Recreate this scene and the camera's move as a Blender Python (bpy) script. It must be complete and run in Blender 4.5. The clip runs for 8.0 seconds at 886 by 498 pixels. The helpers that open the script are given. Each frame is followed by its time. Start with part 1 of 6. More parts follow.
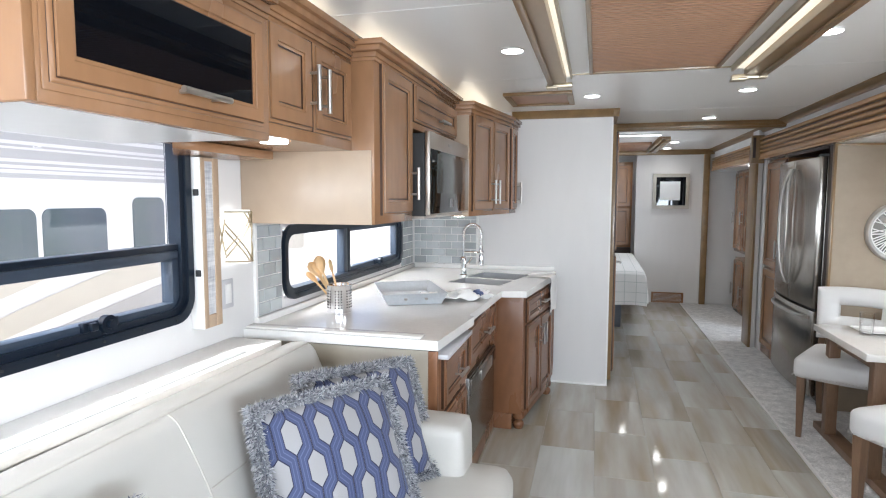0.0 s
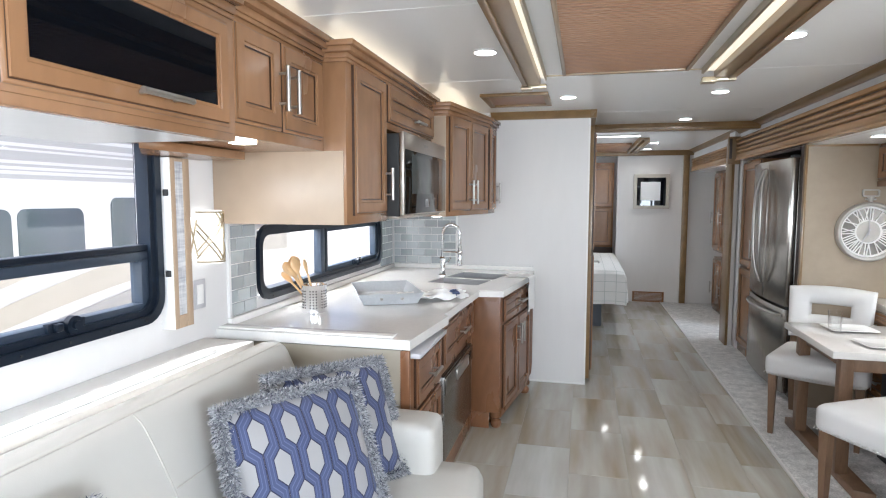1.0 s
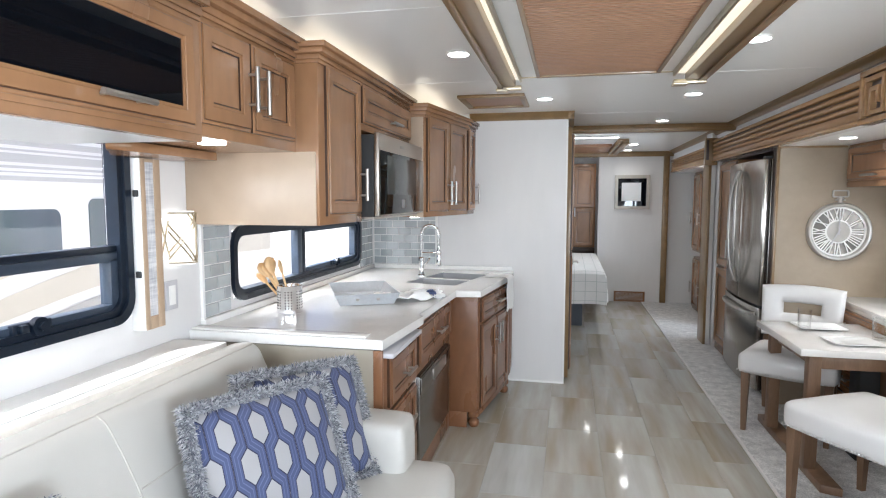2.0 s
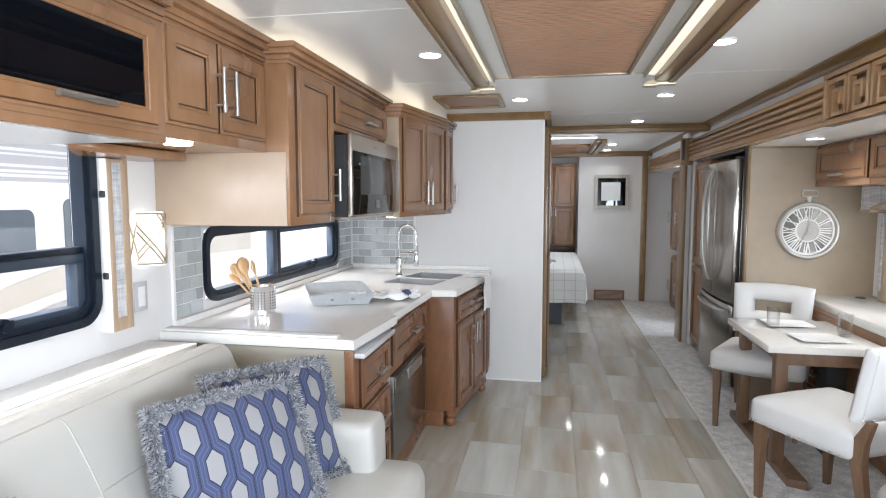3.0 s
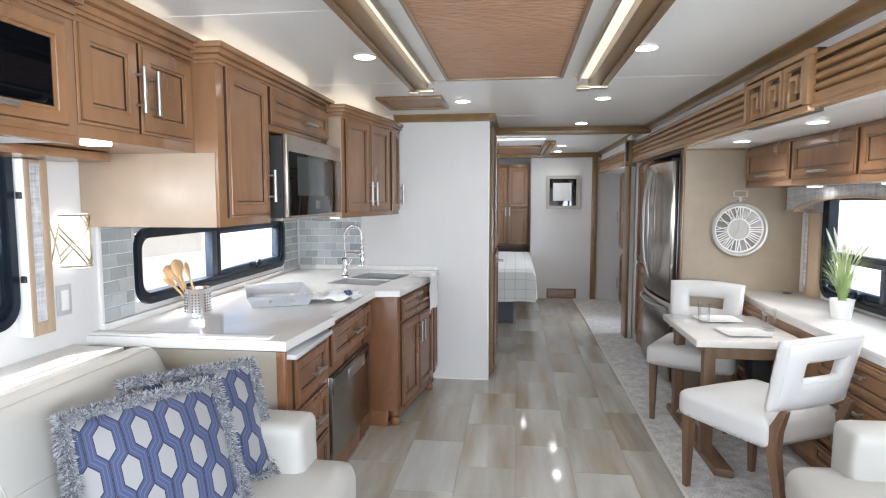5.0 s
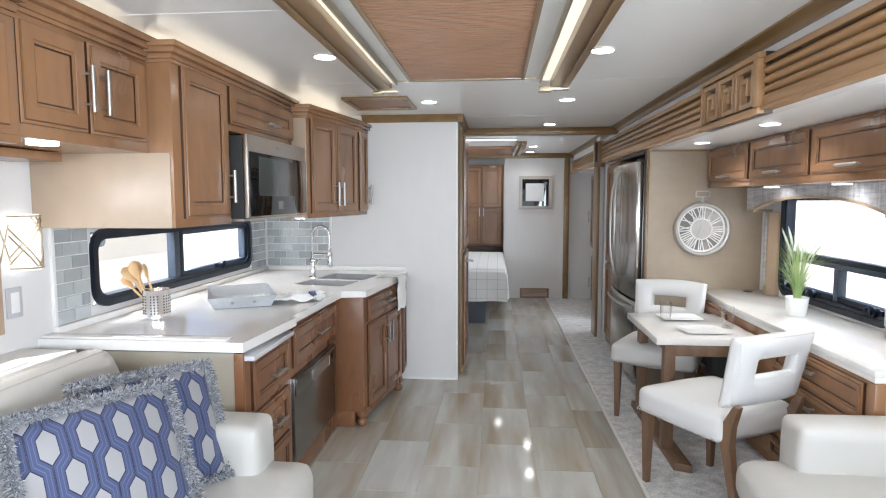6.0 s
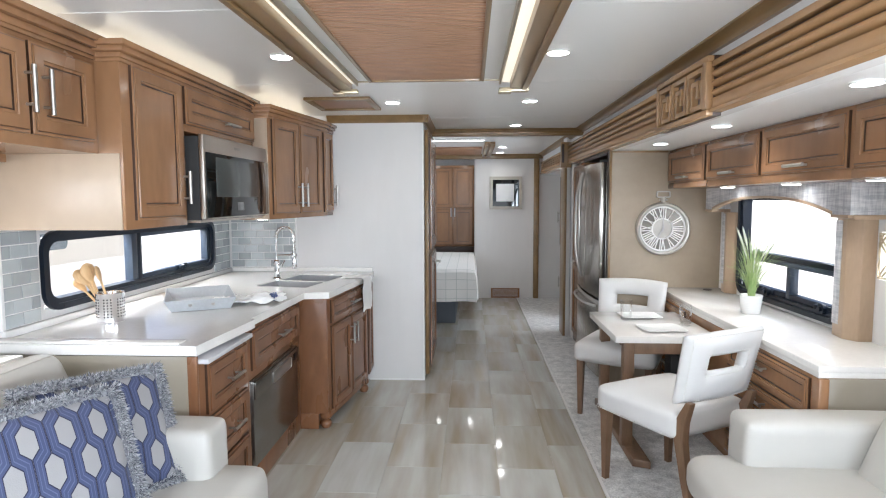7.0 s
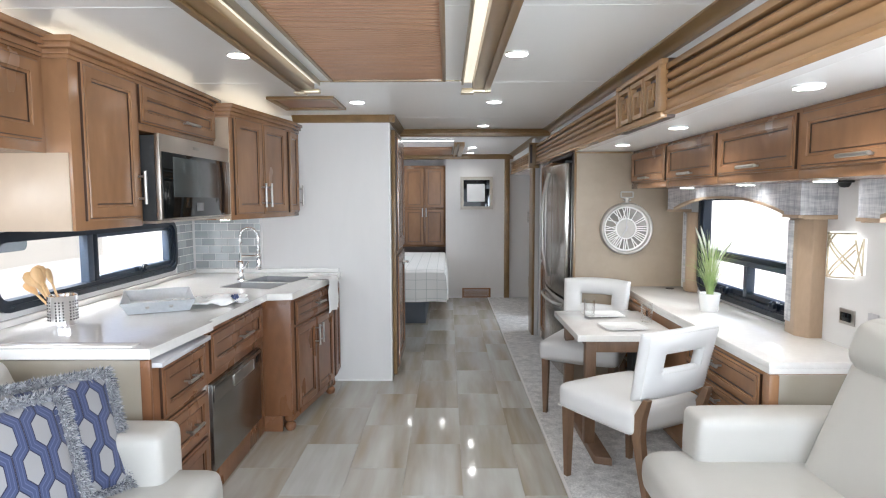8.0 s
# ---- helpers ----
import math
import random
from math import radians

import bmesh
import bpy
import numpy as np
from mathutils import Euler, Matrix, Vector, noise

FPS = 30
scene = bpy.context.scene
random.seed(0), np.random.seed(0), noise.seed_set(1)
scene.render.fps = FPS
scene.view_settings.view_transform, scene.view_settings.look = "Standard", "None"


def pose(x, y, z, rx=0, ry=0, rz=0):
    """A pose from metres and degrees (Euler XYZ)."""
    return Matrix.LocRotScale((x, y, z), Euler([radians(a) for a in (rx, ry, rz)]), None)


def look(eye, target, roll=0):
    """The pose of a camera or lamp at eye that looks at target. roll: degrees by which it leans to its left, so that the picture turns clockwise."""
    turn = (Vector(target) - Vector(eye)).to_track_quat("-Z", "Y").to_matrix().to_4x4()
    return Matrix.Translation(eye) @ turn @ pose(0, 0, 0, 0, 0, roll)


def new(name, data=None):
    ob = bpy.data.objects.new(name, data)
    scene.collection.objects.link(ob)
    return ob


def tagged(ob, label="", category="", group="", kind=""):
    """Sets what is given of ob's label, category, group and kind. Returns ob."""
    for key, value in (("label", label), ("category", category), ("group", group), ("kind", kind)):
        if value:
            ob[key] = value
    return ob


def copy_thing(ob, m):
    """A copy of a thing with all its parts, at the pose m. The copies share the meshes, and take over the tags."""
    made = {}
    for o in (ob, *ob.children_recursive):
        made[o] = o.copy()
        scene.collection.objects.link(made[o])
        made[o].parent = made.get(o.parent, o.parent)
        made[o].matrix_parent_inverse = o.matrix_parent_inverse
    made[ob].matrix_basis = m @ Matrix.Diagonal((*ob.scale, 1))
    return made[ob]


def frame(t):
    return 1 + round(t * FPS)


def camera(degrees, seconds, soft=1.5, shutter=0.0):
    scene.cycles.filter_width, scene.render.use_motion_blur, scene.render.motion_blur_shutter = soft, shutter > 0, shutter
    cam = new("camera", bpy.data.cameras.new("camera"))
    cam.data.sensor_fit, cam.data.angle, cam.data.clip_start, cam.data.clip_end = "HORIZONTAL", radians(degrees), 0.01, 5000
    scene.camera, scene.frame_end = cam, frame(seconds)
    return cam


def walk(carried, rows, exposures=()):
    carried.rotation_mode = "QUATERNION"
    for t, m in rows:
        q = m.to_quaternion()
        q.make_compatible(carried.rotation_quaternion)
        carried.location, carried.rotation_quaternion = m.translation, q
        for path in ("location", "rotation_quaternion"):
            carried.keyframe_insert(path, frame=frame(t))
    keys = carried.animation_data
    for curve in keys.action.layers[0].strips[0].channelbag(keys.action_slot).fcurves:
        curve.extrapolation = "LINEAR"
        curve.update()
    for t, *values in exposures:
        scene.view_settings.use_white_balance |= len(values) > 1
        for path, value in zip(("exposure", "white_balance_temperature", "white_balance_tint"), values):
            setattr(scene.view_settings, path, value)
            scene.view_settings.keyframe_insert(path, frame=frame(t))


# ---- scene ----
cam = camera(74.2, 8.0, soft=1.15)
PATH = [
    (0, (0.084, -0.008, 1.448), (-0.419, 1.92, 1.275), 0.1),
    (0.5, (0.118, -0.01, 1.447), (-0.365, 1.923, 1.275), 0.1),
    (1, (0.148, -0.009, 1.448), (-0.313, 1.93, 1.276), 0.1),
    (1.5, (0.179, -0.011, 1.447), (-0.261, 1.933, 1.277), 0.1),
    (3, (0.272, -0.015, 1.451), (-0.098, 1.943, 1.28), 0.0),
    (3.5, (0.303, -0.016, 1.452), (-0.04, 1.947, 1.281), 0.0),
    (4, (0.334, -0.018, 1.451), (0.021, 1.95, 1.281), -0.0),
    (5.5, (0.443, -0.023, 1.454), (0.231, 1.959, 1.284), -0.1),
    (6, (0.488, -0.023, 1.453), (0.311, 1.962, 1.284), -0.1),
    (6.5, (0.533, -0.022, 1.455), (0.394, 1.966, 1.286), -0.1),
    (7, (0.572, -0.024, 1.455), (0.474, 1.966, 1.287), -0.2),
    (7.5, (0.611, -0.025, 1.455), (0.553, 1.967, 1.287), -0.2),
    (8, (0.642, -0.022, 1.456), (0.626, 1.97, 1.288), -0.2),
]
walk(cam, [(t, look(eye, target, roll)) for t, eye, target, roll in PATH],
     exposures=[(0, 1.65, 5880, 9), (8, 1.68, 5880, 9)])

# ---- world, sun and daylight ----
world = bpy.data.worlds.new("sky")
scene.world = world
world.use_nodes = True
wn = world.node_tree
sky = wn.nodes.new("ShaderNodeTexSky")
sky.sky_type, sky.sun_disc = "NISHITA", False
sky.air_density, sky.dust_density, sky.ozone_density = 0.5, 7.0, 0.3
sky.sun_elevation, sky.sun_rotation = radians(60), radians(-143)
wn.links.new(sky.outputs[0], wn.nodes["Background"].inputs[0])
wn.nodes["Background"].inputs[1].default_value = 0.15


def lamp(name, kind, m, energy, color=(1, 1, 1), **more):
    data = bpy.data.lights.new(name, kind)
    data.energy, data.color = energy, color
    if kind == "AREA":
        data.shape, data.size, data.size_y = "RECTANGLE", more["size"], more["size_y"]
    if kind == "SPOT":
        data.spot_size, data.spot_blend, data.shadow_soft_size = radians(more["cone"]), 0.9, more["radius"]
    if kind == "SUN":
        data.angle = radians(0.6)
    ob = new(name, data)
    ob.matrix_world = m
    return ob


SUN_WAY = Vector((math.cos(radians(60)) * -0.6, math.cos(radians(60)) * -0.8, math.sin(radians(60))))
lamp("sun", "SUN", look(SUN_WAY * 20, (0, 0, 0)), 2.6, (1.0, 0.95, 0.88))
# daylight through the windscreen ahead of the cab and through the side windows, plus added fills
DAY = (0.90, 0.96, 1.0)
DAY_SIDE = (1.0, 0.98, 0.95)
lamp("windscreen_daylight", "AREA", look((0.3, -2.5, 1.45), (0.4, 0.2, 4.2)), 13, DAY, size=2.9, size_y=1.0)
lamp("window_daylight", "AREA", look((-1.60, 0.4, 1.42), (0.3, 0.9, 1.3)), 4, DAY_SIDE, size=1.1, size_y=0.5)
lamp("window_daylight", "AREA", look((2.62, 1.35, 1.25), (-0.8, 1.7, 1.75)), 5.0, DAY_SIDE, size=1.1, size_y=0.55)
lamp("window_daylight", "AREA", look((-1.78, 3.42, 1.62), (-0.9, 3.42, 0.9)), 12, DAY_SIDE, size=1.7, size_y=0.4)
lamp("window_daylight", "AREA", look((2.86, 3.5, 1.86), (2.0, 3.5, 0.8)), 7, DAY_SIDE, size=1.1, size_y=0.4)
# added fill that brightens the hall from an unseen bedroom opening
lamp("bedroom_fill_light", "AREA", look((-1.6, 7.6, 1.3), (0, 7.6, 1.1)), 6, DAY, size=1.3, size_y=0.6)
# two unseen fills added beside the cab for the ceiling and upper cabinets
lamp("cab_fill_light", "AREA", look((-1.36, -1.4, 1.5), (0.9, 1.0, 3.6)), 9, DAY, size=1.3, size_y=0.7)
lamp("cab_fill_light", "AREA", look((2.40, -1.5, 1.5), (-0.4, 1.0, 3.5)), 57, DAY, size=1.3, size_y=0.7)
# second added bedroom fill, hidden in the slide-out, for its end wall
lamp("bedroom_fill_light", "AREA", look((2.38, 6.62, 1.3), (1.2, 8.4, 1.2)), 8, DAY, size=0.6, size_y=0.6)
COVE_WARM = (1.0, 0.84, 0.60)
WARM = (1.0, 0.93, 0.83)

# ---- materials ----


def mat(name, color, rough=0.5, metal=0.0, second=None, scale=6.0, stretch=(1, 1, 1), amount=0.5, fine=0.0, bump=0.0, bump_scale=60.0,
        coat=0.0, random_tint=0.0, rough_var=0.0, spec=0.5, sheen=0.0, detail=6.0):
    """A surface with a slow tone change, a fine grain and a fine relief, all in metres."""
    m = bpy.data.materials.new(name)
    m.use_nodes = True
    n, l = m.node_tree.nodes, m.node_tree.links
    b = n["Principled BSDF"]
    b.inputs["Roughness"].default_value, b.inputs["Metallic"].default_value = rough, metal
    b.inputs["Coat Weight"].default_value, b.inputs["Specular IOR Level"].default_value = coat, spec
    b.inputs["Coat Roughness"].default_value = 0.15
    b.inputs["Sheen Weight"].default_value = sheen
    co = n.new("ShaderNodeTexCoord")
    mp = n.new("ShaderNodeMapping")
    mp.inputs["Scale"].default_value = stretch
    l.new(co.outputs["Object"], mp.inputs["Vector"])
    where = mp.outputs[0]
    info = n.new("ShaderNodeObjectInfo")
    if random_tint:
        add = n.new("ShaderNodeVectorMath")
        add.operation = "MULTIPLY_ADD"
        l.new(info.outputs["Random"], add.inputs[0])
        add.inputs[1].default_value = (37, 61, 13)
        l.new(where, add.inputs[2])
        where = add.outputs[0]
    slow = n.new("ShaderNodeTexNoise")
    slow.inputs["Scale"].default_value, slow.inputs["Detail"].default_value = scale, detail
    l.new(where, slow.inputs["Vector"])
    ramp = n.new("ShaderNodeMapRange")
    ramp.inputs[1].default_value, ramp.inputs[2].default_value = 0.3, 0.7
    ramp.inputs[4].default_value = amount
    l.new(slow.outputs[0], ramp.inputs[0])
    mix = n.new("ShaderNodeMix")
    mix.data_type = "RGBA"
    mix.inputs[6].default_value = (*color, 1)
    mix.inputs[7].default_value = (*(second or [c * 0.8 for c in color]), 1)
    l.new(ramp.outputs[0], mix.inputs[0])
    out = mix.outputs[2]
    if fine or random_tint:
        hsv = n.new("ShaderNodeHueSaturation")
        l.new(out, hsv.inputs["Color"])
        grain = n.new("ShaderNodeTexNoise")
        grain.inputs["Scale"].default_value, grain.inputs["Detail"].default_value = scale * 9, 3
        l.new(where, grain.inputs["Vector"])
        val = n.new("ShaderNodeMapRange")
        val.inputs[1].default_value, val.inputs[2].default_value = 0.25, 0.75
        val.inputs[3].default_value, val.inputs[4].default_value = 1 - fine, 1 + fine
        l.new(grain.outputs[0], val.inputs[0])
        tint = n.new("ShaderNodeMapRange")
        tint.inputs[3].default_value, tint.inputs[4].default_value = 1 - random_tint, 1 + random_tint
        l.new(info.outputs["Random"], tint.inputs[0])
        mul = n.new("ShaderNodeMath")
        mul.operation = "MULTIPLY"
        l.new(val.outputs[0], mul.inputs[0])
        l.new(tint.outputs[0], mul.inputs[1])
        l.new(mul.outputs[0], hsv.inputs["Value"])
        out = hsv.outputs[0]
    l.new(out, b.inputs["Base Color"])
    if rough_var:
        rv = n.new("ShaderNodeMapRange")
        rv.inputs[3].default_value, rv.inputs[4].default_value = rough - rough_var, rough + rough_var
        l.new(slow.outputs[0], rv.inputs[0])
        l.new(rv.outputs[0], b.inputs["Roughness"])
    if bump:
        rel = n.new("ShaderNodeTexNoise")
        rel.inputs["Scale"].default_value, rel.inputs["Detail"].default_value = bump_scale, 4
        l.new(where, rel.inputs["Vector"])
        bp = n.new("ShaderNodeBump")
        bp.inputs["Strength"].default_value, bp.inputs["Distance"].default_value = bump, 0.004
        l.new(rel.outputs[0], bp.inputs["Height"])
        l.new(bp.outputs[0], b.inputs["Normal"])
    return m


def glow(name, color, strength):
    m = bpy.data.materials.new(name)
    m.use_nodes = True
    b = m.node_tree.nodes["Principled BSDF"]
    b.inputs["Base Color"].default_value = (0.8, 0.8, 0.8, 1)
    b.inputs["Emission Color"].default_value, b.inputs["Emission Strength"].default_value = (*color, 1), strength
    m.cycles.emission_sampling = "NONE"
    return m


def glass(name, color=(1, 1, 1), rough=0.0, ior=1.45):
    m = bpy.data.materials.new(name)
    m.use_nodes = True
    b = m.node_tree.nodes["Principled BSDF"]
    b.inputs["Base Color"].default_value = (*color, 1)
    b.inputs["Transmission Weight"].default_value, b.inputs["Roughness"].default_value, b.inputs["IOR"].default_value = 1, rough, ior
    return m


WOOD = mat("maple_stained", (0.325, 0.171, 0.083), 0.25, second=(0.195, 0.097, 0.045), scale=2.0, stretch=(1.6, 1.6, 0.5), amount=0.8, fine=0.06, coat=0.22, rough_var=0.05, detail=4, spec=0.45)
# darker, redder copy of the maple: the shade on the base units, put into colour
WOOD_SHADED = mat("maple_stained_shaded", (0.235, 0.108, 0.050), 0.28, second=(0.13, 0.057, 0.025), scale=2.4, stretch=(1.6, 1.6, 0.6), amount=0.9, fine=0.08, coat=0.12, rough_var=0.06, detail=6, spec=0.4)
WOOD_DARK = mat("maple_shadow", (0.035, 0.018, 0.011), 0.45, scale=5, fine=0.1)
# glaze of the door grooves, also the shade painted behind the key plaque
GLAZE_SHADE = mat("maple_glaze_shade", (0.042, 0.019, 0.010), 0.4, second=(0.075, 0.035, 0.018), scale=9, fine=0.1)
WOOD_TRIM = mat("trim_stained", (0.255, 0.155, 0.064), 0.30, second=(0.175, 0.105, 0.042), scale=4.0, stretch=(3, 0.6, 3), amount=0.7, fine=0.06, coat=0.2, detail=4)
WOOD_FASCIA = mat("fascia_stained", (0.46, 0.27, 0.128), 0.26, second=(0.36, 0.205, 0.092), scale=3.0, stretch=(2, 0.5, 2), amount=0.8, fine=0.05, coat=0.2, detail=4)
WOOD_PALE = mat("trim_pale", (0.43, 0.315, 0.215), 0.4, second=(0.37, 0.265, 0.175), scale=4, stretch=(2, 2, 0.6), amount=0.7, fine=0.05)
WOOD_LEG = mat("leg_oak", (0.205, 0.122, 0.07), 0.42, second=(0.14, 0.08, 0.045), scale=7, stretch=(3, 3, 0.5), amount=0.8, fine=0.12, bump=0.05)
SPOON = mat("beech", (0.78, 0.53, 0.28), 0.55, second=(0.68, 0.43, 0.20), scale=20, stretch=(1, 1, 0.3), fine=0.06)
WALL = mat("wall_vinyl", (0.72, 0.705, 0.69), 0.55, second=(0.69, 0.675, 0.655), scale=1.4, amount=0.6, fine=0.015, bump=0.06, bump_scale=220, stretch=(1, 1, 0.25))
CEIL = mat("ceiling_vinyl", (0.88, 0.89, 0.89), 0.28, second=(0.85, 0.86, 0.86), scale=0.9, amount=0.6, bump=0.03, bump_scale=120)
TAUPE = mat("taupe_panel", (0.365, 0.295, 0.215), 0.42, second=(0.285, 0.222, 0.155), scale=2, amount=0.7, fine=0.05, bump=0.06, bump_scale=150, coat=0.1)
TAUPE_END = mat("taupe_laminate", (0.30, 0.265, 0.21), 0.3, second=(0.23, 0.20, 0.15), scale=2, fine=0.03, coat=0.2)
END_PANEL = mat("cabinet_end_laminate", (0.45, 0.355, 0.265), 0.32, second=(0.38, 0.27, 0.175), scale=1.6, fine=0.03)
UNDERSIDE = mat("underside_laminate", (0.56, 0.56, 0.56), 0.28, second=(0.52, 0.52, 0.52), scale=2, fine=0.02)
QUARTZ = mat("quartz", (0.79, 0.77, 0.735), 0.12, second=(0.70, 0.68, 0.65), scale=5, amount=0.5, fine=0.03, coat=0.3, detail=9)
LEATHER = mat("cream_leather", (0.485, 0.47, 0.435), 0.38, second=(0.44, 0.425, 0.39), scale=2.5, amount=0.6, fine=0.01, bump=0.09, bump_scale=320)
LEATHER_CHAIR = mat("white_leather", (0.64, 0.63, 0.615), 0.40, second=(0.59, 0.58, 0.565), scale=4, amount=0.5, bump=0.09, bump_scale=300)
SEAM = mat("seam_thread", (0.46, 0.435, 0.39), 0.6, scale=30)
STEEL = mat("brushed_steel", (0.56, 0.515, 0.465), 0.32, 1.0, second=(0.50, 0.46, 0.415), scale=3, stretch=(30, 30, 0.6), amount=0.4)
STEEL_FRIDGE = mat("fridge_steel", (0.44, 0.405, 0.365), 0.22, 1.0, second=(0.36, 0.33, 0.295), scale=3, stretch=(14, 14, 0.3), amount=0.7)
STEEL_DARK = mat("dark_steel", (0.30, 0.285, 0.265), 0.26, 1.0, second=(0.26, 0.25, 0.235), scale=3, stretch=(30, 30, 0.6), amount=0.4)
NICKEL = mat("brushed_nickel", (0.47, 0.45, 0.42), 0.36, 1.0, scale=40, amount=0.2)
CHROME = mat("chrome", (0.82, 0.82, 0.83), 0.07, 1.0, scale=10, amount=0.1)
NAIL = mat("nail_silver", (0.66, 0.64, 0.61), 0.45, 0.7, scale=30, amount=0.2)
SINK = mat("sink_steel", (0.38, 0.385, 0.395), 0.4, 0.4, scale=12, amount=0.3, fine=0.03)
BRONZE = mat("champagne_metal", (0.60, 0.52, 0.38), 0.3, 1.0, scale=12, amount=0.4, fine=0.04)
BLACK = mat("black_glass", (0.002, 0.003, 0.005), 0.02, scale=3, spec=0.2)
MICRO_GLASS = mat("microwave_glass", (0.004, 0.005, 0.005), 0.04, scale=3, spec=0.4)
BLACK_METAL = mat("window_black", (0.005, 0.009, 0.017), 0.30, second=(0.009, 0.015, 0.026), scale=8, fine=0.08, spec=0.3)
GREY_METAL = mat("window_grey", (0.034, 0.048, 0.072), 0.28, second=(0.024, 0.034, 0.05), scale=9, fine=0.06)
RUBBER = mat("black_rubber", (0.02, 0.02, 0.02), 0.6, scale=20)
TRAY = mat("zinc_tray", (0.54, 0.56, 0.58), 0.4, 0.3, second=(0.43, 0.45, 0.47), scale=9, amount=0.7, fine=0.06)
CLOTH = mat("white_cloth", (0.84, 0.83, 0.81), 0.85, scale=14, second=(0.78, 0.77, 0.75), bump=0.2, bump_scale=300, sheen=0.2)
CLOTH_BLUE = mat("blue_stripe", (0.12, 0.16, 0.33), 0.85, scale=20)
CERAMIC = mat("white_ceramic", (0.84, 0.84, 0.82), 0.16, scale=8, second=(0.8, 0.8, 0.78), coat=0.3)
WHITE = mat("white_paint", (0.82, 0.81, 0.79), 0.35, scale=5, second=(0.77, 0.76, 0.74), fine=0.02)
GREY_PLASTIC = mat("grey_plastic", (0.52, 0.51, 0.53), 0.45, scale=9, amount=0.3)
CARPET = mat("grey_carpet", (0.70, 0.695, 0.68), 0.95, second=(0.40, 0.40, 0.40), scale=16, amount=0.9, fine=0.35, bump=0.9, bump_scale=170, sheen=0.3, spec=0.1)
GROUT = mat("grout", (0.40, 0.385, 0.345), 0.8, scale=30)
BACK_GROUT = mat("tile_grout", (0.84, 0.83, 0.80), 0.7, scale=30)
FLOOR_TILE = mat("porcelain", (0.52, 0.525, 0.505), 0.07, second=(0.30, 0.25, 0.175), scale=1.7, stretch=(3.0, 0.36, 1), amount=0.95, fine=0.04, random_tint=0.06, rough_var=0.02, detail=3)
GLASS_TILE = mat("glass_tile", (0.46, 0.49, 0.49), 0.07, second=(0.36, 0.385, 0.39), scale=9, stretch=(1, 1, 3), amount=0.7, random_tint=0.2, bump=0.05, bump_scale=12, coat=0.6)
PANEL = mat("ceiling_reed", (0.37, 0.205, 0.12), 0.42, second=(0.29, 0.155, 0.09), scale=3, amount=0.7, fine=0.05)
TWEED = mat("tweed", (0.66, 0.655, 0.65), 0.9, bump=0.4, bump_scale=260)
tn, tl = TWEED.node_tree.nodes, TWEED.node_tree.links
tco = tn.new("ShaderNodeTexCoord")
threads = []
for stretch in ((95, 95, 9), (9, 9, 95), (22, 22, 3), (3, 3, 22)):
    tm = tn.new("ShaderNodeMapping")
    tm.inputs["Scale"].default_value = stretch
    tt = tn.new("ShaderNodeTexNoise")
    tt.inputs["Scale"].default_value, tt.inputs["Detail"].default_value = 1.6, 2
    tl.new(tco.outputs["Object"], tm.inputs[0])
    tl.new(tm.outputs[0], tt.inputs["Vector"])
    threads.append(tt.outputs[0])
total = threads[0]
for other in threads[1:]:
    ta = tn.new("ShaderNodeMath")
    tl.new(total, ta.inputs[0])
    tl.new(other, ta.inputs[1])
    total = ta.outputs[0]
tr = tn.new("ShaderNodeMapRange")
tr.inputs[1].default_value, tr.inputs[2].default_value = 1.65, 2.35
tl.new(total, tr.inputs[0])
tx = tn.new("ShaderNodeMix")
tx.data_type = "RGBA"
tx.inputs[6].default_value, tx.inputs[7].default_value = (0.36, 0.37, 0.405, 1), (0.68, 0.68, 0.685, 1)
tl.new(tr.outputs[0], tx.inputs[0])
tl.new(tx.outputs[2], tn["Principled BSDF"].inputs["Base Color"])
FRINGE = mat("fringe_yarn", (0.44, 0.44, 0.46), 0.9, second=(0.11, 0.115, 0.15), scale=60, amount=0.9, sheen=0.2)
fn, fl = FRINGE.node_tree.nodes, FRINGE.node_tree.links
strand, tone = fn.new("ShaderNodeNewGeometry"), fn.new("ShaderNodeValToRGB")
tone.color_ramp.elements[0].color, tone.color_ramp.elements[1].color = (0.05, 0.055, 0.08, 1), (0.52, 0.52, 0.53, 1)
fl.new(strand.outputs["Random Per Island"], tone.inputs[0])
fl.new(tone.outputs[0], fn["Principled BSDF"].inputs["Base Color"])
PLANT = mat("grass_blade", (0.24, 0.38, 0.11), 0.5, second=(0.52, 0.58, 0.30), scale=18, stretch=(1, 1, 0.4), amount=0.9)
PLANT_PALE = mat("grass_plume", (0.75, 0.78, 0.66), 0.7, scale=20)
BLANKET_BASE = mat("bed_base", (0.09, 0.10, 0.115), 0.7, scale=8, fine=0.1)
CLOCK_FACE = mat("clock_back", (0.36, 0.345, 0.32), 0.12, 0.6, second=(0.16, 0.15, 0.135), scale=7)
CLOCK_RIM = mat("clock_rim", (0.54, 0.515, 0.48), 0.32, 0.35, second=(0.32, 0.295, 0.26), scale=11, fine=0.05)
PAPER = mat("mat_board", (0.84, 0.85, 0.86), 0.7, scale=8, amount=0.2)
GLASS = bpy.data.materials.new("clear_glass")
GLASS.use_nodes = True
gn, gl = GLASS.node_tree.nodes, GLASS.node_tree.links
clear, shine, fres, both = (gn.new("ShaderNode" + k) for k in ("BsdfTransparent", "BsdfGlossy", "LayerWeight", "MixShader"))
clear.inputs[0].default_value = (0.985, 0.99, 0.99, 1)
shine.inputs["Roughness"].default_value = 0.03
fres.inputs[0].default_value = 0.16
gl.new(fres.outputs["Facing"], both.inputs[0])
gl.new(clear.outputs[0], both.inputs[1])
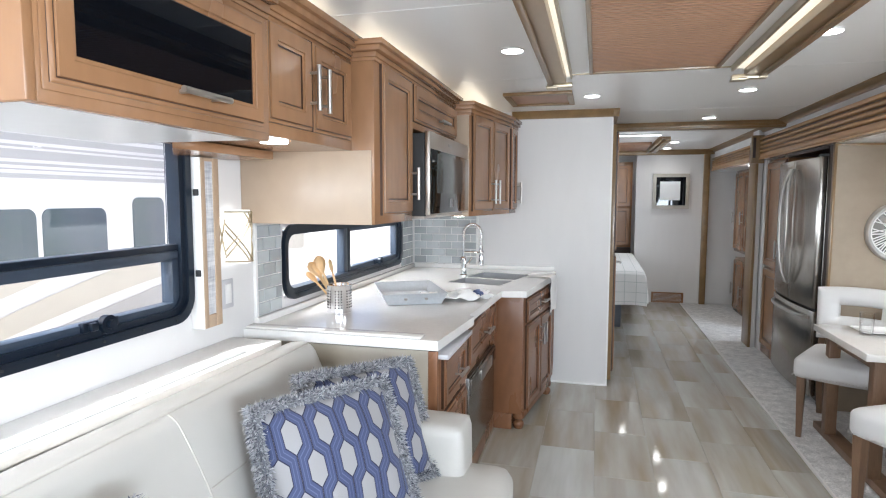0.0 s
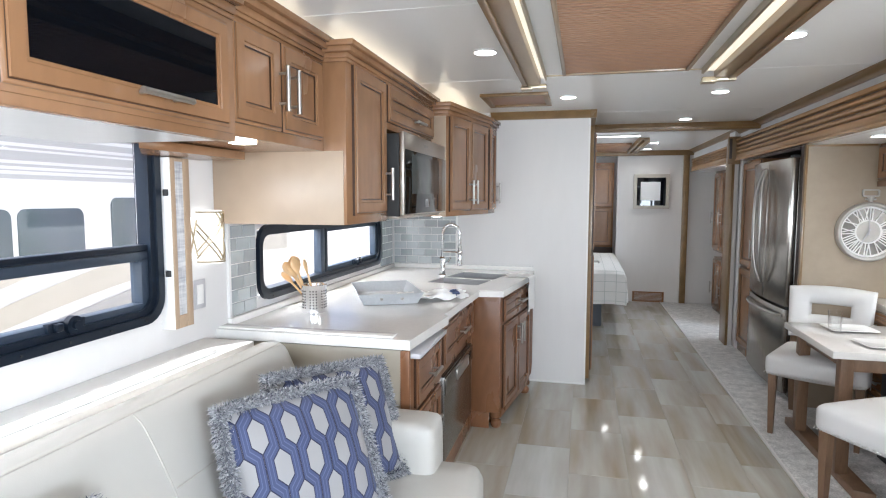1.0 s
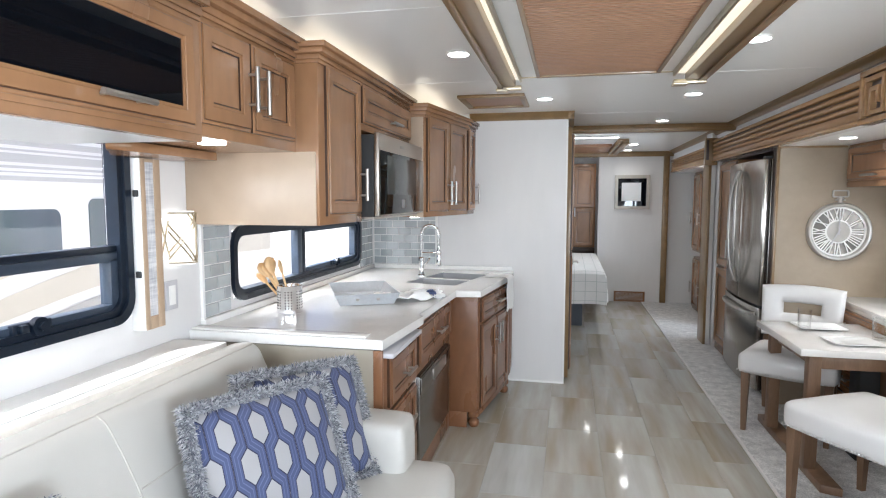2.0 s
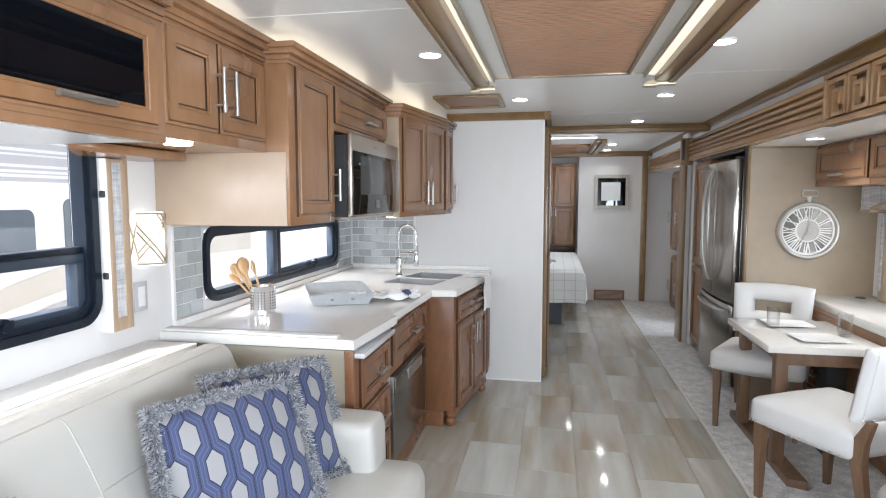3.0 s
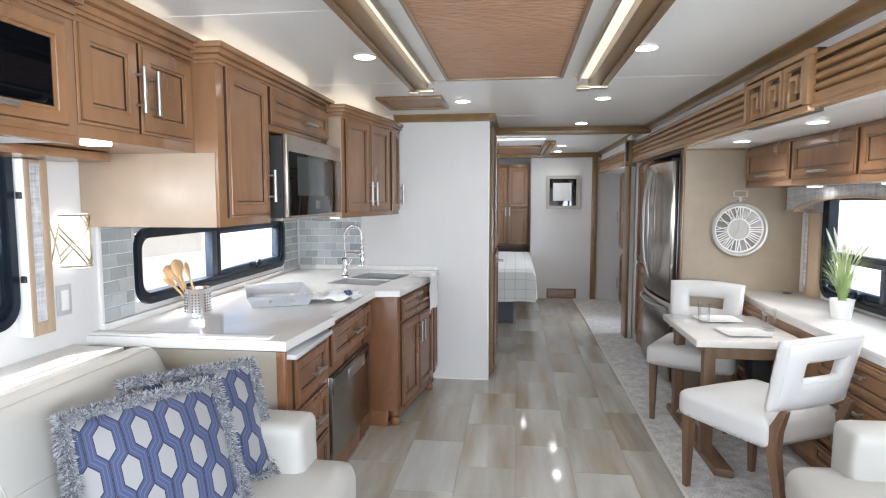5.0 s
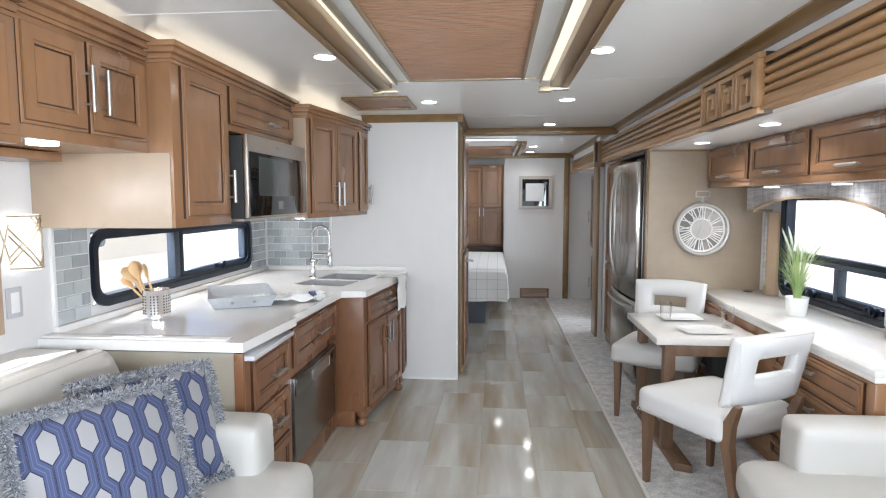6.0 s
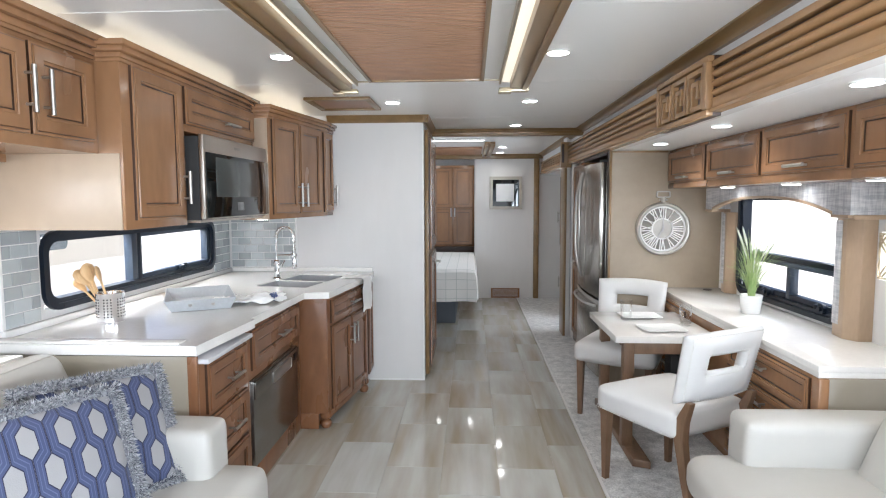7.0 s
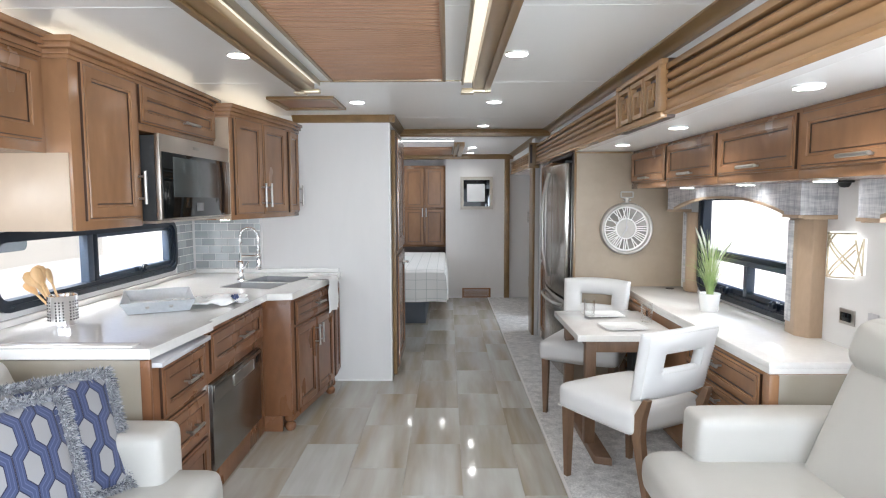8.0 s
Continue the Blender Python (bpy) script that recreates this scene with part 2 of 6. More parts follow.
gl.new(shine.outputs[0], both.inputs[2])
gl.new(both.outputs[0], gn["Material Output"].inputs[0])
PEWTER = mat("pewter_frame", (0.42, 0.385, 0.33), 0.42, 0.35, second=(0.36, 0.33, 0.28), scale=20, fine=0.06)
PANE = glass("window_glass", (0.97, 0.98, 0.98), 0.0, 1.2)
LED = glow("led_disc", (1.0, 0.95, 0.87), 6.0)
LED_STRIP = glow("led_strip", (1.0, 0.86, 0.62), 0.27)
COVE = glow("cove_led", (1.0, 0.86, 0.62), 0.9)
LED_STRIP_COOL = glow("led_strip_cool", (1.0, 0.96, 0.88), 2.5)
SHADE = glow("lit_shade", (1.0, 0.93, 0.82), 0.26)


def pillow_print():
    """Elongated cream hexagons with navy outlines on blue, printed on a cushion cover."""
    m = mat("hexagon_print", (0.2, 0.25, 0.52), 0.75, scale=20, bump=0.25, bump_scale=350, sheen=0.2)
    n, l = m.node_tree.nodes, m.node_tree.links
    co = n.new("ShaderNodeTexCoord")

    def vec(op, a, b=None):
        v = n.new("ShaderNodeVectorMath")
        v.operation = op
        for i, x in enumerate((a, b)):
            if x is None:
                continue
            if isinstance(x, tuple):
                v.inputs[i].default_value = x
            else:
                l.new(x, v.inputs[i])
        return v

    def num(op, a, b=None):
        v = n.new("ShaderNodeMath")
        v.operation = op
        for i, x in enumerate((a, b)):
            if x is None:
                continue
            if isinstance(x, (int, float)):
                v.inputs[i].default_value = x
            else:
                l.new(x, v.inputs[i])
        return v.outputs[0]

    p = vec("MULTIPLY", co.outputs["Object"], (10.6, 0.0, 6.6)).outputs[0]
    cell = (1.0, 1.0, 1.34)
    half = (0.5, 0.5, 0.67)

    def folded(q):
        return vec("SUBTRACT", vec("MODULO", vec("ADD", q, (40.0, 40.0, 53.6)).outputs[0], cell).outputs[0], half).outputs[0]

    def hexa(q):
        a = vec("ABSOLUTE", q).outputs[0]
        s = n.new("ShaderNodeSeparateXYZ")
        l.new(a, s.inputs[0])
        return num("MAXIMUM", s.outputs[0], num("ADD", num("MULTIPLY", s.outputs[2], 0.70), num("MULTIPLY", s.outputs[0], 0.5)))

    one, two = hexa(folded(p)), hexa(folded(vec("ADD", p, half).outputs[0]))
    near = num("MINIMUM", one, two)

    def column(q):
        a = vec("ABSOLUTE", q).outputs[0]
        s = n.new("ShaderNodeSeparateXYZ")
        l.new(a, s.inputs[0])
        return s.outputs[0]

    # the lesser of the way to the nearest hexagon and to the line down the middle of its column
    line = num("MINIMUM", column(folded(p)), column(folded(vec("ADD", p, half).outputs[0])))
    d = num("ADD", num("MINIMUM", num("SUBTRACT", near, 0.235), line), 0.3)
    ramp = n.new("ShaderNodeValToRGB")
    ramp.color_ramp.interpolation = "CONSTANT"
    cream, navy, blue, pale = (0.27, 0.262, 0.262, 1), (0.008, 0.010, 0.036, 1), (0.040, 0.053, 0.125, 1), (0.078, 0.098, 0.185, 1)
    ramp.color_ramp.elements[0].color = cream
    ramp.color_ramp.elements[1].position, ramp.color_ramp.elements[1].color = 0.3, navy
    for at, c in ((0.324, blue), (0.372, pale), (0.392, blue)):
        e = ramp.color_ramp.elements.new(at)
        e.color = c
    l.new(d, ramp.inputs[0])
    l.new(ramp.outputs[0], n["Principled BSDF"].inputs["Base Color"])
    return m


def plaid():
    """A white coverlet with a thin grey-green window check."""
    m = mat("check_coverlet", (0.80, 0.79, 0.76), 0.85, scale=10, bump=0.3, bump_scale=200, sheen=0.2)
    n, l = m.node_tree.nodes, m.node_tree.links
    co = n.new("ShaderNodeTexCoord")
    s = n.new("ShaderNodeSeparateXYZ")
    l.new(co.outputs["UV"], s.inputs[0])
    best = None
    for axis in (0, 1):
        f = n.new("ShaderNodeMath")
        f.operation = "PINGPONG"
        l.new(s.outputs[axis], f.inputs[0])
        f.inputs[1].default_value = 0.06
        g = n.new("ShaderNodeMath")
        g.operation = "LESS_THAN"
        l.new(f.outputs[0], g.inputs[0])
        g.inputs[1].default_value = 0.0032
        if best is None:
            best = g
        else:
            h = n.new("ShaderNodeMath")
            h.operation = "MAXIMUM"
            l.new(best.outputs[0], h.inputs[0])
            l.new(g.outputs[0], h.inputs[1])
            best = h
    mix = n.new("ShaderNodeMix")
    mix.data_type = "RGBA"
    mix.inputs[6].default_value, mix.inputs[7].default_value = (0.80, 0.79, 0.76, 1), (0.54, 0.56, 0.53, 1)
    l.new(best.outputs[0], mix.inputs[0])
    l.new(mix.outputs[2], n["Principled BSDF"].inputs["Base Color"])
    return m


PILLOW = pillow_print()
COVERLET = plaid()

# ---- builders ----


def box(bm, x0, x1, y0, y1, z0, z1, bev=0.0, m=None):
    vs = [bm.verts.new((x, y, z)) for z in (z0, z1) for x, y in ((x0, y0), (x1, y0), (x1, y1), (x0, y1))]
    fs = [bm.faces.new([vs[i] for i in f]) for f in ((3, 2, 1, 0), (4, 5, 6, 7), (0, 1, 5, 4), (1, 2, 6, 5), (2, 3, 7, 6), (3, 0, 4, 7))]
    if bev:
        es = list({e for f in fs for e in f.edges})
        done = bmesh.ops.bevel(bm, geom=es, offset=bev, segments=2, affect="EDGES", profile=0.5)
        vs = list({v for f in done["faces"] for v in f.verts} | {v for v in vs if v.is_valid})
    if m is not None:
        bmesh.ops.transform(bm, matrix=m, verts=[v for v in vs if v.is_valid])
    return bm


def prism(bm, pts, z0, z1, bev=0.0, m=None):
    """A flat outline in x and y, drawn up from z0 to z1."""
    a = [bm.verts.new((x, y, z0)) for x, y in pts]
    b = [bm.verts.new((x, y, z1)) for x, y in pts]
    n = len(pts)
    fs = [bm.faces.new(a[::-1]), bm.faces.new(b)] + [bm.faces.new((a[i], a[(i + 1) % n], b[(i + 1) % n], b[i])) for i in range(n)]
    bmesh.ops.recalc_face_normals(bm, faces=fs)
    vs = a + b
    if bev:
        es = list({e for f in fs for e in f.edges})
        done = bmesh.ops.bevel(bm, geom=es, offset=bev, segments=2, affect="EDGES", profile=0.5)
        vs = list({v for f in done["faces"] for v in f.verts} | {v for v in vs if v.is_valid})
    if m is not None:
        bmesh.ops.transform(bm, matrix=m, verts=[v for v in vs if v.is_valid])
    return bm


def cyl(bm, r, z0, z1, seg=24, m=None, r2=None):
    mm = (m or Matrix()) @ Matrix.Translation((0, 0, (z0 + z1) / 2))
    bmesh.ops.create_cone(bm, cap_ends=True, segments=seg, radius1=r, radius2=r if r2 is None else r2, depth=z1 - z0, matrix=mm)
    return bm


def lathe(bm, prof, seg=32, m=None):
    m = m or Matrix()
    rings = [[bm.verts.new(m @ Vector((r * math.cos(2 * math.pi * k / seg), r * math.sin(2 * math.pi * k / seg), z))) for k in range(seg)] for r, z in prof]
    fs = []
    for a, b in zip(rings, rings[1:]):
        for k in range(seg):
            fs.append(bm.faces.new((a[k], a[(k + 1) % seg], b[(k + 1) % seg], b[k])))
    return bm


def tube(bm, pts, r, seg=10, flat=1.0, ends=True):
    """A round bar along a line of points."""
    pts = [Vector(p) for p in pts]
    rings, side = [], None
    for i, p in enumerate(pts):
        d = (pts[min(i + 1, len(pts) - 1)] - pts[max(i - 1, 0)]).normalized()
        side = (d.orthogonal() if side is None else side - d * side.dot(d)).normalized()
        up = d.cross(side)
        rr = r[i] if isinstance(r, (list, tuple)) else r
        rings.append([bm.verts.new(p + (side * math.cos(2 * math.pi * k / seg) + up * flat * math.sin(2 * math.pi * k / seg)) * rr) for k in range(seg)])
    for a, b in zip(rings, rings[1:]):
        for k in range(seg):
            bm.faces.new((a[k], a[(k + 1) % seg], b[(k + 1) % seg], b[k]))
    if ends:
        bm.faces.new(rings[0][::-1])
        bm.faces.new(rings[-1])
    return bm


def padded(p, size, r, puff):
    """A point of a padded block's surface; one of p's numbers is 1 or -1."""
    h = [s / 2 for s in size]
    q = [c * a for c, a in zip(p, h)]
    core = [max(-(a - r), min(a - r, c)) for c, a in zip(q, h)]
    d = Vector([a - b for a, b in zip(q, core)])
    v = Vector(core) + (d.normalized() * r if d.length > 1e-9 else Vector())
    for k in range(3):
        i, j = (k + 1) % 3, (k + 2) % 3
        v[k] += puff[k] * p[k] * (1 - p[i] ** 2) * (1 - p[j] ** 2)
    return v


def soft(bm, size, r, m, puff=(0, 0, 0), n=9, warp=None):
    """A padded block round the origin: rounded edges and faces that swell by puff along x, y and z."""
    seen = {}

    def vert(p):
        key = tuple(round(c, 5) for c in p)
        if key not in seen:
            v = padded(p, size, r, puff)
            if warp:
                v = warp(v)
            seen[key] = bm.verts.new(m @ v)
        return seen[key]

    def spread(i):
        # more rows near the rounded edges
        t = 2 * i / n - 1
        return math.copysign(1 - (1 - abs(t)) ** 1.6, t)

    for k in range(3):
        for s in (-1, 1):
            for i in range(n):
                for j in range(n):
                    quad = []
                    for a, b in ((i, j), (i + 1, j), (i + 1, j + 1), (i, j + 1)):
                        p = [0, 0, 0]
                        p[k], p[(k + 1) % 3], p[(k + 2) % 3] = s, spread(a), spread(b)
                        quad.append(vert(p))
                    bm.faces.new(quad if s > 0 else quad[::-1])
    return bm


def rounded(w, h, r, seg=6):
    """A rounded rectangle in x and z, from (0, 0) to (w, h)."""
    out = []
    for cx, cz, a in ((w - r, r, -90), (w - r, h - r, 0), (r, h - r, 90), (r, r, 180)):
        for i in range(seg + 1):
            t = radians(a + 90 * i / seg)
            out.append((cx + r * math.cos(t), cz + r * math.sin(t)))
    return out


def ring(bm, outer, inner, y0, y1, m=None):
    """A frame between two outlines in x and z with the same count of points, from y0 (front) to y1."""
    m = m or Matrix()
    rows = [[bm.verts.new(m @ Vector((x, y, z))) for x, z in loop] for loop, y in ((outer, y0), (inner, y0), (inner, y1), (outer, y1))]
    n, fs = len(outer), []
    for a, b in zip(rows, rows[1:] + rows[:1]):
        for k in range(n):
            fs.append(bm.faces.new((a[k], a[(k + 1) % n], b[(k + 1) % n], b[k])))
    bmesh.ops.recalc_face_normals(bm, faces=fs)
    return bm


def sheet(bm, loop, y0, y1, m=None):
    """A solid plate with an outline in x and z."""
    m = m or Matrix()
    a = [bm.verts.new(m @ Vector((x, y0, z))) for x, z in loop]
    b = [bm.verts.new(m @ Vector((x, y1, z))) for x, z in loop]
    n = len(loop)
    fs = [bm.faces.new(a), bm.faces.new(b[::-1])] + [bm.faces.new((a[i], b[i], b[(i + 1) % n], a[(i + 1) % n])) for i in range(n)]
    bmesh.ops.recalc_face_normals(bm, faces=fs)
    return bm


def B():
    return bmesh.new()


def mesh_of(name, bm, material):
    me = bpy.data.meshes.new(name)
    bm.to_mesh(me)
    bm.free()
    me.shade_smooth()
    me.set_sharp_from_angle(angle=radians(38))
    me.materials.append(material)
    return me


def thing(name, m, label, category, group=""):
    """An Empty at a thing's base, which its parts hang from."""
    ob = new(name)
    ob.empty_display_size = 0.1
    ob.matrix_world = m
    return tagged(ob, label, category, group)


def part(name, bm, material, parent, label=""):
    """One mesh under a thing or a part, in the thing's own axes."""
    ob = new(name, mesh_of(name, bm, material))
    ob.parent = parent
    return tagged(ob, label)


def solid(name, bm, material, label, category="", kind="", group=""):
    """A thing or a piece of the setting that is one mesh, in the world's axes."""
    return tagged(new(name, mesh_of(name, bm, material)), label, category, group, kind)


def wall_boxes(bm, axis, at0, at1, u0, u1, z0, z1, holes=()):
    """A wall of thickness at0..at1 along the other axis, with rectangular openings (u0, u1, z0, z1)."""
    us = sorted({u0, u1, *[h[0] for h in holes], *[h[1] for h in holes]})
    zs = sorted({z0, z1, *[h[2] for h in holes], *[h[3] for h in holes]})
    for a, b in zip(us, us[1:]):
        for c, d in zip(zs, zs[1:]):
            if any(h[0] <= (a + b) / 2 <= h[1] and h[2] <= (c + d) / 2 <= h[3] for h in holes):
                continue
            if axis == "x":
                box(bm, at0, at1, a, b, c, d)
            else:
                box(bm, a, b, at0, at1, c, d)
    bmesh.ops.remove_doubles(bm, verts=bm.verts, dist=1e-5)
    return bm


# ---- plan, in metres ----
LEFT, BODY, SLIDE = -1.38, 1.60, 2.42       # kitchen wall, coach side, outer wall of the slide-out
TOP, SLIDE_TOP = 2.11, 1.81                 # ceilings
GALLEY_END, CLOCK_WALL, FAR_WALL, BACK = 4.60, 4.42, 8.59, -2.6
FACE_PLUS_X, FACE_MINUS_X = 90, -90

# ---- the setting ----
bm = B()
box(bm, LEFT, SLIDE, BACK, 9.75, -0.06, -0.0022)
floor = solid("floor", bm, GROUT, "greige wood-look porcelain floor tiles with pale joints", kind="structure")
bm = B()
box(bm, 1.245, SLIDE, -0.6, FAR_WALL, -0.008, 0.010, 0.003)
solid("carpet", bm, CARPET, "short grey mottled carpet in the slide-outs", kind="structure")
bm = B()
box(bm, 1.232, 1.245, -0.6, FAR_WALL, -0.008, 0.011, 0.003)
solid("trim", bm, WALL, "thin pale metal strip between tiles and carpet", kind="structure")

W1 = (0.03, 1.853, 0.995, 1.76)      # sofa window in the left wall: y, y, z, z
W2 = (2.515, 4.29, 0.945, 1.318)      # window over the worktop
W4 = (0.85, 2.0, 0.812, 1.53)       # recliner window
W3 = (2.93, 4.10, 0.812, 1.53)       # window over the sideboard


def hole(w, d=0.014):
    return (w[0] + d, w[1] - d, w[2] + d, w[3] - d)


# the openings at y 6.9 and -2.1 are added, with no window seen
bm = wall_boxes(B(), "x", LEFT - 0.065, LEFT, BACK, 9.75, -0.06, 2.2, [hole(W1), hole(W2), (6.9, 8.3, 1.0, 1.6), (-2.1, -0.7, 1.0, 1.8)])
solid("wall_left", bm, WALL, "off-white vinyl side wall with two windows", kind="structure")
# the openings at y 6.3 and -2.2 are added, with no window seen
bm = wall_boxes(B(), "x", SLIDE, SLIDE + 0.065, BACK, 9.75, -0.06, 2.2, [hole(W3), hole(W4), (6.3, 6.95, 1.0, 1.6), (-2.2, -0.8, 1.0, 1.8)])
solid("wall_right", bm, WALL, "off-white outer wall of the slide-outs", kind="structure")
bm = wall_boxes(B(), "y", BACK - 0.1, BACK, LEFT - 0.12, SLIDE + 0.12, -0.06, 2.2, [(-1.2, 1.9, 0.9, 2.0)])
solid("wall_front", bm, WALL, "plain wall with a windscreen opening", kind="structure")
bm = B()
box(bm, LEFT, 0.19, GALLEY_END, GALLEY_END + 0.05, 0, TOP)
solid("wall_galley_end", bm, WALL, "plain off-white partition behind the sink", kind="structure")
bm = B()
box(bm, 0.14, 0.19, GALLEY_END + 0.05, 5.62, 0, TOP)
box(bm, LEFT, 0.14, 5.57, 5.62, 0, TOP)
solid("wall_bath", bm, WALL, "off-white bathroom partition", kind="structure")
bm = B()
box(bm, 0.615, SLIDE, FAR_WALL, FAR_WALL + 0.05, 0, TOP)
solid("wall_far", bm, WALL, "plain off-white wall across the end of the hall", kind="structure")
bm = B()
box(bm, LEFT, SLIDE, 9.75, 9.85, -0.06, 2.2)
solid("wall_rear", bm, WALL, "rear wall of the bedroom", kind="structure")
bm = B()
box(bm, LEFT, BODY + 0.06, BACK, 9.75, TOP, TOP + 0.09)
ceiling = solid("ceiling", bm, CEIL, "glossy white vinyl ceiling panels with thin seams", kind="structure")
bm = B()
box(bm, BODY + 0.06, SLIDE, BACK, 9.75, SLIDE_TOP, SLIDE_TOP + 0.06)
solid("ceiling_slide", bm, CEIL, "lower white ceiling of the slide-outs", kind="structure")
bm = B()
box(bm, BODY, BODY + 0.06, BACK, FAR_WALL, SLIDE_TOP, TOP)
solid("wall_header", bm, WALL, "white header above the slide-out opening", kind="structure")
bm = B()
for y in (2.02, 3.32, 4.72, 6.3):
    box(bm, LEFT + 0.5, BODY - 0.01, y, y + 0.005, TOP - 0.0012, TOP + 0.01)
solid("trim", bm, CEIL, "thin white seam strips on the ceiling", kind="structure")


def run(bm, prof, y0, y1):
    """A moulding along y with a profile in x and z."""
    prism(bm, [(x, z) for x, z in prof], y0, y1, m=Matrix(((1, 0, 0, 0), (0, 0, 1, 0), (0, 1, 0, 0), (0, 0, 0, 1))))


def run_x(bm, prof, x0, x1):
    """A moulding along x with a profile in y and z."""
    prism(bm, [(y, z) for y, z in prof], x0, x1, m=Matrix(((0, 0, 1, 0), (1, 0, 0, 0), (0, 1, 0, 0), (0, 0, 0, 1))))


bm = B()
run(bm, [(1.6, 2.112), (1.530, 2.112), (1.531, 2.102), (1.545, 2.098), (1.566, 2.092), (1.578, 2.082), (1.584, 2.072), (1.6, 2.070)], BACK, 5.52)
run(bm, [(1.6, 2.112), (1.530, 2.112), (1.531, 2.102), (1.545, 2.098), (1.566, 2.092), (1.578, 2.082), (1.584, 2.072), (1.6, 2.070)], 5.60, FAR_WALL)
solid("trim_crown_right", bm, WOOD_TRIM, "stained wooden crown moulding along the coach side", kind="structure")
bm = B()
run_x(bm, [(4.6, 2.112), (4.552, 2.112), (4.556, 2.1), (4.57, 2.09), (4.585, 2.07), (4.588, 2.054), (4.6, 2.054)], -0.56, 0.235)
run(bm, [(0.192, 2.112), (0.24, 2.112), (0.236, 2.1), (0.222, 2.09), (0.207, 2.07), (0.204, 2.054), (0.192, 2.054)], 4.56, 5.5)
solid("trim_crown_galley", bm, WOOD_TRIM, "stained wooden crown moulding round the galley partition", kind="structure")
bm = B()
box(bm, 0.19, BODY, 5.5, 5.6, 2.045, TOP + 0.002, 0.006)
box(bm, 0.19, BODY, 5.485, 5.5, 2.06, 2.085, 0.004)
solid("trim_cross", bm, WOOD_TRIM, "stained wooden beam across the hall ceiling", kind="structure")
bm = B()
box(bm, -0.6, BODY, FAR_WALL - 0.03, FAR_WALL - 0.002, 2.04, TOP + 0.002, 0.006)
solid("trim_far", bm, WOOD_TRIM, "stained wooden moulding at the end of the hall", kind="structure")
bm = B()
box(bm, -0.25, 0.19, GALLEY_END - 0.008, GALLEY_END, 0.0, 0.012)
box(bm, 0.182, 0.194, GALLEY_END - 0.006, GALLEY_END + 0.02, 0.0, 2.05)
solid("baseboard", bm, WHITE, "thin white skirting and corner bead", kind="structure")

# fluted fascia over the slide-out openings
def fascia(y0, y1, x0=1.552, z0=1.81, z1=2.018):
    bm = B()
    box(bm, x0 + 0.030, BODY, y0, y1, z0, z1)
    k = 3
    a0, a1 = z0 + 0.062, z1 - 0.030
    for i in range(k):
        zc = a0 + (a1 - a0) * (i + 0.5) / k
        h = (a1 - a0) / k * 0.44
        prof = [(x0 + 0.031, zc - h)] + [(x0 + 0.031 - 0.027 * math.cos(a), zc + h * math.sin(a)) for a in [radians(-80 + 160 * j / 6) for j in range(7)]] + [(x0 + 0.031, zc + h)]
        run(bm, prof, y0, y1)
    run(bm, [(x0 + 0.03, z0), (x0 - 0.002, z0), (x0 - 0.002, z0 + 0.012), (x0 + 0.006, z0 + 0.02), (x0 + 0.010, z0 + 0.032), (x0 + 0.008, a0 - 0.012), (x0 + 0.004, a0 - 0.006), (x0 + 0.03, a0 - 0.006)], y0, y1)
    box(bm, x0 + 0.002, x0 + 0.04, y0, y1, z1 - 0.026, z1, 0.004)
    return bm


def fascia_groove(y0, y1, x0=1.552, z0=1.81, z1=2.018):
    bm = B()
    # near-black strip behind the flutes, coloured for the shade in their grooves
    box(bm, x0 + 0.0285, x0 + 0.0298, y0 + 0.002, y1 - 0.002, z0 + 0.054, z1 - 0.026)
    solid("trim_fascia_groove", bm, WOOD_DARK, "dark strip for the shade in the fascia's grooves", kind="structure")


fascia_groove(-0.6, 2.484)
fascia_groove(3.15, 6.13)
solid("trim_fascia", fascia(-0.6, 2.484), WOOD_FASCIA, "fluted stained wooden fascia over the slide-out", kind="structure")
solid("trim_fascia", fascia(3.15, 6.13), WOOD_FASCIA, "fluted stained wooden fascia over the slide-out", kind="structure")
solid("trim_fascia", fascia(6.42, FAR_WALL - 0.1, 1.552, 1.812, 1.98), WOOD_FASCIA, "fluted stained wooden fascia over the bedroom slide-out", kind="structure")

# carved key plaque
key = thing("key_plaque", pose(1.548, 3.152, 1.797, 0, 0, FACE_MINUS_X), "stained wooden plaque with three pierced square spirals", "plaque")
bm = B()
box(bm, 0, 0.67, 0.016, 0.05, 0.0, 0.245)
# backing coloured dark for the shade behind the pierced spirals
part("backing", bm, GLAZE_SHADE, key)
bm = B()
box(bm, 0, 0.67, -0.012, 0.018, 0, 0.026, 0.004)
box(bm, 0, 0.67, -0.012, 0.018, 0.219, 0.245, 0.004)
box(bm, 0, 0.026, -0.012, 0.018, 0.026, 0.219, 0.004)
box(bm, 0.628, 0.67, -0.016, 0.018, 0.026, 0.219, 0.004)
part("frame", bm, WOOD_FASCIA, key)


def bar(bm, path, half, y0, y1):
    """A square-cornered flat bar along an upright and level path in x and z."""
    for (xa, za), (xb, zb) in zip(path, path[1:]):
        dx, dz = (xb > xa) - (xb < xa), (zb > za) - (zb < za)
        xs = sorted((xa - half * (dx or 1), xb - half * dx if dx else xb + half))
        zs = sorted((za - half * (dz or 1), zb - half * dz if dz else zb + half))
        box(bm, *xs, y0, y1, *zs)


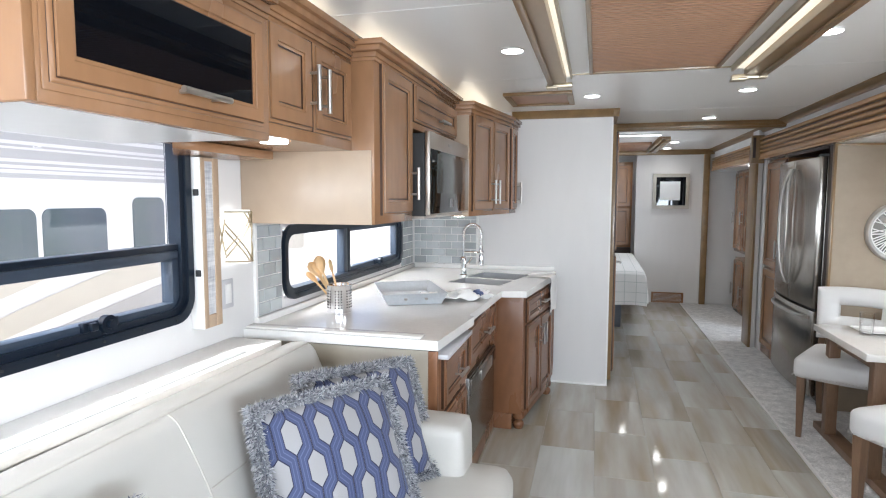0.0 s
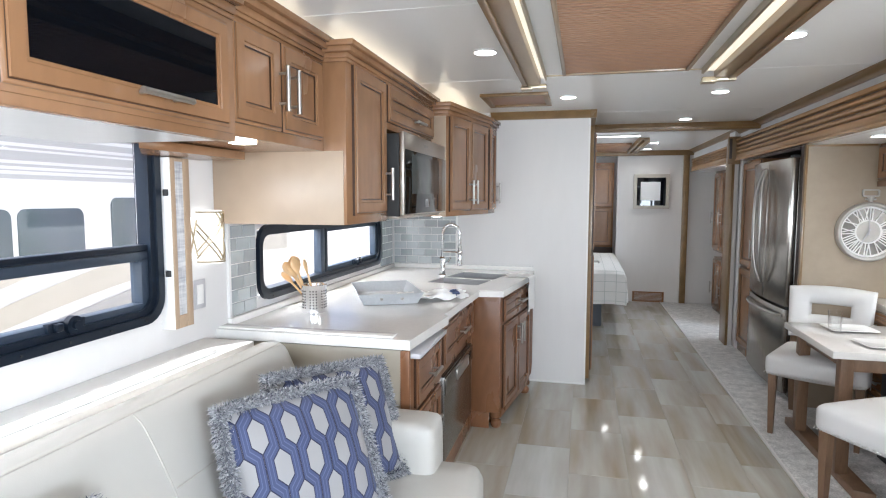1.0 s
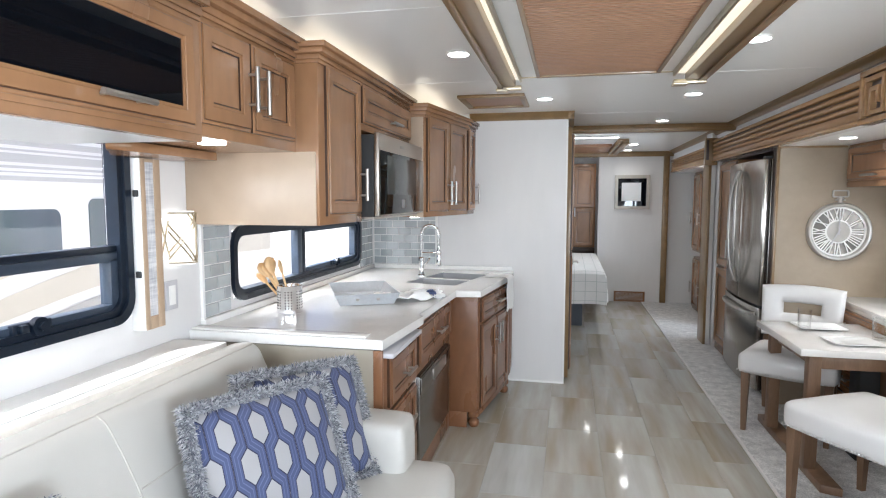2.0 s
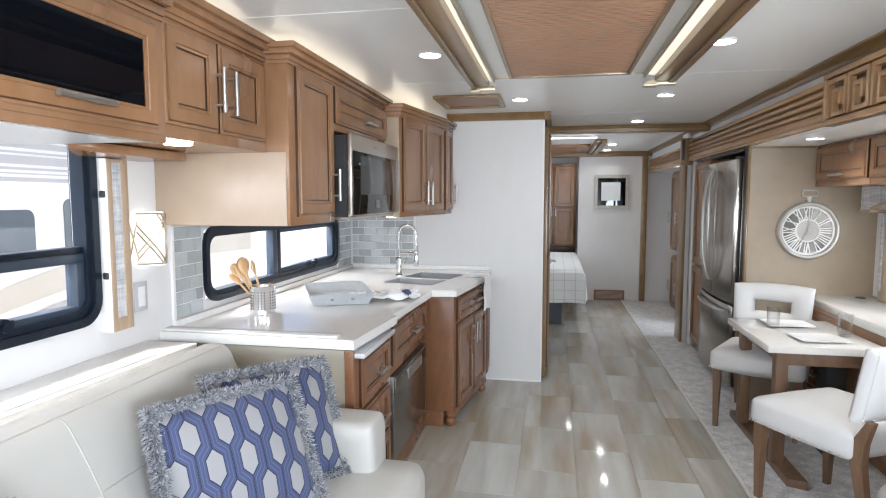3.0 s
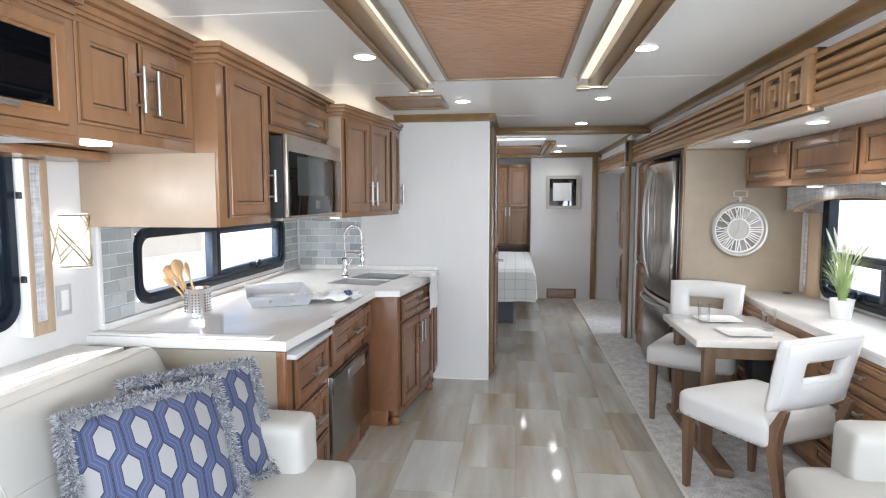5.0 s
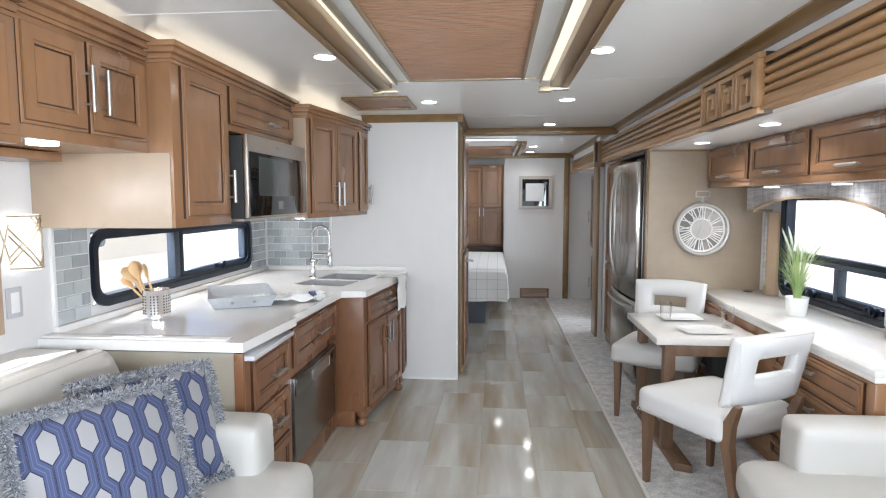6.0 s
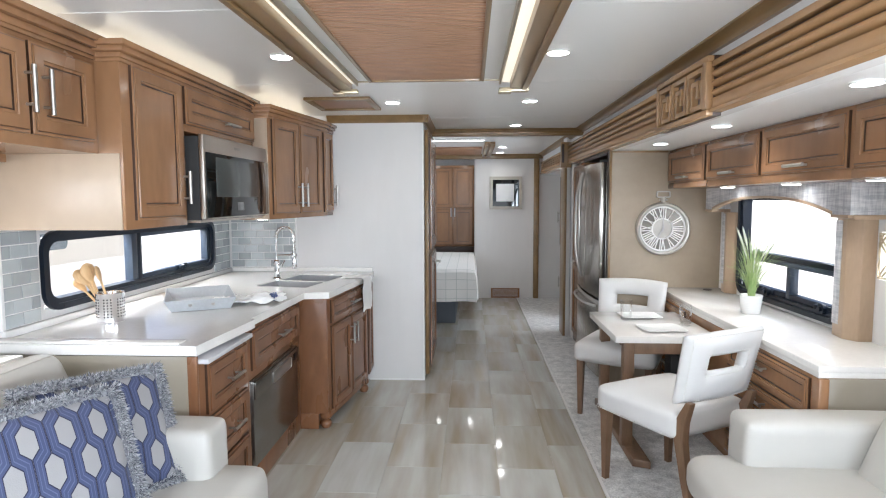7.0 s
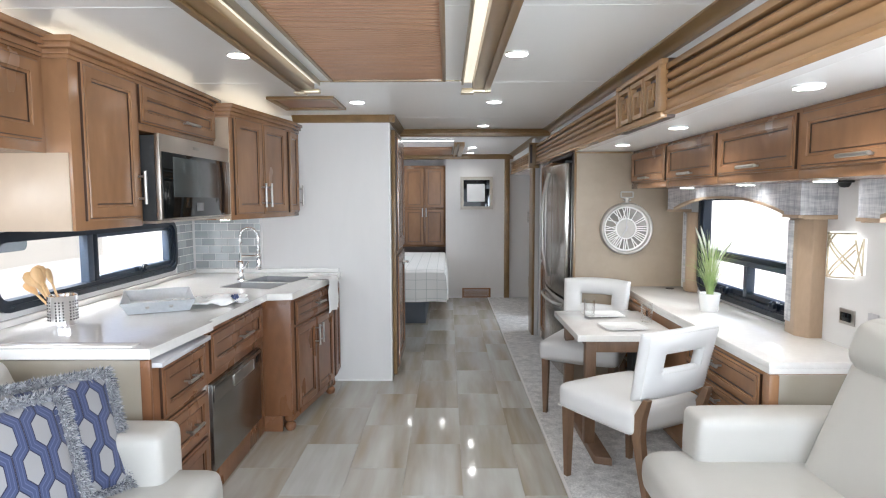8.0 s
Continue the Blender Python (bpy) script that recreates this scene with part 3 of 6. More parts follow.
for i in range(3):
    bm = B()
    x, w, z0, z1 = 0.052 + i * 0.198, 0.160, 0.046, 0.199
    bar(bm, [(x, z0), (x, z1), (x + w, z1), (x + w, z0), (x + 0.05, z0), (x + 0.05, z1 - 0.048), (x + w - 0.048, z1 - 0.048), (x + w - 0.048, z0 + 0.05), (x + 0.09, z0 + 0.05)], 0.0105, -0.010, 0.017)
    part("spiral", bm, WOOD_FASCIA, key)

# ---- ceiling features ----


def ceiling_beam(x0, x1, inner):
    t = thing("ceiling_beam", pose((x0 + x1) / 2, 3.25, TOP), "stained wooden ceiling beam with a glowing light strip inside", "ceiling beam", "beams beside the ceiling panel")
    h = (x1 - x0) / 2
    s = 1 if inner > 0 else -1
    bm = B()
    wide = 0.58 if s > 0 else 0.30
    a, b = sorted((-h * s, h * wide * s))
    box(bm, a, b, -4.6, 0, -0.055, 0.0, 0.004)
    a, b = sorted((-h * s, -h * 0.55 * s))
    box(bm, a, b, -4.6, 0.0, -0.066, -0.055, 0.003)
    part("beam", bm, WOOD_TRIM, t)
    bm = B()
    a, b = sorted((h * (wide + 0.03) * s, h * 0.95 * s))
    box(bm, a, b, -4.6, -0.03, -0.022, -0.002)
    part("light_strip", bm, LED_STRIP, t, "warm glowing light strip")
    bm = B()
    a, b = sorted((h * 0.96 * s, h * 1.12 * s))
    box(bm, a, b, -4.6, 0, -0.03, 0.0, 0.002)
    part("lip", bm, BRONZE, t)
    bm = B()
    box(bm, -h - 0.008, h + 0.008, -0.03, 0.012, -0.072, -0.05, 0.004)
    box(bm, -h - 0.012, -h * 0.2, -0.05, 0.016, -0.08, -0.068, 0.003)
    part("end_cap", bm, BRONZE, t)
    return t


ceiling_beam(-0.178, -0.062, 1)
ceiling_beam(0.728, 0.872, -1)
t = thing("ceiling_panel", pose(0.335, 3.08, TOP), "reeded reddish-brown ceiling panel in a bronze frame", "ceiling panel")
bm = B()
for i in range(92):
    y = -0.025 - i * 0.028
    run_x(bm, [(y, -0.030), (y - 0.006, -0.0385), (y - 0.021, -0.0385), (y - 0.027, -0.030)], -0.285, 0.285)
part("reeding", bm, PANEL, t)
# near-black backing puts the shade between the reeds into colour
bm = B()
box(bm, -0.285, 0.285, -2.6, -0.02, -0.0298, -0.004)
part("backing", bm, WOOD_DARK, t)
bm = B()
for a, b, c, d in ((-0.30, 0.30, -0.022, 0.0), (-0.30, -0.282, -2.6, -0.022), (0.282, 0.30, -2.6, -0.022)):
    box(bm, a, b, c, d, -0.046, 0, 0.003)
part("frame", bm, WOOD_TRIM, t)
bm = B()
box(bm, -0.06, 0.73, 3.262, 3.27, TOP - 0.006, TOP + 0.001)
solid("trim", bm, BRONZE, "thin champagne strip across the ceiling", kind="structure")

t = thing("ceiling_vent", pose(-0.29, 3.97, TOP), "square ceiling vent in a stained wooden frame", "vent")
bm = B()
for a, b, c, d in ((-0.215, 0.215, -0.235, -0.195), (-0.215, 0.215, 0.195, 0.235), (-0.215, -0.178, -0.195, 0.195), (0.178, 0.215, -0.195, 0.195)):
    box(bm, a, b, c, d, -0.020, 0.0, 0.005)
part("frame", bm, WOOD_TRIM, t)
bm = B()
box(bm, -0.178, 0.178, -0.195, 0.195, -0.007, -0.001)
part("screen", bm, PANEL, t)


def downlight(x, y, z, r=0.052, watts=2.0, lit=True, group="recessed ceiling lights"):
    t = thing("ceiling_light", pose(x, y, z), "small round recessed light, lit warm white", "ceiling light", group)
    bm = B()
    lathe(bm, [(r * 0.905, -0.003), (r * 0.93, -0.008), (r * 0.98, -0.006), (r, -0.0005), (r, 0.001)], 28)
    part("rim", bm, WHITE, t)
    bm = B()
    cyl(bm, r * 0.9, -0.0085, -0.0005, 28)
    part("lens", bm, LED, t, "glowing lens")
    if lit:
        lamp("downlight_beam", "SPOT", Matrix.Translation((x, y, z - 0.015)), watts, WARM, cone=150, radius=r * 0.7)
    return t


# the four at y 0.1 and 1.385 are unseen, added to light the cabinets
for x, y in ((-0.295, 0.1), (0.955, 0.1), (-0.295, 1.385), (0.955, 1.385), (-0.295, 2.67), (0.955, 2.67), (0.956, 3.957), (0.041, 3.957), (0.957, 5.23)):
    downlight(x, y, TOP)
for x, y in ((0.952, 7.39), (0.965, 8.25)):
    downlight(x, y, TOP, watts=3)
for y in (1.867, 2.914, 3.831):
    downlight(1.78, y, SLIDE_TOP, 0.047, 4.6)
downlight(1.70, 7.0, SLIDE_TOP, 0.045, 4)

# hall ceiling: strip light, brown panel and a short beam
t = thing("strip_light", pose(0.44, 6.42, TOP), "long white strip light on the hall ceiling", "strip light")
bm = B()
box(bm, -0.33, 0.27, -0.03, 0.03, -0.016, 0, 0.003)
part("housing", bm, WHITE, t)
bm = B()
box(bm, -0.325, 0.265, -0.026, 0.026, -0.02, -0.0162)
part("diffuser", bm, LED_STRIP_COOL, t, "glowing diffuser")
bm = B()
box(bm, 0.0, 0.70, 7.35, 8.3, TOP - 0.03, TOP, 0.004)
solid("ceiling_panel", bm, PANEL, "flat brown wooden panel on the hall ceiling", "ceiling panel")
bm = B()
box(bm, 0.72, 0.75, 6.75, 8.4, TOP - 0.05, TOP, 0.004)
box(bm, 0.78, 0.84, 6.75, 8.4, TOP - 0.05, TOP, 0.004)
box(bm, 0.75, 0.78, 6.75, 8.4, TOP - 0.025, TOP, 0.002)
solid("ceiling_beam", bm, WOOD_TRIM, "short grooved wooden beam on the hall ceiling", "ceiling beam")

# ---- windows ----


def window(name, w, m, width, height, bars, label, latches, mid=0.0):
    """An aluminium coach window with rounded corners: frame, inner sashes, panes and latches. It faces the room along -y of m."""
    t = tagged(new(name), label, kind="structure")
    t.matrix_world = m
    bm = B()
    ring(bm, rounded(width, height, 0.095), [(x + 0.03, z + 0.03) for x, z in rounded(width - 0.06, height - 0.06, 0.075)], -0.022, -0.001)
    ring(bm, [(x + 0.03, z + 0.03) for x, z in rounded(width - 0.06, height - 0.06, 0.075)], [(x + 0.052, z + 0.052) for x, z in rounded(width - 0.104, height - 0.104, 0.06)], -0.010, 0.05)
    part("window_frame", bm, BLACK_METAL, t)
    bm = B()
    loop = [(x + 0.056, z + 0.056) for x, z in rounded(width - 0.112, height - 0.112, 0.055)]
    sheet(bm, loop, 0.040, 0.043)
    p = part("pane", bm, PANE, t)
    p.visible_shadow = False
    for x0, x1, z0, z1, metal in bars:
        bm = B()
        box(bm, x0, x1, 0.004, 0.055, z0, z1, 0.004)
        part("glazing_bar", bm, metal, t)
    for x, z in latches:
        bm = B()
        box(bm, x - 0.06, x + 0.075, -0.008, 0.012, z - 0.016, z + 0.016, 0.004)
        cyl(bm, 0.029, 0, 0.02, 24, Matrix.Translation((x + 0.02, -0.006, z)) @ pose(0, 0, 0, 90))
        cyl(bm, 0.014, 0.02, 0.032, 16, Matrix.Translation((x + 0.02, -0.006, z)) @ pose(0, 0, 0, 90))
        box(bm, x - 0.045, x - 0.02, -0.026, -0.008, z - 0.01, z + 0.014, 0.003)
        part("latch", bm, BLACK_METAL, t)
    # screw heads on the flange
    bm = B()
    for k in range(int(width / 0.16)):
        for z in (0.015, height - 0.015):
            cyl(bm, 0.004, 0, 0.003, 8, Matrix.Translation((0.12 + k * 0.16, -0.022, z)) @ pose(0, 0, 0, 90))
    part("screws", bm, RUBBER, t)
    return t


w, h = W1[1] - W1[0], W1[3] - W1[2]
window("window_1", W1, pose(LEFT, W1[0], W1[2], 0, 0, FACE_PLUS_X), w, h,
       [(0.04, w - 0.04, 0.262, 0.285, BLACK_METAL), (0.05, w - 0.05, 0.228, 0.262, GREY_METAL), (w - 0.085, w - 0.05, 0.05, 0.24, GREY_METAL),
        (1.03, 1.065, 0.04, 0.262, GREY_METAL), (1.0, w - 0.05, 0.05, 0.075, GREY_METAL)],
       "black aluminium window with a sliding lower sash", [(1.40, 0.065)])
w, h = W2[1] - W2[0], W2[3] - W2[2]
window("window_2", W2, pose(LEFT, W2[0], W2[2], 0, 0, FACE_PLUS_X), w, h,
       [(0.79, 0.835, 0.04, h - 0.04, BLACK_METAL), (0.735, 0.79, 0.05, h - 0.05, GREY_METAL), (0.835, w - 0.05, 0.05, 0.078, GREY_METAL), (0.835, w - 0.05, h - 0.075, h - 0.05, GREY_METAL),
        (w - 0.085, w - 0.05, 0.078, h - 0.075, GREY_METAL)],
       "long low black window behind the worktop", [(1.28, 0.066)])
w, h = W3[1] - W3[0], W3[3] - W3[2]
window("window_3", W3, pose(SLIDE, W3[1], W3[2], 0, 0, FACE_MINUS_X), w, h,
       [(0.04, w - 0.04, 0.268, 0.30, BLACK_METAL), (0.05, w - 0.05, 0.24, 0.268, GREY_METAL), (0.60, 0.645, 0.05, 0.24, GREY_METAL), (0.05, 0.60, 0.05, 0.085, BLACK_METAL), (0.645, w - 0.05, 0.05, 0.085, BLACK_METAL)],
       "black aluminium window with two sliding lower panes", [(0.40, 0.065), (0.98, 0.065)])

# ---- cabinets ----


def shaker(parent, x0, x1, z0, z1, name="door", frame=0.055, y=0.0, handle=None, glazed=None, m=None, wood=None):
    """A framed door or drawer front whose face stands 20 mm before y: mitred frame, step, dark glazed groove, flat panel."""
    f, t, g = frame, 0.02, 0.009
    bm = B()
    steps = [(0.0, 0.0), (0.0, -t + 0.009), (0.004, -t + 0.006), (0.009, -t + 0.005), (0.0115, -t + 0.005), (0.0125, -t), (f - 0.002, -t), (f, -t + 0.002), (f, -t + 0.006), (f + g, -t + 0.007), (f + g, -t + 0.0125)]
    if not glazed:
        steps += [(f + g + 0.004, -t + 0.0125), (f + g + 0.005, -t + 0.0105)]
    rows = []
    for d, dy in steps:
        rows.append([bm.verts.new((x, y + dy, z)) for x, z in ((x0 + d, z0 + d), (x1 - d, z0 + d), (x1 - d, z1 - d), (x0 + d, z1 - d))])
    for i, (a, b) in enumerate(zip(rows, rows[1:])):
        for k in range(4):
            fc = bm.faces.new((a[k], a[(k + 1) % 4], b[(k + 1) % 4], b[k]))
            fc.material_index = 1 if i >= 9 or i in (0, 3) else 0
    bm.faces.new(rows[-1])
    bm.faces.new(rows[0][::-1])
    if m is not None:
        bm.transform(m)
    door = part(name, bm, wood or WOOD, parent)
    door.data.materials.append(GLAZE_SHADE)
    m = m or Matrix()
    if glazed:
        bm = B()
        d = f + g + 0.001
        box(bm, x0 + d, x1 - d, y - t + 0.009, y - t + 0.012, z0 + d, z1 - d)
        bm.transform(m)
        part("glass", bm, glazed, door, "black glass pane")
    if handle:
        hx, hz, length, upright = handle
        bm = B()
        rot = pose(0, 0, 0) if upright else pose(0, 0, 0, 0, 90, 0)
        mm = Matrix.Translation((hx, y - t - 0.032, hz)) @ rot
        cyl(bm, 0.0078, -length / 2, length / 2, 12, mm)
        for s in (-1, 1):
            cyl(bm, 0.005, 0.0, 0.034, 10, mm @ Matrix.Translation((0, 0, s * length * 0.33)) @ pose(0, 0, 0, -90, 0, 0))
        bm.transform(m)
        part("handle", bm, NICKEL, door, "brushed nickel bar handle")
    return door


def carcass(parent, w, d, z0, z1):
    """A box with a face frame whose front lies at y = 0."""
    bm = B()
    box(bm, 0, w, 0.018, d, z0, z1)
    box(bm, 0, w, 0.0, 0.018, z0, z1, 0.002)
    return part("body", bm, WOOD, parent)


def crown(parent, pts, z0, z1, out=0.045):
    """A stepped, mitred crown along a line of points at the top of a cabinet, front side to the right of the line's way."""
    bm = B()
    mid, top = z0 + (z1 - z0) * 0.45, z0 + (z1 - z0) * 0.72
    line = [Vector(p) for p in pts]
    ways = [(b - a).normalized() for a, b in zip(line, line[1:])]
    rights = [Vector((d.y, -d.x)) for d in ways]
    for o, a, b in ((0.010, z0, z0 + 0.014), (0.016, z0 + 0.014, mid), (out * 0.72, mid, top), (out, top, z1)):
        face = [line[0] + rights[0] * o]
        for p, n0, n1 in zip(line[1:], rights, rights[1:]):
            m = n0 + n1
            face.append(p + m * (o / (0.5 * m.length_squared)))
        face.append(line[-1] + rights[-1] * o)
        prism(bm, [tuple(v) for v in line + face[::-1]], a, b, 0.002)
    return part("crown", bm, WOOD, parent)


# over the sofa: a glazed cabinet, then a two-door cabinet
t = thing("wall_cabinet", pose(-0.84, 0.775, 1.61, 0, 0, FACE_PLUS_X), "stained wooden wall cabinet with a black glass flap door", "wall cabinet")
bm = B()
box(bm, 0.0, 0.02, -0.004, 0.538, 0.0, 0.40, 0.003)
box(bm, 0.0204, 0.752, -0.004, 0.03, 0.0, 0.40, 0.003)
box(bm, 0.0204, 0.752, 0.0304, 0.538, 0.0504, 0.40)
part("body", bm, WOOD, t)
bm = B()
box(bm, 0.0204, 0.752, 0.0304, 0.538, 0.006, 0.05)
part("underside", bm, UNDERSIDE, t, "pale glossy underside panel")
shaker(t, 0.04, 0.712, 0.036, 0.326, frame=0.046, handle=(0.415, 0.074, 0.17, False), glazed=BLACK)
bm = B()
box(bm, 0.028, 0.738, -0.009, -0.0044, 0.022, 0.338, 0.002)
part("door_surround", bm, WOOD, t)
crown(t, [(0.0, 0.0), (0.752, 0.0)], 0.342, 0.43, 0.06)
t = thing("wall_cabinet", pose(-0.87, 1.53, 1.636, 0, 0, FACE_PLUS_X), "stained wooden wall cabinet with two framed doors", "wall cabinet")
carcass(t, 0.668, 0.508, 0.0, 0.37)
shaker(t, 0.026, 0.306, 0.038, 0.338, handle=(0.285, 0.178, 0.15, True))
shaker(t, 0.318, 0.634, 0.038, 0.338, handle=(0.362, 0.178, 0.15, True))
crown(t, [(0.0, 0.0), (0.668, 0.0)], 0.352, 0.436, 0.055)
bm = B()
cyl(bm, 0.044, -0.008, -0.0005, 28, Matrix.Translation((0.215, 0.08, 0.0)))
part("puck_light", bm, LED, t, "glowing round light under the cabinet")
lamp("puck_beam", "SPOT", Matrix.Translation((-0.95, 1.745, 1.61)), 0.4, WARM, cone=150, radius=0.03)
bm = B()
prism(bm, [(LEFT, 1.79), (-1.17, 1.53), (-1.17, 2.11), (LEFT, 2.11)], 1.600, 1.632, 0.003)
solid("window_cornice", bm, WOOD, "stained wooden cornice over the sofa window", "cornice")

# tall wall unit round the microwave
t = thing("microwave_cabinet", pose(-0.775, 2.20, 1.34, 0, 0, FACE_PLUS_X), "stained wooden wall unit round a built-in microwave", "wall cabinet")
bm = B()
box(bm, 0.0, 0.495, 0.0, 0.603, 0.0, 0.67, 0.002)
part("body", bm, WOOD, t)
bm = B()
box(bm, 0.496, 1.36, 0.0, 0.603, 0.44, 0.67, 0.002)
part("drawer_box", bm, WOOD, t)
bm = B()
box(bm, 0.496, 1.36, 0.30, 0.603, 0.0, 0.439, 0.002)
part("niche_back", bm, WOOD, t)
bm = B()
box(bm, -0.006, 0.0, 0.012, 0.603, 0.0, 0.297, 0.001)
part("end_panel", bm, END_PANEL, t, "glossy pale taupe end panel")
shaker(t, 0.062, 0.455, 0.036, 0.650, handle=(0.432, 0.175, 0.15, True))
shaker(t, 0.492, 1.352, 0.472, 0.650, "drawer_front", handle=(0.97, 0.522, 0.16, False))
crown(t, [(0.0, 0.30), (0.0, 0.0), (1.36, 0.0)], 0.645, 0.718, 0.055)

t = thing("microwave", pose(-0.715, 2.703, 1.36, 0, 0, FACE_PLUS_X), "stainless steel built-in microwave with a black glass door", "microwave")
bm = B()
box(bm, 0.004, 0.876, 0.0, 0.34, 0.0, 0.40, 0.006)
part("body", bm, RUBBER, t)
bm = B()
box(bm, 0.0, 0.88, -0.026, -0.001, 0.004, 0.408, 0.006)
part("door", bm, STEEL, t)
bm = B()
box(bm, 0.016, 0.872, -0.030, -0.0265, 0.012, 0.325, 0.002)
part("door_glass", bm, MICRO_GLASS, t)
bm = B()
box(bm, 0.118, 0.68, -0.0325, -0.0302, 0.112, 0.307, 0.001)
part("viewing_window", bm, mat("microwave_mesh", (0.055, 0.062, 0.06), 0.14, scale=300, fine=0.2), t, "grey mesh viewing window")
bm = B()
box(bm, 0.37, 0.46, -0.0325, -0.0302, 0.04, 0.085, 0.001)
part("display", bm, mat("display_off", (0.16, 0.16, 0.16), 0.2), t)
bm = B()
box(bm, 0.36, 0.44, -0.0275, -0.0262, 0.36, 0.375, 0.0005)
part("badge", bm, NICKEL, t)
bm = B()
box(bm, 0.02, 0.86, 0.01, 0.3, -0.012, 0.0)
part("vent_grille", bm, STEEL, t)
# fill added under the microwave to brighten the worktop; it has no fixture
lamp("worktop_fill_light", "SPOT", Matrix.Translation((-0.95, 3.45, 1.335)), 1.2, (1.0, 0.9, 0.75), cone=150, radius=0.03)

# corner wall cabinet over the sink, its front turned a little into the room
CORNER = ((-0.68, 3.565), (-0.545, 4.335), (-0.53, 4.592))
ANG = math.degrees(math.atan2(CORNER[1][1] - CORNER[0][1], CORNER[1][0] - CORNER[0][0]))
t = thing("corner_wall_cabinet", pose(*CORNER[0], 1.335, 0, 0, ANG), "stained wooden corner cabinet with two doors and a narrow side door", "wall cabinet")
inv = t.matrix_world.inverted()


def local(x, y):
    v = inv @ Vector((x, y, 1.335))
    return (v.x, v.y)


bm = B()
prism(bm, [local(*CORNER[0]), local(*CORNER[1]), local(*CORNER[2]), local(LEFT + 0.002, 4.592), local(LEFT + 0.002, 3.565)], 0.0, 0.66, 0.002)
part("body", bm, WOOD, t)
bm = B()
prism(bm, [local(-0.775, 3.564), local(-0.775, 3.558), local(-0.684, 3.558), local(-0.684, 3.564)], 0.0, 0.645, 0.001)
part("end_panel", bm, END_PANEL, t, "pale taupe end panel")
shaker(t, 0.035, 0.385, 0.03, 0.635, handle=(0.35, 0.155, 0.16, True), frame=0.055)
shaker(t, 0.395, 0.745, 0.03, 0.635, handle=(0.43, 0.155, 0.16, True), frame=0.055)
ex, ey = local(*CORNER[1])
fx, fy = local(*CORNER[2])
side = pose(ex, ey, 0, 0, 0, math.degrees(math.atan2(fy - ey, fx - ex)))
shaker(t, 0.02, 0.235, 0.03, 0.635, "side_door", 0.045, handle=(0.21, 0.155, 0.16, True), m=side)
crown(t, [local(-1.0, 3.565), (0, 0), (ex, ey), (fx, fy)], 0.62, 0.70, 0.045)
# unseen light added under the corner cabinet to brighten the sink
bm = B()
cyl(bm, 0.03, -0.006, -0.0005, 20, Matrix.Translation((0.12, 0.12, 0)))
part("puck_light", bm, LED, t, "glowing round light under the cabinet")
lamp("puck_beam", "SPOT", Matrix.Translation((-0.82, 3.9, 1.31)), 1.3, WARM, cone=150, radius=0.03)
# glow strips on top of the wall cabinets
for y0, y1, x, z in ((0.80, 2.19, -0.97, 2.012), (2.21, 3.55, -0.90, 2.012), (3.58, 4.58, -0.78, 1.997)):
    bm = B()
    box(bm, x, x + 0.03, y0, y1, z, z + 0.01)
    solid("cove_light", bm, COVE, "warm glowing strip on top of the cabinets", "strip light", group="cove lights")
    lamp("cove_glow", "AREA", Matrix.Translation((x + 0.015, (y0 + y1) / 2, z + 0.014)) @ pose(0, 0, 0, 180), 0.17 * (y1 - y0), COVE_WARM, size=0.03, size_y=y1 - y0)

# base units
t = thing("drawer_unit", pose(-0.515, 2.205, 0, 0, 0, FACE_PLUS_X), "stained wooden base unit with drawers under a pull-out board", "base cabinet")
bm = B()
box(bm, 0.0, 0.508, 0.0, 0.86, 0.10, 0.80, 0.002)
box(bm, 0.0, 0.508, 0.03, 0.86, 0.0, 0.10)
part("body", bm, WOOD_SHADED, t)
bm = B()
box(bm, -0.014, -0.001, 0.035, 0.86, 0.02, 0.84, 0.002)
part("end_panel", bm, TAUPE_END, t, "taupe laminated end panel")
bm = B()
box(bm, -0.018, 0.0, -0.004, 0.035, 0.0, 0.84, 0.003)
part("corner_stile", bm, WOOD_SHADED, t)
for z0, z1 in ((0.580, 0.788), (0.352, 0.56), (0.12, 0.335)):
    shaker(t, 0.058, 0.475, z0, z1, "drawer_front", 0.048, handle=(0.28, (z0 + z1) / 2 - 0.005, 0.13, False), wood=WOOD_SHADED)
bm = B()
box(bm, 0.0, 0.47, -0.045, 0.4, 0.806, 0.826, 0.003)
part("pull_out_board", bm, GREY_PLASTIC, t, "pale grey pull-out board")

t = thing("dishwasher_cabinet", pose(-0.515, 2.716, 0, 0, 0, FACE_PLUS_X), "stained wooden base unit with a drawer over a dishwasher", "base cabinet")
bm = B()
box(bm, 0.0, 0.85, 0.0, 0.86, 0.572, 0.843, 0.002)
box(bm, 0.0, 0.016, 0.0, 0.86, 0.0, 0.572, 0.002)
box(bm, 0.742, 0.85, 0.0, 0.86, 0.0, 0.572, 0.002)
box(bm, 0.016, 0.742, 0.0, 0.86, 0.0, 0.128, 0.002)
box(bm, 0.016, 0.742, 0.40, 0.86, 0.128, 0.572)
part("body", bm, WOOD_SHADED, t)
shaker(t, 0.035, 0.815, 0.616, 0.815, "drawer_front", 0.055, handle=(0.46, 0.715, 0.16, False), wood=WOOD_SHADED)
t = thing("dishwasher", pose(-0.515, 2.734, 0.13, 0, 0, FACE_PLUS_X), "dark stainless steel dishwasher with a pocket handle", "dishwasher")
bm = B()
box(bm, 0.002, 0.722, -0.018, 0.38, 0.0, 0.438, 0.004)
part("body", bm, STEEL_DARK, t)
bm = B()
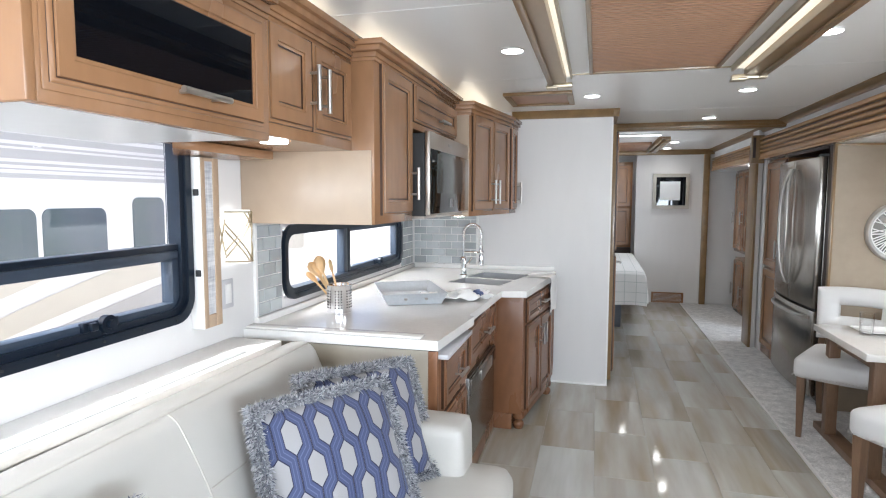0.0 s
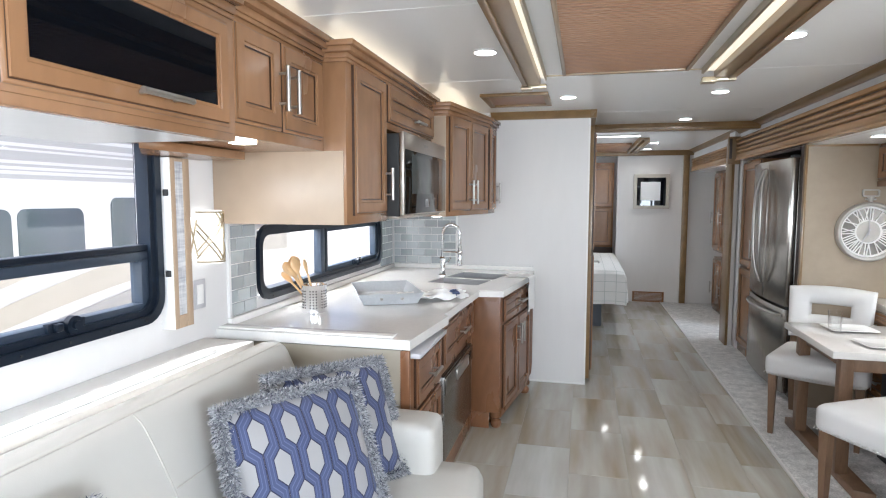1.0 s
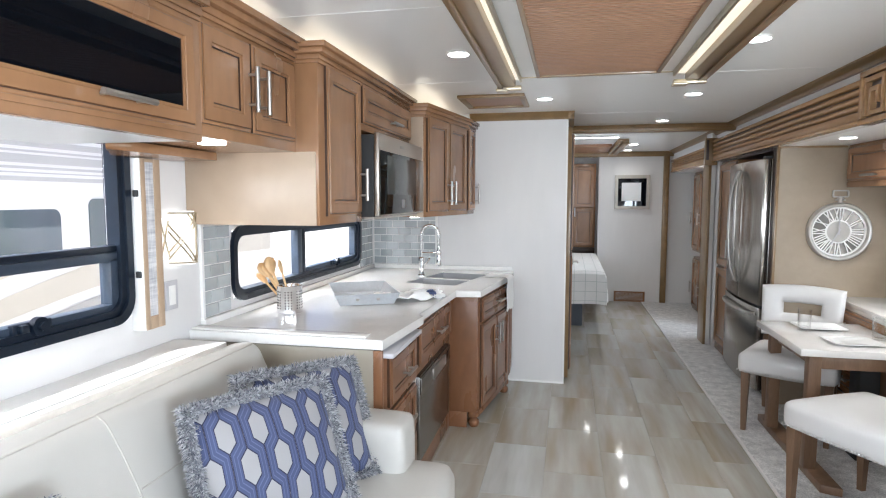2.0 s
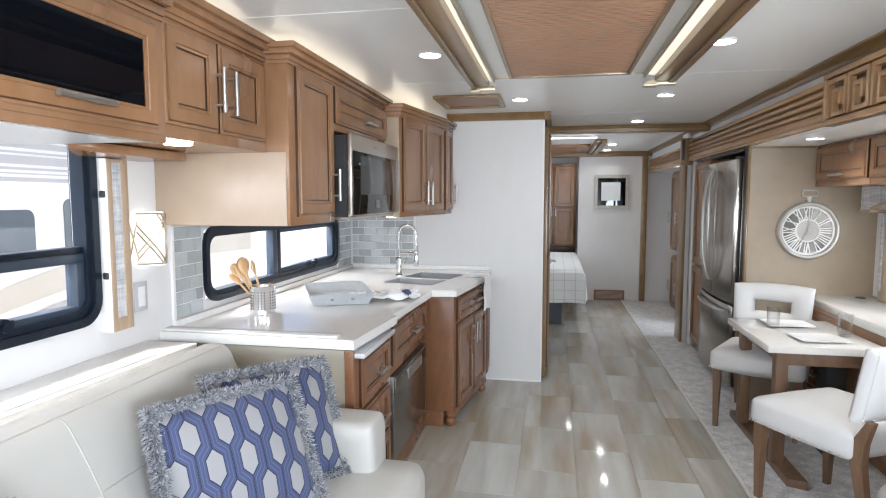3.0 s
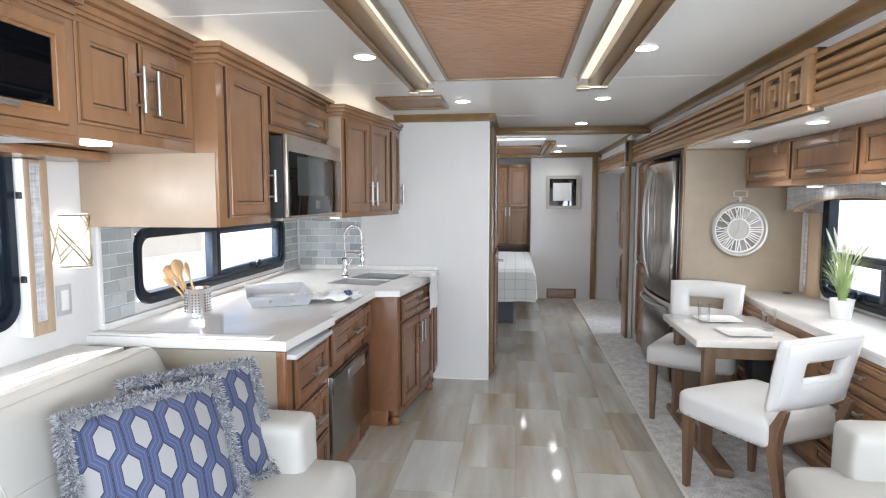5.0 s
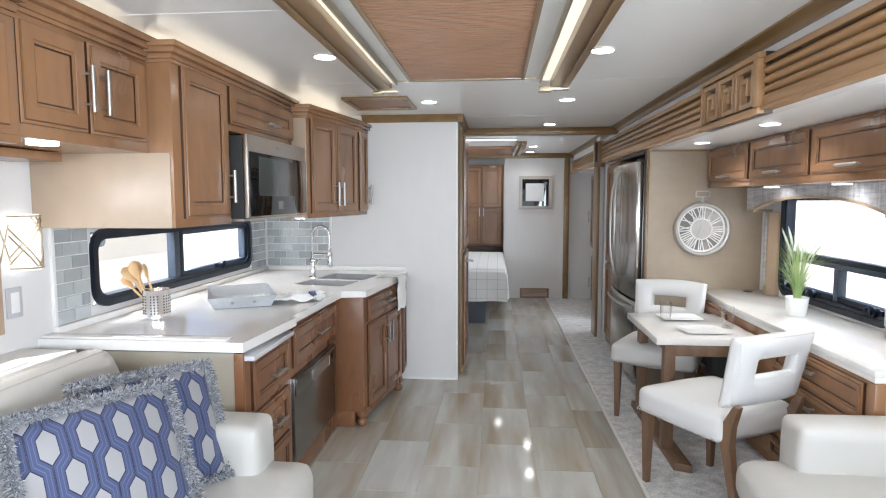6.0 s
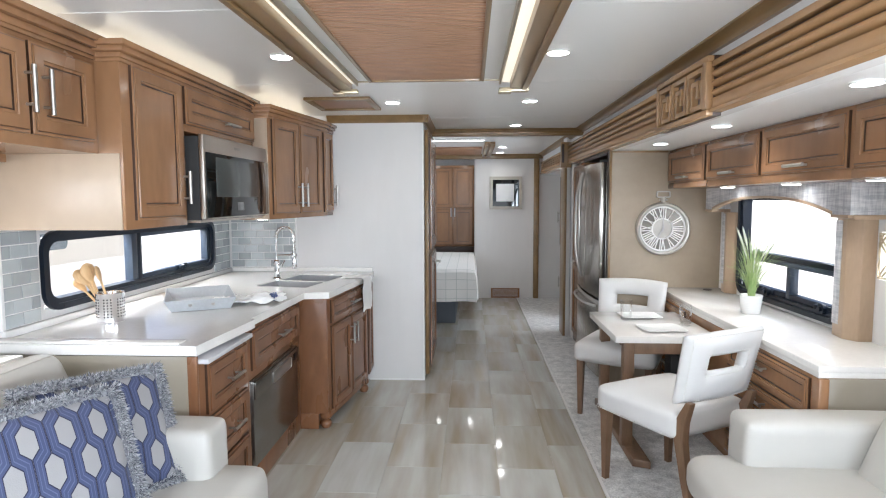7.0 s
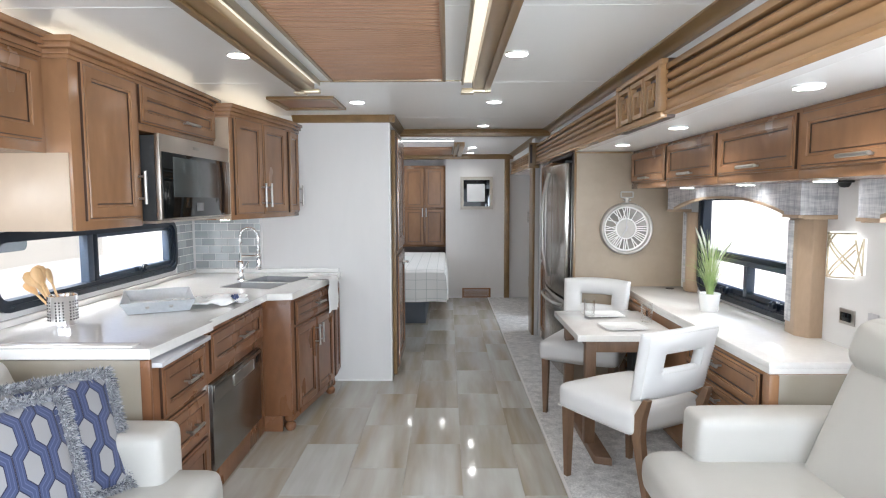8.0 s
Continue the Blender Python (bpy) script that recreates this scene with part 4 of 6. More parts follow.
box(bm, 0.006, 0.718, -0.028, -0.019, 0.345, 0.432, 0.004)
part("control_panel", bm, STEEL_DARK, t)
bm = B()
box(bm, 0.25, 0.56, -0.034, -0.0285, 0.352, 0.41, 0.006)
part("pocket_handle", bm, NICKEL, t, "bright steel pocket handle")
bm = B()
box(bm, 0.62, 0.705, -0.0295, -0.0282, 0.37, 0.41, 0.001)
part("control_display", bm, BLACK, t)

# sink base, its front turned a little into the room, on turned feet
ANG2 = math.degrees(math.atan2(0.755, 0.11))
t = thing("sink_cabinet", pose(-0.335, 3.572, 0, 0, 0, ANG2), "stained wooden sink cabinet on turned bun feet", "base cabinet")
inv = t.matrix_world.inverted()


def local2(x, y):
    v = inv @ Vector((x, y, 0))
    return (v.x, v.y)


bm = B()
prism(bm, [local2(-0.335, 3.572), local2(-0.225, 4.327), local2(-0.235, 4.592), local2(LEFT + 0.002, 4.592), local2(LEFT + 0.002, 3.572)], 0.10, 0.70, 0.002)
prism(bm, [local2(-0.335, 3.572), local2(-0.225, 4.327), local2(-0.235, 4.592), local2(-0.285, 4.592), local2(-0.30, 4.325), local2(-0.37, 3.572)], 0.70, 0.843, 0.002)
prism(bm, [local2(-0.37, 3.572), local2(-0.37, 3.60), local2(-0.9, 3.60), local2(-0.9, 3.572)], 0.70, 0.843)
prism(bm, [local2(-0.42, 3.59), local2(-0.30, 4.325), local2(-0.30, 4.592), local2(-1.2, 4.592), local2(-1.2, 3.59)], 0.0, 0.10)
part("body", bm, WOOD_SHADED, t)
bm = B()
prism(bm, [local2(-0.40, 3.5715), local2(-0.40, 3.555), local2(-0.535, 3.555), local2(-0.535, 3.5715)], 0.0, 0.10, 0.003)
part("plinth", bm, WOOD_SHADED, t)
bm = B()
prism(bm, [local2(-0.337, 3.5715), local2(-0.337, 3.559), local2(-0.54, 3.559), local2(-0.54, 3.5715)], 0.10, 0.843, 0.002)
part("side_panel", bm, WOOD_SHADED, t)
shaker(t, 0.045, 0.735, 0.672, 0.822, "drawer_front", 0.04, handle=(0.42, 0.757, 0.13, False), wood=WOOD_SHADED)
shaker(t, 0.045, 0.385, 0.115, 0.655, handle=(0.355, 0.54, 0.14, True), frame=0.05, wood=WOOD_SHADED)
shaker(t, 0.395, 0.735, 0.115, 0.655, handle=(0.425, 0.54, 0.14, True), frame=0.05, wood=WOOD_SHADED)
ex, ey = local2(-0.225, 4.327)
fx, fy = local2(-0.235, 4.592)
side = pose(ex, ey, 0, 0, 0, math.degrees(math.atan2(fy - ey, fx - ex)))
shaker(t, 0.03, 0.24, 0.115, 0.815, "side_door", 0.045, m=side, wood=WOOD_SHADED)
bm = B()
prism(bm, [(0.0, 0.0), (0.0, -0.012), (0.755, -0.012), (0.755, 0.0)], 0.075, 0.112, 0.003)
part("base_rail", bm, WOOD_SHADED, t)
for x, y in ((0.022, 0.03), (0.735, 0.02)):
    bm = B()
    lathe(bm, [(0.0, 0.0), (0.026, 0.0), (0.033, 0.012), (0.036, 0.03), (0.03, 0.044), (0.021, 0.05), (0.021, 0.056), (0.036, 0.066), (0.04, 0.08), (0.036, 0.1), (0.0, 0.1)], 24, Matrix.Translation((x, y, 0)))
    part("foot", bm, WOOD_SHADED, t, "turned bun foot")

# worktop in one piece, with an opening for the sinks
def slab(bm, outer, holes, z0, z1):
    es = []
    for loop in (outer, *holes):
        vs = [bm.verts.new((x, y, z1)) for x, y in loop]
        es += [bm.edges.new((vs[i], vs[(i + 1) % len(vs)])) for i in range(len(vs))]
    got = bmesh.ops.triangle_fill(bm, edges=es, use_beauty=True)
    fs = [g for g in got["geom"] if isinstance(g, bmesh.types.BMFace)]
    inside = []
    for f in fs:
        c = f.calc_center_median()
        for h in holes:
            turns = [(h[(k + 1) % 4][0] - h[k][0]) * (c.y - h[k][1]) - (h[(k + 1) % 4][1] - h[k][1]) * (c.x - h[k][0]) for k in range(4)]
            if min(turns) > 0:
                inside.append(f)
    bmesh.ops.delete(bm, geom=inside, context="FACES_ONLY")
    fs = [f for f in bm.faces]
    more = bmesh.ops.extrude_face_region(bm, geom=fs)
    bmesh.ops.translate(bm, vec=(0, 0, z0 - z1), verts=[g for g in more["geom"] if isinstance(g, bmesh.types.BMVert)])
    bmesh.ops.recalc_face_normals(bm, faces=bm.faces)
    return bm


def turned(cx, cy, w, d, a):
    c, s = math.cos(radians(a)), math.sin(radians(a))
    return [(cx + x * c - y * s, cy + x * s + y * c) for x, y in ((-w / 2, -d / 2), (w / 2, -d / 2), (w / 2, d / 2), (-w / 2, d / 2))]


WT = 0.885
SINKS = [(-0.66, 3.885, 0.37, 0.27), (-0.592, 4.205, 0.37, 0.32)]
TILT = -12
top = thing("worktop", pose(-0.9, 3.3, 0.845), "cream quartz worktop with a raised back edge", "worktop")
off = Matrix.Translation((0.9, -3.3, -0.845))
bm = slab(B(), [(LEFT + 0.002, 2.185), (-0.508, 2.185), (-0.468, 2.70), (-0.497, 2.725), (-0.462, 3.505), (-0.312, 3.53), (-0.198, 4.40), (-0.208, 4.597), (LEFT + 0.002, 4.597)],
          [turned(x, y, w, d, TILT) for x, y, w, d in SINKS], 0.845, WT)
bm.transform(off)
part("slab", bm, QUARTZ, top)
bm = B()
box(bm, LEFT + 0.002, -0.585, 2.20, 2.265, WT, WT + 0.009, 0.003)
bm.transform(off)
part("end_flap", bm, QUARTZ, top)
bm = B()
box(bm, LEFT + 0.002, LEFT + 0.03, 2.265, 4.57, WT, WT + 0.03, 0.003)
box(bm, LEFT + 0.03, -0.22, 4.567, 4.597, WT, WT + 0.033, 0.003)
bm.transform(off)
part("upstand", bm, QUARTZ, top)
for x, y, w, d in SINKS:
    bm = B()
    o = turned(x, y, w - 0.006, d - 0.006, TILT)
    i = turned(x, y, w - 0.03, d - 0.03, TILT)
    a = [bm.verts.new((px, py, WT - 0.003)) for px, py in o]
    b = [bm.verts.new((px, py, 0.685)) for px, py in i]
    for k in range(4):
        bm.faces.new((a[k], a[(k + 1) % 4], b[(k + 1) % 4], b[k]))
    bm.faces.new(b)
    cyl(bm, 0.035, 0.6855, 0.689, 20, Matrix.Translation((x, y, 0)))
    bm.transform(off)
    part("sink_bowl", bm, SINK, top, "undermounted grey steel sink bowl")

# ---- living area, sofa side ----
bm = B()
prism(bm, [(LEFT, -1.2), (-1.195, -1.2), (-1.185, 1.0), (-1.145, 2.10), (LEFT, 2.10)], 0.84, 0.868, 0.005)
box(bm, LEFT, -1.30, -1.2, 2.10, 0.10, 0.84)
prism(bm, [(-1.245, -1.2), (-1.215, -1.2), (-1.21, 1.0), (-1.178, 1.90), (-1.215, 1.90), (-1.24, 1.0)], 0.868, 0.886, 0.004)
solid("trim_ledge", bm, WHITE, "white ledge with a raised lip behind the sofa", kind="structure")

t = thing("sofa", pose(-0.68, 0.5, 0), "cream leather sofa with a high padded back and rolled arm", "sofa")
off = Matrix.Translation((0.68, -0.5, 0))
bm = B()
soft(bm, (0.86, 3.18, 0.26), 0.03, off @ Matrix.Translation((-0.66, 0.49, 0.17)), n=6)
part("base", bm, LEATHER, t)
for y0, y1 in ((-1.1, 0.2), (0.2, 2.09)):
    bm = B()
    soft(bm, (0.74, y1 - y0 - 0.006, 0.20), 0.06, off @ Matrix.Translation((-0.555, (y0 + y1) / 2, 0.375)), (0.015, 0, 0.02), n=12)
    part("seat_cushion", bm, LEATHER, t)


BACK_M = off @ pose(-0.988, 0.5125, 0.616, 0, -24, 0)
BACK_SHAPE = ((0.20, 3.225, 0.55), 0.075, (0.03, 0.0, 0.01))
bm = B()
soft(bm, BACK_SHAPE[0], BACK_SHAPE[1], BACK_M, BACK_SHAPE[2], n=24)
part("back_cushion", bm, LEATHER, t)


def back_line(bm, ps, r):
    tube(bm, [BACK_M @ padded(p, *BACK_SHAPE) for p in ps], r, 6)


for y in (-0.35, 0.25, 1.27):
    bm = B()
    v = (y - 0.5125) / 1.6125
    back_line(bm, [(1, v, 0.93 - 1.6 * i / 24) for i in range(25)], 0.0028)
    part("back_seam", bm, SEAM, t, "stitched seam")
bm = B()
back_line(bm, [(1, -0.96 + 1.92 * i / 40, 0.93) for i in range(41)], 0.003)
part("top_stitching", bm, SEAM, t)
bm = B()
back_line(bm, [(1, 0.475 + 0.48 * i / 12, 0.06) for i in range(13)], 0.0028)
part("fold_seam", bm, SEAM, t)
bm = B()
soft(bm, (0.62, 0.19, 0.40), 0.035, off @ Matrix.Translation((-0.655, 1.995, 0.45)), (0.006, 0.006, 0.006), n=12)
part("arm", bm, LEATHER, t)


def scatter_cushion(m, size=0.46, tall=0.92, name_label="blue cushion printed with cream hexagons, grey fringe"):
    t = thing("scatter_cushion", m, name_label, "cushion", "scatter cushions on the sofa")
    h = size / 2
    hz = h * tall
    bm = B()
    n = 22
    grid = {}
    for s in (-1, 1):
        for i in range(n + 1):
            for j in range(n + 1):
                u, v = 2 * i / n - 1, 2 * j / n - 1
                d = (max(0.0, (1 - u * u)) ** 0.55) * (max(0.0, (1 - v * v)) ** 0.55)
                pinch = 1 - 0.05 * (1 - abs(u)) * 0 - 0.045 * (1 - v * v) * abs(u) ** 3
                pz = 1 - 0.045 * (1 - u * u) * abs(v) ** 3
                y = s * 0.075 * d
                y += 0.006 * noise.noise(Vector((u * 2 + s, v * 2, size * 9)))* d
                p = Vector((u * h * pinch, y, hz + v * hz * pz))
                grid[s, i, j] = bm.verts.new(p)
        for i in range(n):
            for j in range(n):
                q = [grid[s, i, j], grid[s, i + 1, j], grid[s, i + 1, j + 1], grid[s, i, j + 1]]
                bm.faces.new(q if s < 0 else q[::-1])
    bmesh.ops.remove_doubles(bm, verts=bm.verts, dist=0.0008)
    part("cover", bm, PILLOW, t)
    # yarn fringe round the edge
    rnd = random.Random(int(m.translation.y * 1000) + 7)
    verts, faces = [], []
    count = 15000
    for k in range(count):
        a = 4 * k / count
        e, f = int(a) % 4, 2 * (a % 1) - 1
        u, v = ((f, -1), (1, f), (-f, 1), (-1, -f))[e]
        turn = rnd.uniform(0, 6.28)
        base = Vector((u * h * (0.965 if abs(u) == 1 else 1.0), 0, hz + v * hz * (0.965 if abs(v) == 1 else 1.0)))
        out = Vector((u if abs(u) == 1 else 0.0, 0, v if abs(v) == 1 else 0.0))
        if abs(f) > 0.93:
            out = Vector((u, 0, v)).normalized()
        way = (out * (0.45 + math.cos(turn)) + Vector((0, math.sin(turn) * 1.2, 0)) + Vector((rnd.gauss(0, 0.3), rnd.gauss(0, 0.3), rnd.gauss(0, 0.3)))).normalized()
        base += way * 0.012
        length = rnd.uniform(0.012, 0.027)
        side = way.cross(Vector((rnd.gauss(0, 1), rnd.gauss(0, 1), rnd.gauss(0, 1)))).normalized() * 0.0017
        mid = base + way * length * 0.6
        tip = base + way * length + Vector((rnd.gauss(0, 0.004), rnd.gauss(0, 0.004), -0.004 + rnd.gauss(0, 0.004)))
        b = len(verts)
        verts += [base - side, base + side, mid + side * 1.2, mid - side * 1.2, tip]
        faces += [(b, b + 1, b + 2, b + 3), (b + 3, b + 2, b + 4)]
    me = bpy.data.meshes.new("fringe")
    me.from_pydata([tuple(v) for v in verts], [], faces)
    me.materials.append(FRINGE)
    fr = tagged(new("fringe", me), "grey yarn fringe", kind="stuff")
    fr.parent = t
    bm = B()
    loop = []
    for e in range(4):
        for q in range(14):
            f = 2 * q / 14 - 1
            u, v = ((f, -1), (1, f), (-f, 1), (-1, -f))[e]
            loop.append(Vector((u * h * (0.965 if abs(u) == 1 else 1), 0, hz + v * hz * (0.965 if abs(v) == 1 else 1))))
    tube(bm, loop + loop[:2], 0.019, 8)
    part("braid", bm, FRINGE, t)
    return t


scatter_cushion(pose(-0.57, 1.49, 0.485, -27, 0, 55), 0.45, 0.90)
scatter_cushion(pose(-0.575, 1.73, 0.49, -27, 2, 53), 0.44, 0.92)
scatter_cushion(pose(-0.68, 0.70, 0.48, -27, 0, 80), 0.42)

# fabric side panel of the sofa window
t = thing("window_side_panel", pose(LEFT, 1.864, 0.955, 0, 0, FACE_PLUS_X), "pale wooden window surround with a tweed insert", "window trim")
bm = B()
for a, b, c, d in ((0.0, 0.024, 0.0, 0.642), (0.070, 0.105, 0.0, 0.642), (0.024, 0.070, 0.0, 0.05), (0.024, 0.070, 0.628, 0.642)):
    box(bm, a, b, -0.056, 0.0, c, d, 0.003)
part("frame", bm, WOOD_PALE, t)
bm = B()
box(bm, 0.024, 0.070, -0.052, 0.0, 0.05, 0.628)
part("fabric_insert", bm, TWEED, t, "grey tweed insert")
bm = B()
box(bm, -0.006, 0.0, -0.054, 0.0, 0.0, 0.642, 0.001)
part("white_edge", bm, WHITE, t)
bm = B()
for z in (0.20, 0.5):
    box(bm, -0.014, -0.0065, -0.05, -0.028, z, z + 0.025, 0.003)
part("blind_clips", bm, RUBBER, t)


def sconce(m, w=0.11, h=0.225, depth=0.085):
    """A lit half-round shade behind a metal lattice, before a flat lit panel with the same lattice."""
    t = thing("wall_sconce", m, "lit half-round wall sconce with a champagne metal lattice", "wall lamp", "wall sconces")
    r = w / 2
    wing, lo, hi = r + 0.042, h * 0.12, h * 0.86

    def at(a, z, k=1.0):
        return Vector((math.sin(a) * r * k, -0.016 - math.cos(a) * depth * k, z))

    bm = B()
    box(bm, -wing, wing, -0.014, 0.0, lo, hi, 0.002)
    part("side_panel", bm, SHADE, t, "glowing white side panel")
    bm = B()
    seg, half = 16, radians(88)
    low = [bm.verts.new(at(-half + 2 * half * i / seg, 0.004, 0.92)) for i in range(seg + 1)]
    high = [bm.verts.new(at(-half + 2 * half * i / seg, h - 0.004, 0.92)) for i in range(seg + 1)]
    for i in range(seg):
        bm.faces.new((low[i], low[i + 1], high[i + 1], high[i]))
    bm.faces.new(low)
    bm.faces.new(high[::-1])
    part("shade", bm, SHADE, t, "glowing white shade")
    for z in (0.012, h - 0.012):
        bm = B()
        tube(bm, [at(-half + 2 * half * i / seg, z) for i in range(seg + 1)], 0.0035, 6)
        part("rim", bm, BRONZE, t)
    bm = B()
    # crossing diagonals in pairs
    for k0, k1 in ((-0.62, 0.62), (-0.50, 0.74), (0.12, 1.36), (0.24, 1.48)):
        for s in (-1, 1):
            pts = []
            for i in range(33):
                f = i / 32
                z = h * (k0 + f * (k1 - k0))
                if 0.010 <= z <= h - 0.010:
                    pts.append(at(s * (-half + 2 * half * f), z, 0.985))
            if len(pts) > 2:
                tube(bm, pts, 0.0036, 6)
    part("lattice", bm, BRONZE, t, "champagne metal lattice")
    for s in (-1, 1):
        bm = B()
        for z0, z1 in ((lo + 0.01, hi - 0.01), (hi - 0.01, lo + 0.01)):
            tube(bm, [(s * (r - 0.005), -0.018, z0), (s * wing, -0.018, z1)], 0.0035, 6)
        tube(bm, [(s * wing, -0.016, lo), (s * wing, -0.016, hi)], 0.0035, 6)
        part("side_lattice", bm, BRONZE, t)
    lamp("sconce_glow", "POINT", m @ Matrix.Translation((0, -0.19, h / 2)), 0.035, WARM)
    return t


sconce(pose(LEFT, 2.105, 1.178, 0, 0, FACE_PLUS_X))


def plate(m, w, h, material, label, slots=(), name="wall_plate"):
    t = thing(name, m, label, "wall plate")
    bm = B()
    box(bm, -w / 2, w / 2, -0.008, 0.0, 0, h, 0.003)
    part("cover", bm, material, t)
    for a, b, c, d in slots:
        bm = B()
        box(bm, a, b, -0.011, -0.0085, c, d, 0.001)
        part("insert", bm, GREY_PLASTIC if material is not GREY_PLASTIC else WHITE, t)
    return t


plate(pose(LEFT, 2.075, 0.995, 0, 0, FACE_PLUS_X), 0.075, 0.12, GREY_PLASTIC, "pale grey plastic wall outlet plate", ((-0.02, 0.02, 0.02, 0.10),))

# ---- worktop things ----
t = thing("utensil_tin", pose(-1.135, 2.635, WT), "perforated steel tin holding wooden spoons", "utensil holder")
bm = B()
lathe(bm, [(0.0, 0.001), (0.058, 0.001), (0.061, 0.004), (0.061, 0.136), (0.063, 0.139), (0.06, 0.141), (0.0575, 0.136), (0.0575, 0.006), (0.0, 0.006)], 48)
part("tin", bm, CHROME, t)
# small dark discs on the tin's wall stand for its shaded holes
bm = B()
for i in range(26):
    if i % 4 == 3:
        continue
    for j in range(7):
        a = 2 * math.pi * i / 26
        bmesh.ops.create_cone(bm, cap_ends=True, segments=8, radius1=0.0036, radius2=0.0036, depth=0.0008,
                              matrix=Matrix.Rotation(a, 4, "Z") @ Matrix.Translation((0.0612, 0, 0.03 + j * 0.0135)) @ pose(0, 0, 0, 0, 90, 0))
holes = part("perforation_discs", bm, RUBBER, t)
tagged(holes, kind="stuff")
for k, (tx, ty, turn, ln) in enumerate(((-47, 4, 40, 0.27), (-33, -6, 10, 0.285), (-24, 4, -20, 0.29), (-16, -8, 25, 0.28), (-28, -3, 30, 0.27), (-9, -12, 60, 0.27))):
    t2 = thing("wooden_spoon", pose(-1.135 + 0.015 * math.cos(k * 1.3), 2.635 + 0.015 * math.sin(k * 1.3), WT + 0.008, -ty, tx, 0), "pale beech cooking spoon standing in the tin", "spoon", "spoons in the tin")
    bm = B()
    tube(bm, [(0, 0, 0), (0, 0, ln * 0.3), (0, 0, ln * 0.72)], 0.0055, 8)
    tube(bm, [(0, 0, ln * 0.70), (0, 0, ln * 0.74), (0, 0, ln * 0.80), (0, 0, ln * 0.88), (0, 0, ln * 0.95), (0, 0, ln)], [0.006, 0.013, 0.024, 0.03, 0.026, 0.008], 14, 0.28)
    bm.transform(pose(0, 0, 0, 0, 0, turn))
    part("spoon", bm, SPOON, t2)

t = thing("serving_tray", pose(-0.93, 3.11, WT, 0, 0, 27) @ Matrix.Scale(1.15, 4), "grey zinc tray with riveted sides", "tray")
bm = B()
a = [(-0.125, -0.19), (0.125, -0.19), (0.125, 0.19), (-0.125, 0.19)]
b = [(-0.15, -0.215), (0.15, -0.215), (0.15, 0.215), (-0.15, 0.215)]
rows = [[bm.verts.new((x * k, y * k2, z)) for x, y in p] for p, z, k, k2 in ((b, 0.055, 1.0, 1.0), (a, 0.002, 1.0, 1.0))]
rows += [[bm.verts.new((x * 0.975, y * 0.98, 0.005)) for x, y in a], [bm.verts.new((x * 0.98, y * 0.985, 0.055)) for x, y in b]]
for p, q in zip(rows, rows[1:] + rows[:1]):
    if p is rows[1]:
        continue
    for k in range(4):
        bm.faces.new((p[k], p[(k + 1) % 4], q[(k + 1) % 4], q[k]))
bm.faces.new(rows[2])
bm.faces.new(rows[1][::-1])
bmesh.ops.recalc_face_normals(bm, faces=bm.faces)
part("tray_body", bm, TRAY, t)
for x in (-0.045, 0.05):
    bm = B()
    cyl(bm, 0.008, 0, 0.004, 12, Matrix.Translation((x, -0.2035, 0.03)) @ pose(0, 0, 0, 65))
    part("rivet", bm, NICKEL, t)


def cloth(bm, w, d, bumps, seed, m, nx=26, ny=18, sag=None):
    """A crumpled cloth over an area, as one thin closed sheet."""
    layers = []
    for up in (0.0, 0.003):
        g = []
        for i in range(nx + 1):
            for j in range(ny + 1):
                u, v = i / nx - 0.5, j / ny - 0.5
                q = Vector((u * 5, v * 5, seed))
                z = bumps * (0.6 + noise.noise(q) + 0.5 * noise.noise(q * 2.3))
                x = u * w + 0.02 * noise.noise(q + Vector((9, 0, 0)))
                y = v * d + 0.02 * noise.noise(q + Vector((0, 9, 0)))
                p = Vector((x, y, max(0.001, z) + up))
                if sag:
                    p = sag(p)
                g.append(bm.verts.new(m @ p))
        layers.append(g)
    k = ny + 1
    for g, flip in ((layers[1], False), (layers[0], True)):
        for i in range(nx):
            for j in range(ny):
                q = [g[i * k + j], g[(i + 1) * k + j], g[(i + 1) * k + j + 1], g[i * k + j + 1]]
                bm.faces.new(q[::-1] if flip else q)
    rim = [i * k for i in range(nx + 1)] + [nx * k + j for j in range(1, k)] + [i * k + ny for i in range(nx - 1, -1, -1)] + [j for j in range(ny - 1, 0, -1)]
    for a, b in zip(rim, rim[1:] + rim[:1]):
        bm.faces.new((layers[0][a], layers[0][b], layers[1][b], layers[1][a]))
    return bm


t = thing("tea_towel", pose(-0.665, 3.15, WT, 0, 0, 25), "crumpled white tea towel with a blue stripe", "towel")
bm = cloth(B(), 0.38, 0.20, 0.03, 3.0, Matrix.Translation((0, 0, 0.004)))
part("towel", bm, CLOTH, t)
bm = B()
for y in (0.128, 0.142):
    cloth(bm, 0.008, 0.15, 0.024, 5.0 + y, Matrix.Translation((y, 0.0, 0.012)), 2, 10)
part("stripe", bm, CLOTH_BLUE, t, "blue stripes")


def over_edge(p):
    """Lies on the worktop and falls over its front edge at x = 0.06."""
    r = 0.012
    x = p.x
    if x <= 0.06:
        return Vector((x, p.y, p.z * 0.4))
    d = x - 0.06
    if d < r * 1.57:
        a = d / r
        return Vector((0.06 + r * math.sin(a), p.y, -r + r * math.cos(a) + p.z * 0.3))
    return Vector((0.06 + r + p.z * 0.35, p.y * (1 + 0.5 * d), -r - (d - r * 1.57)))


t = thing("tea_towel", pose(-0.272, 4.25, WT + 0.002, 0, 0, -7), "white tea towel hanging over the worktop edge", "towel")
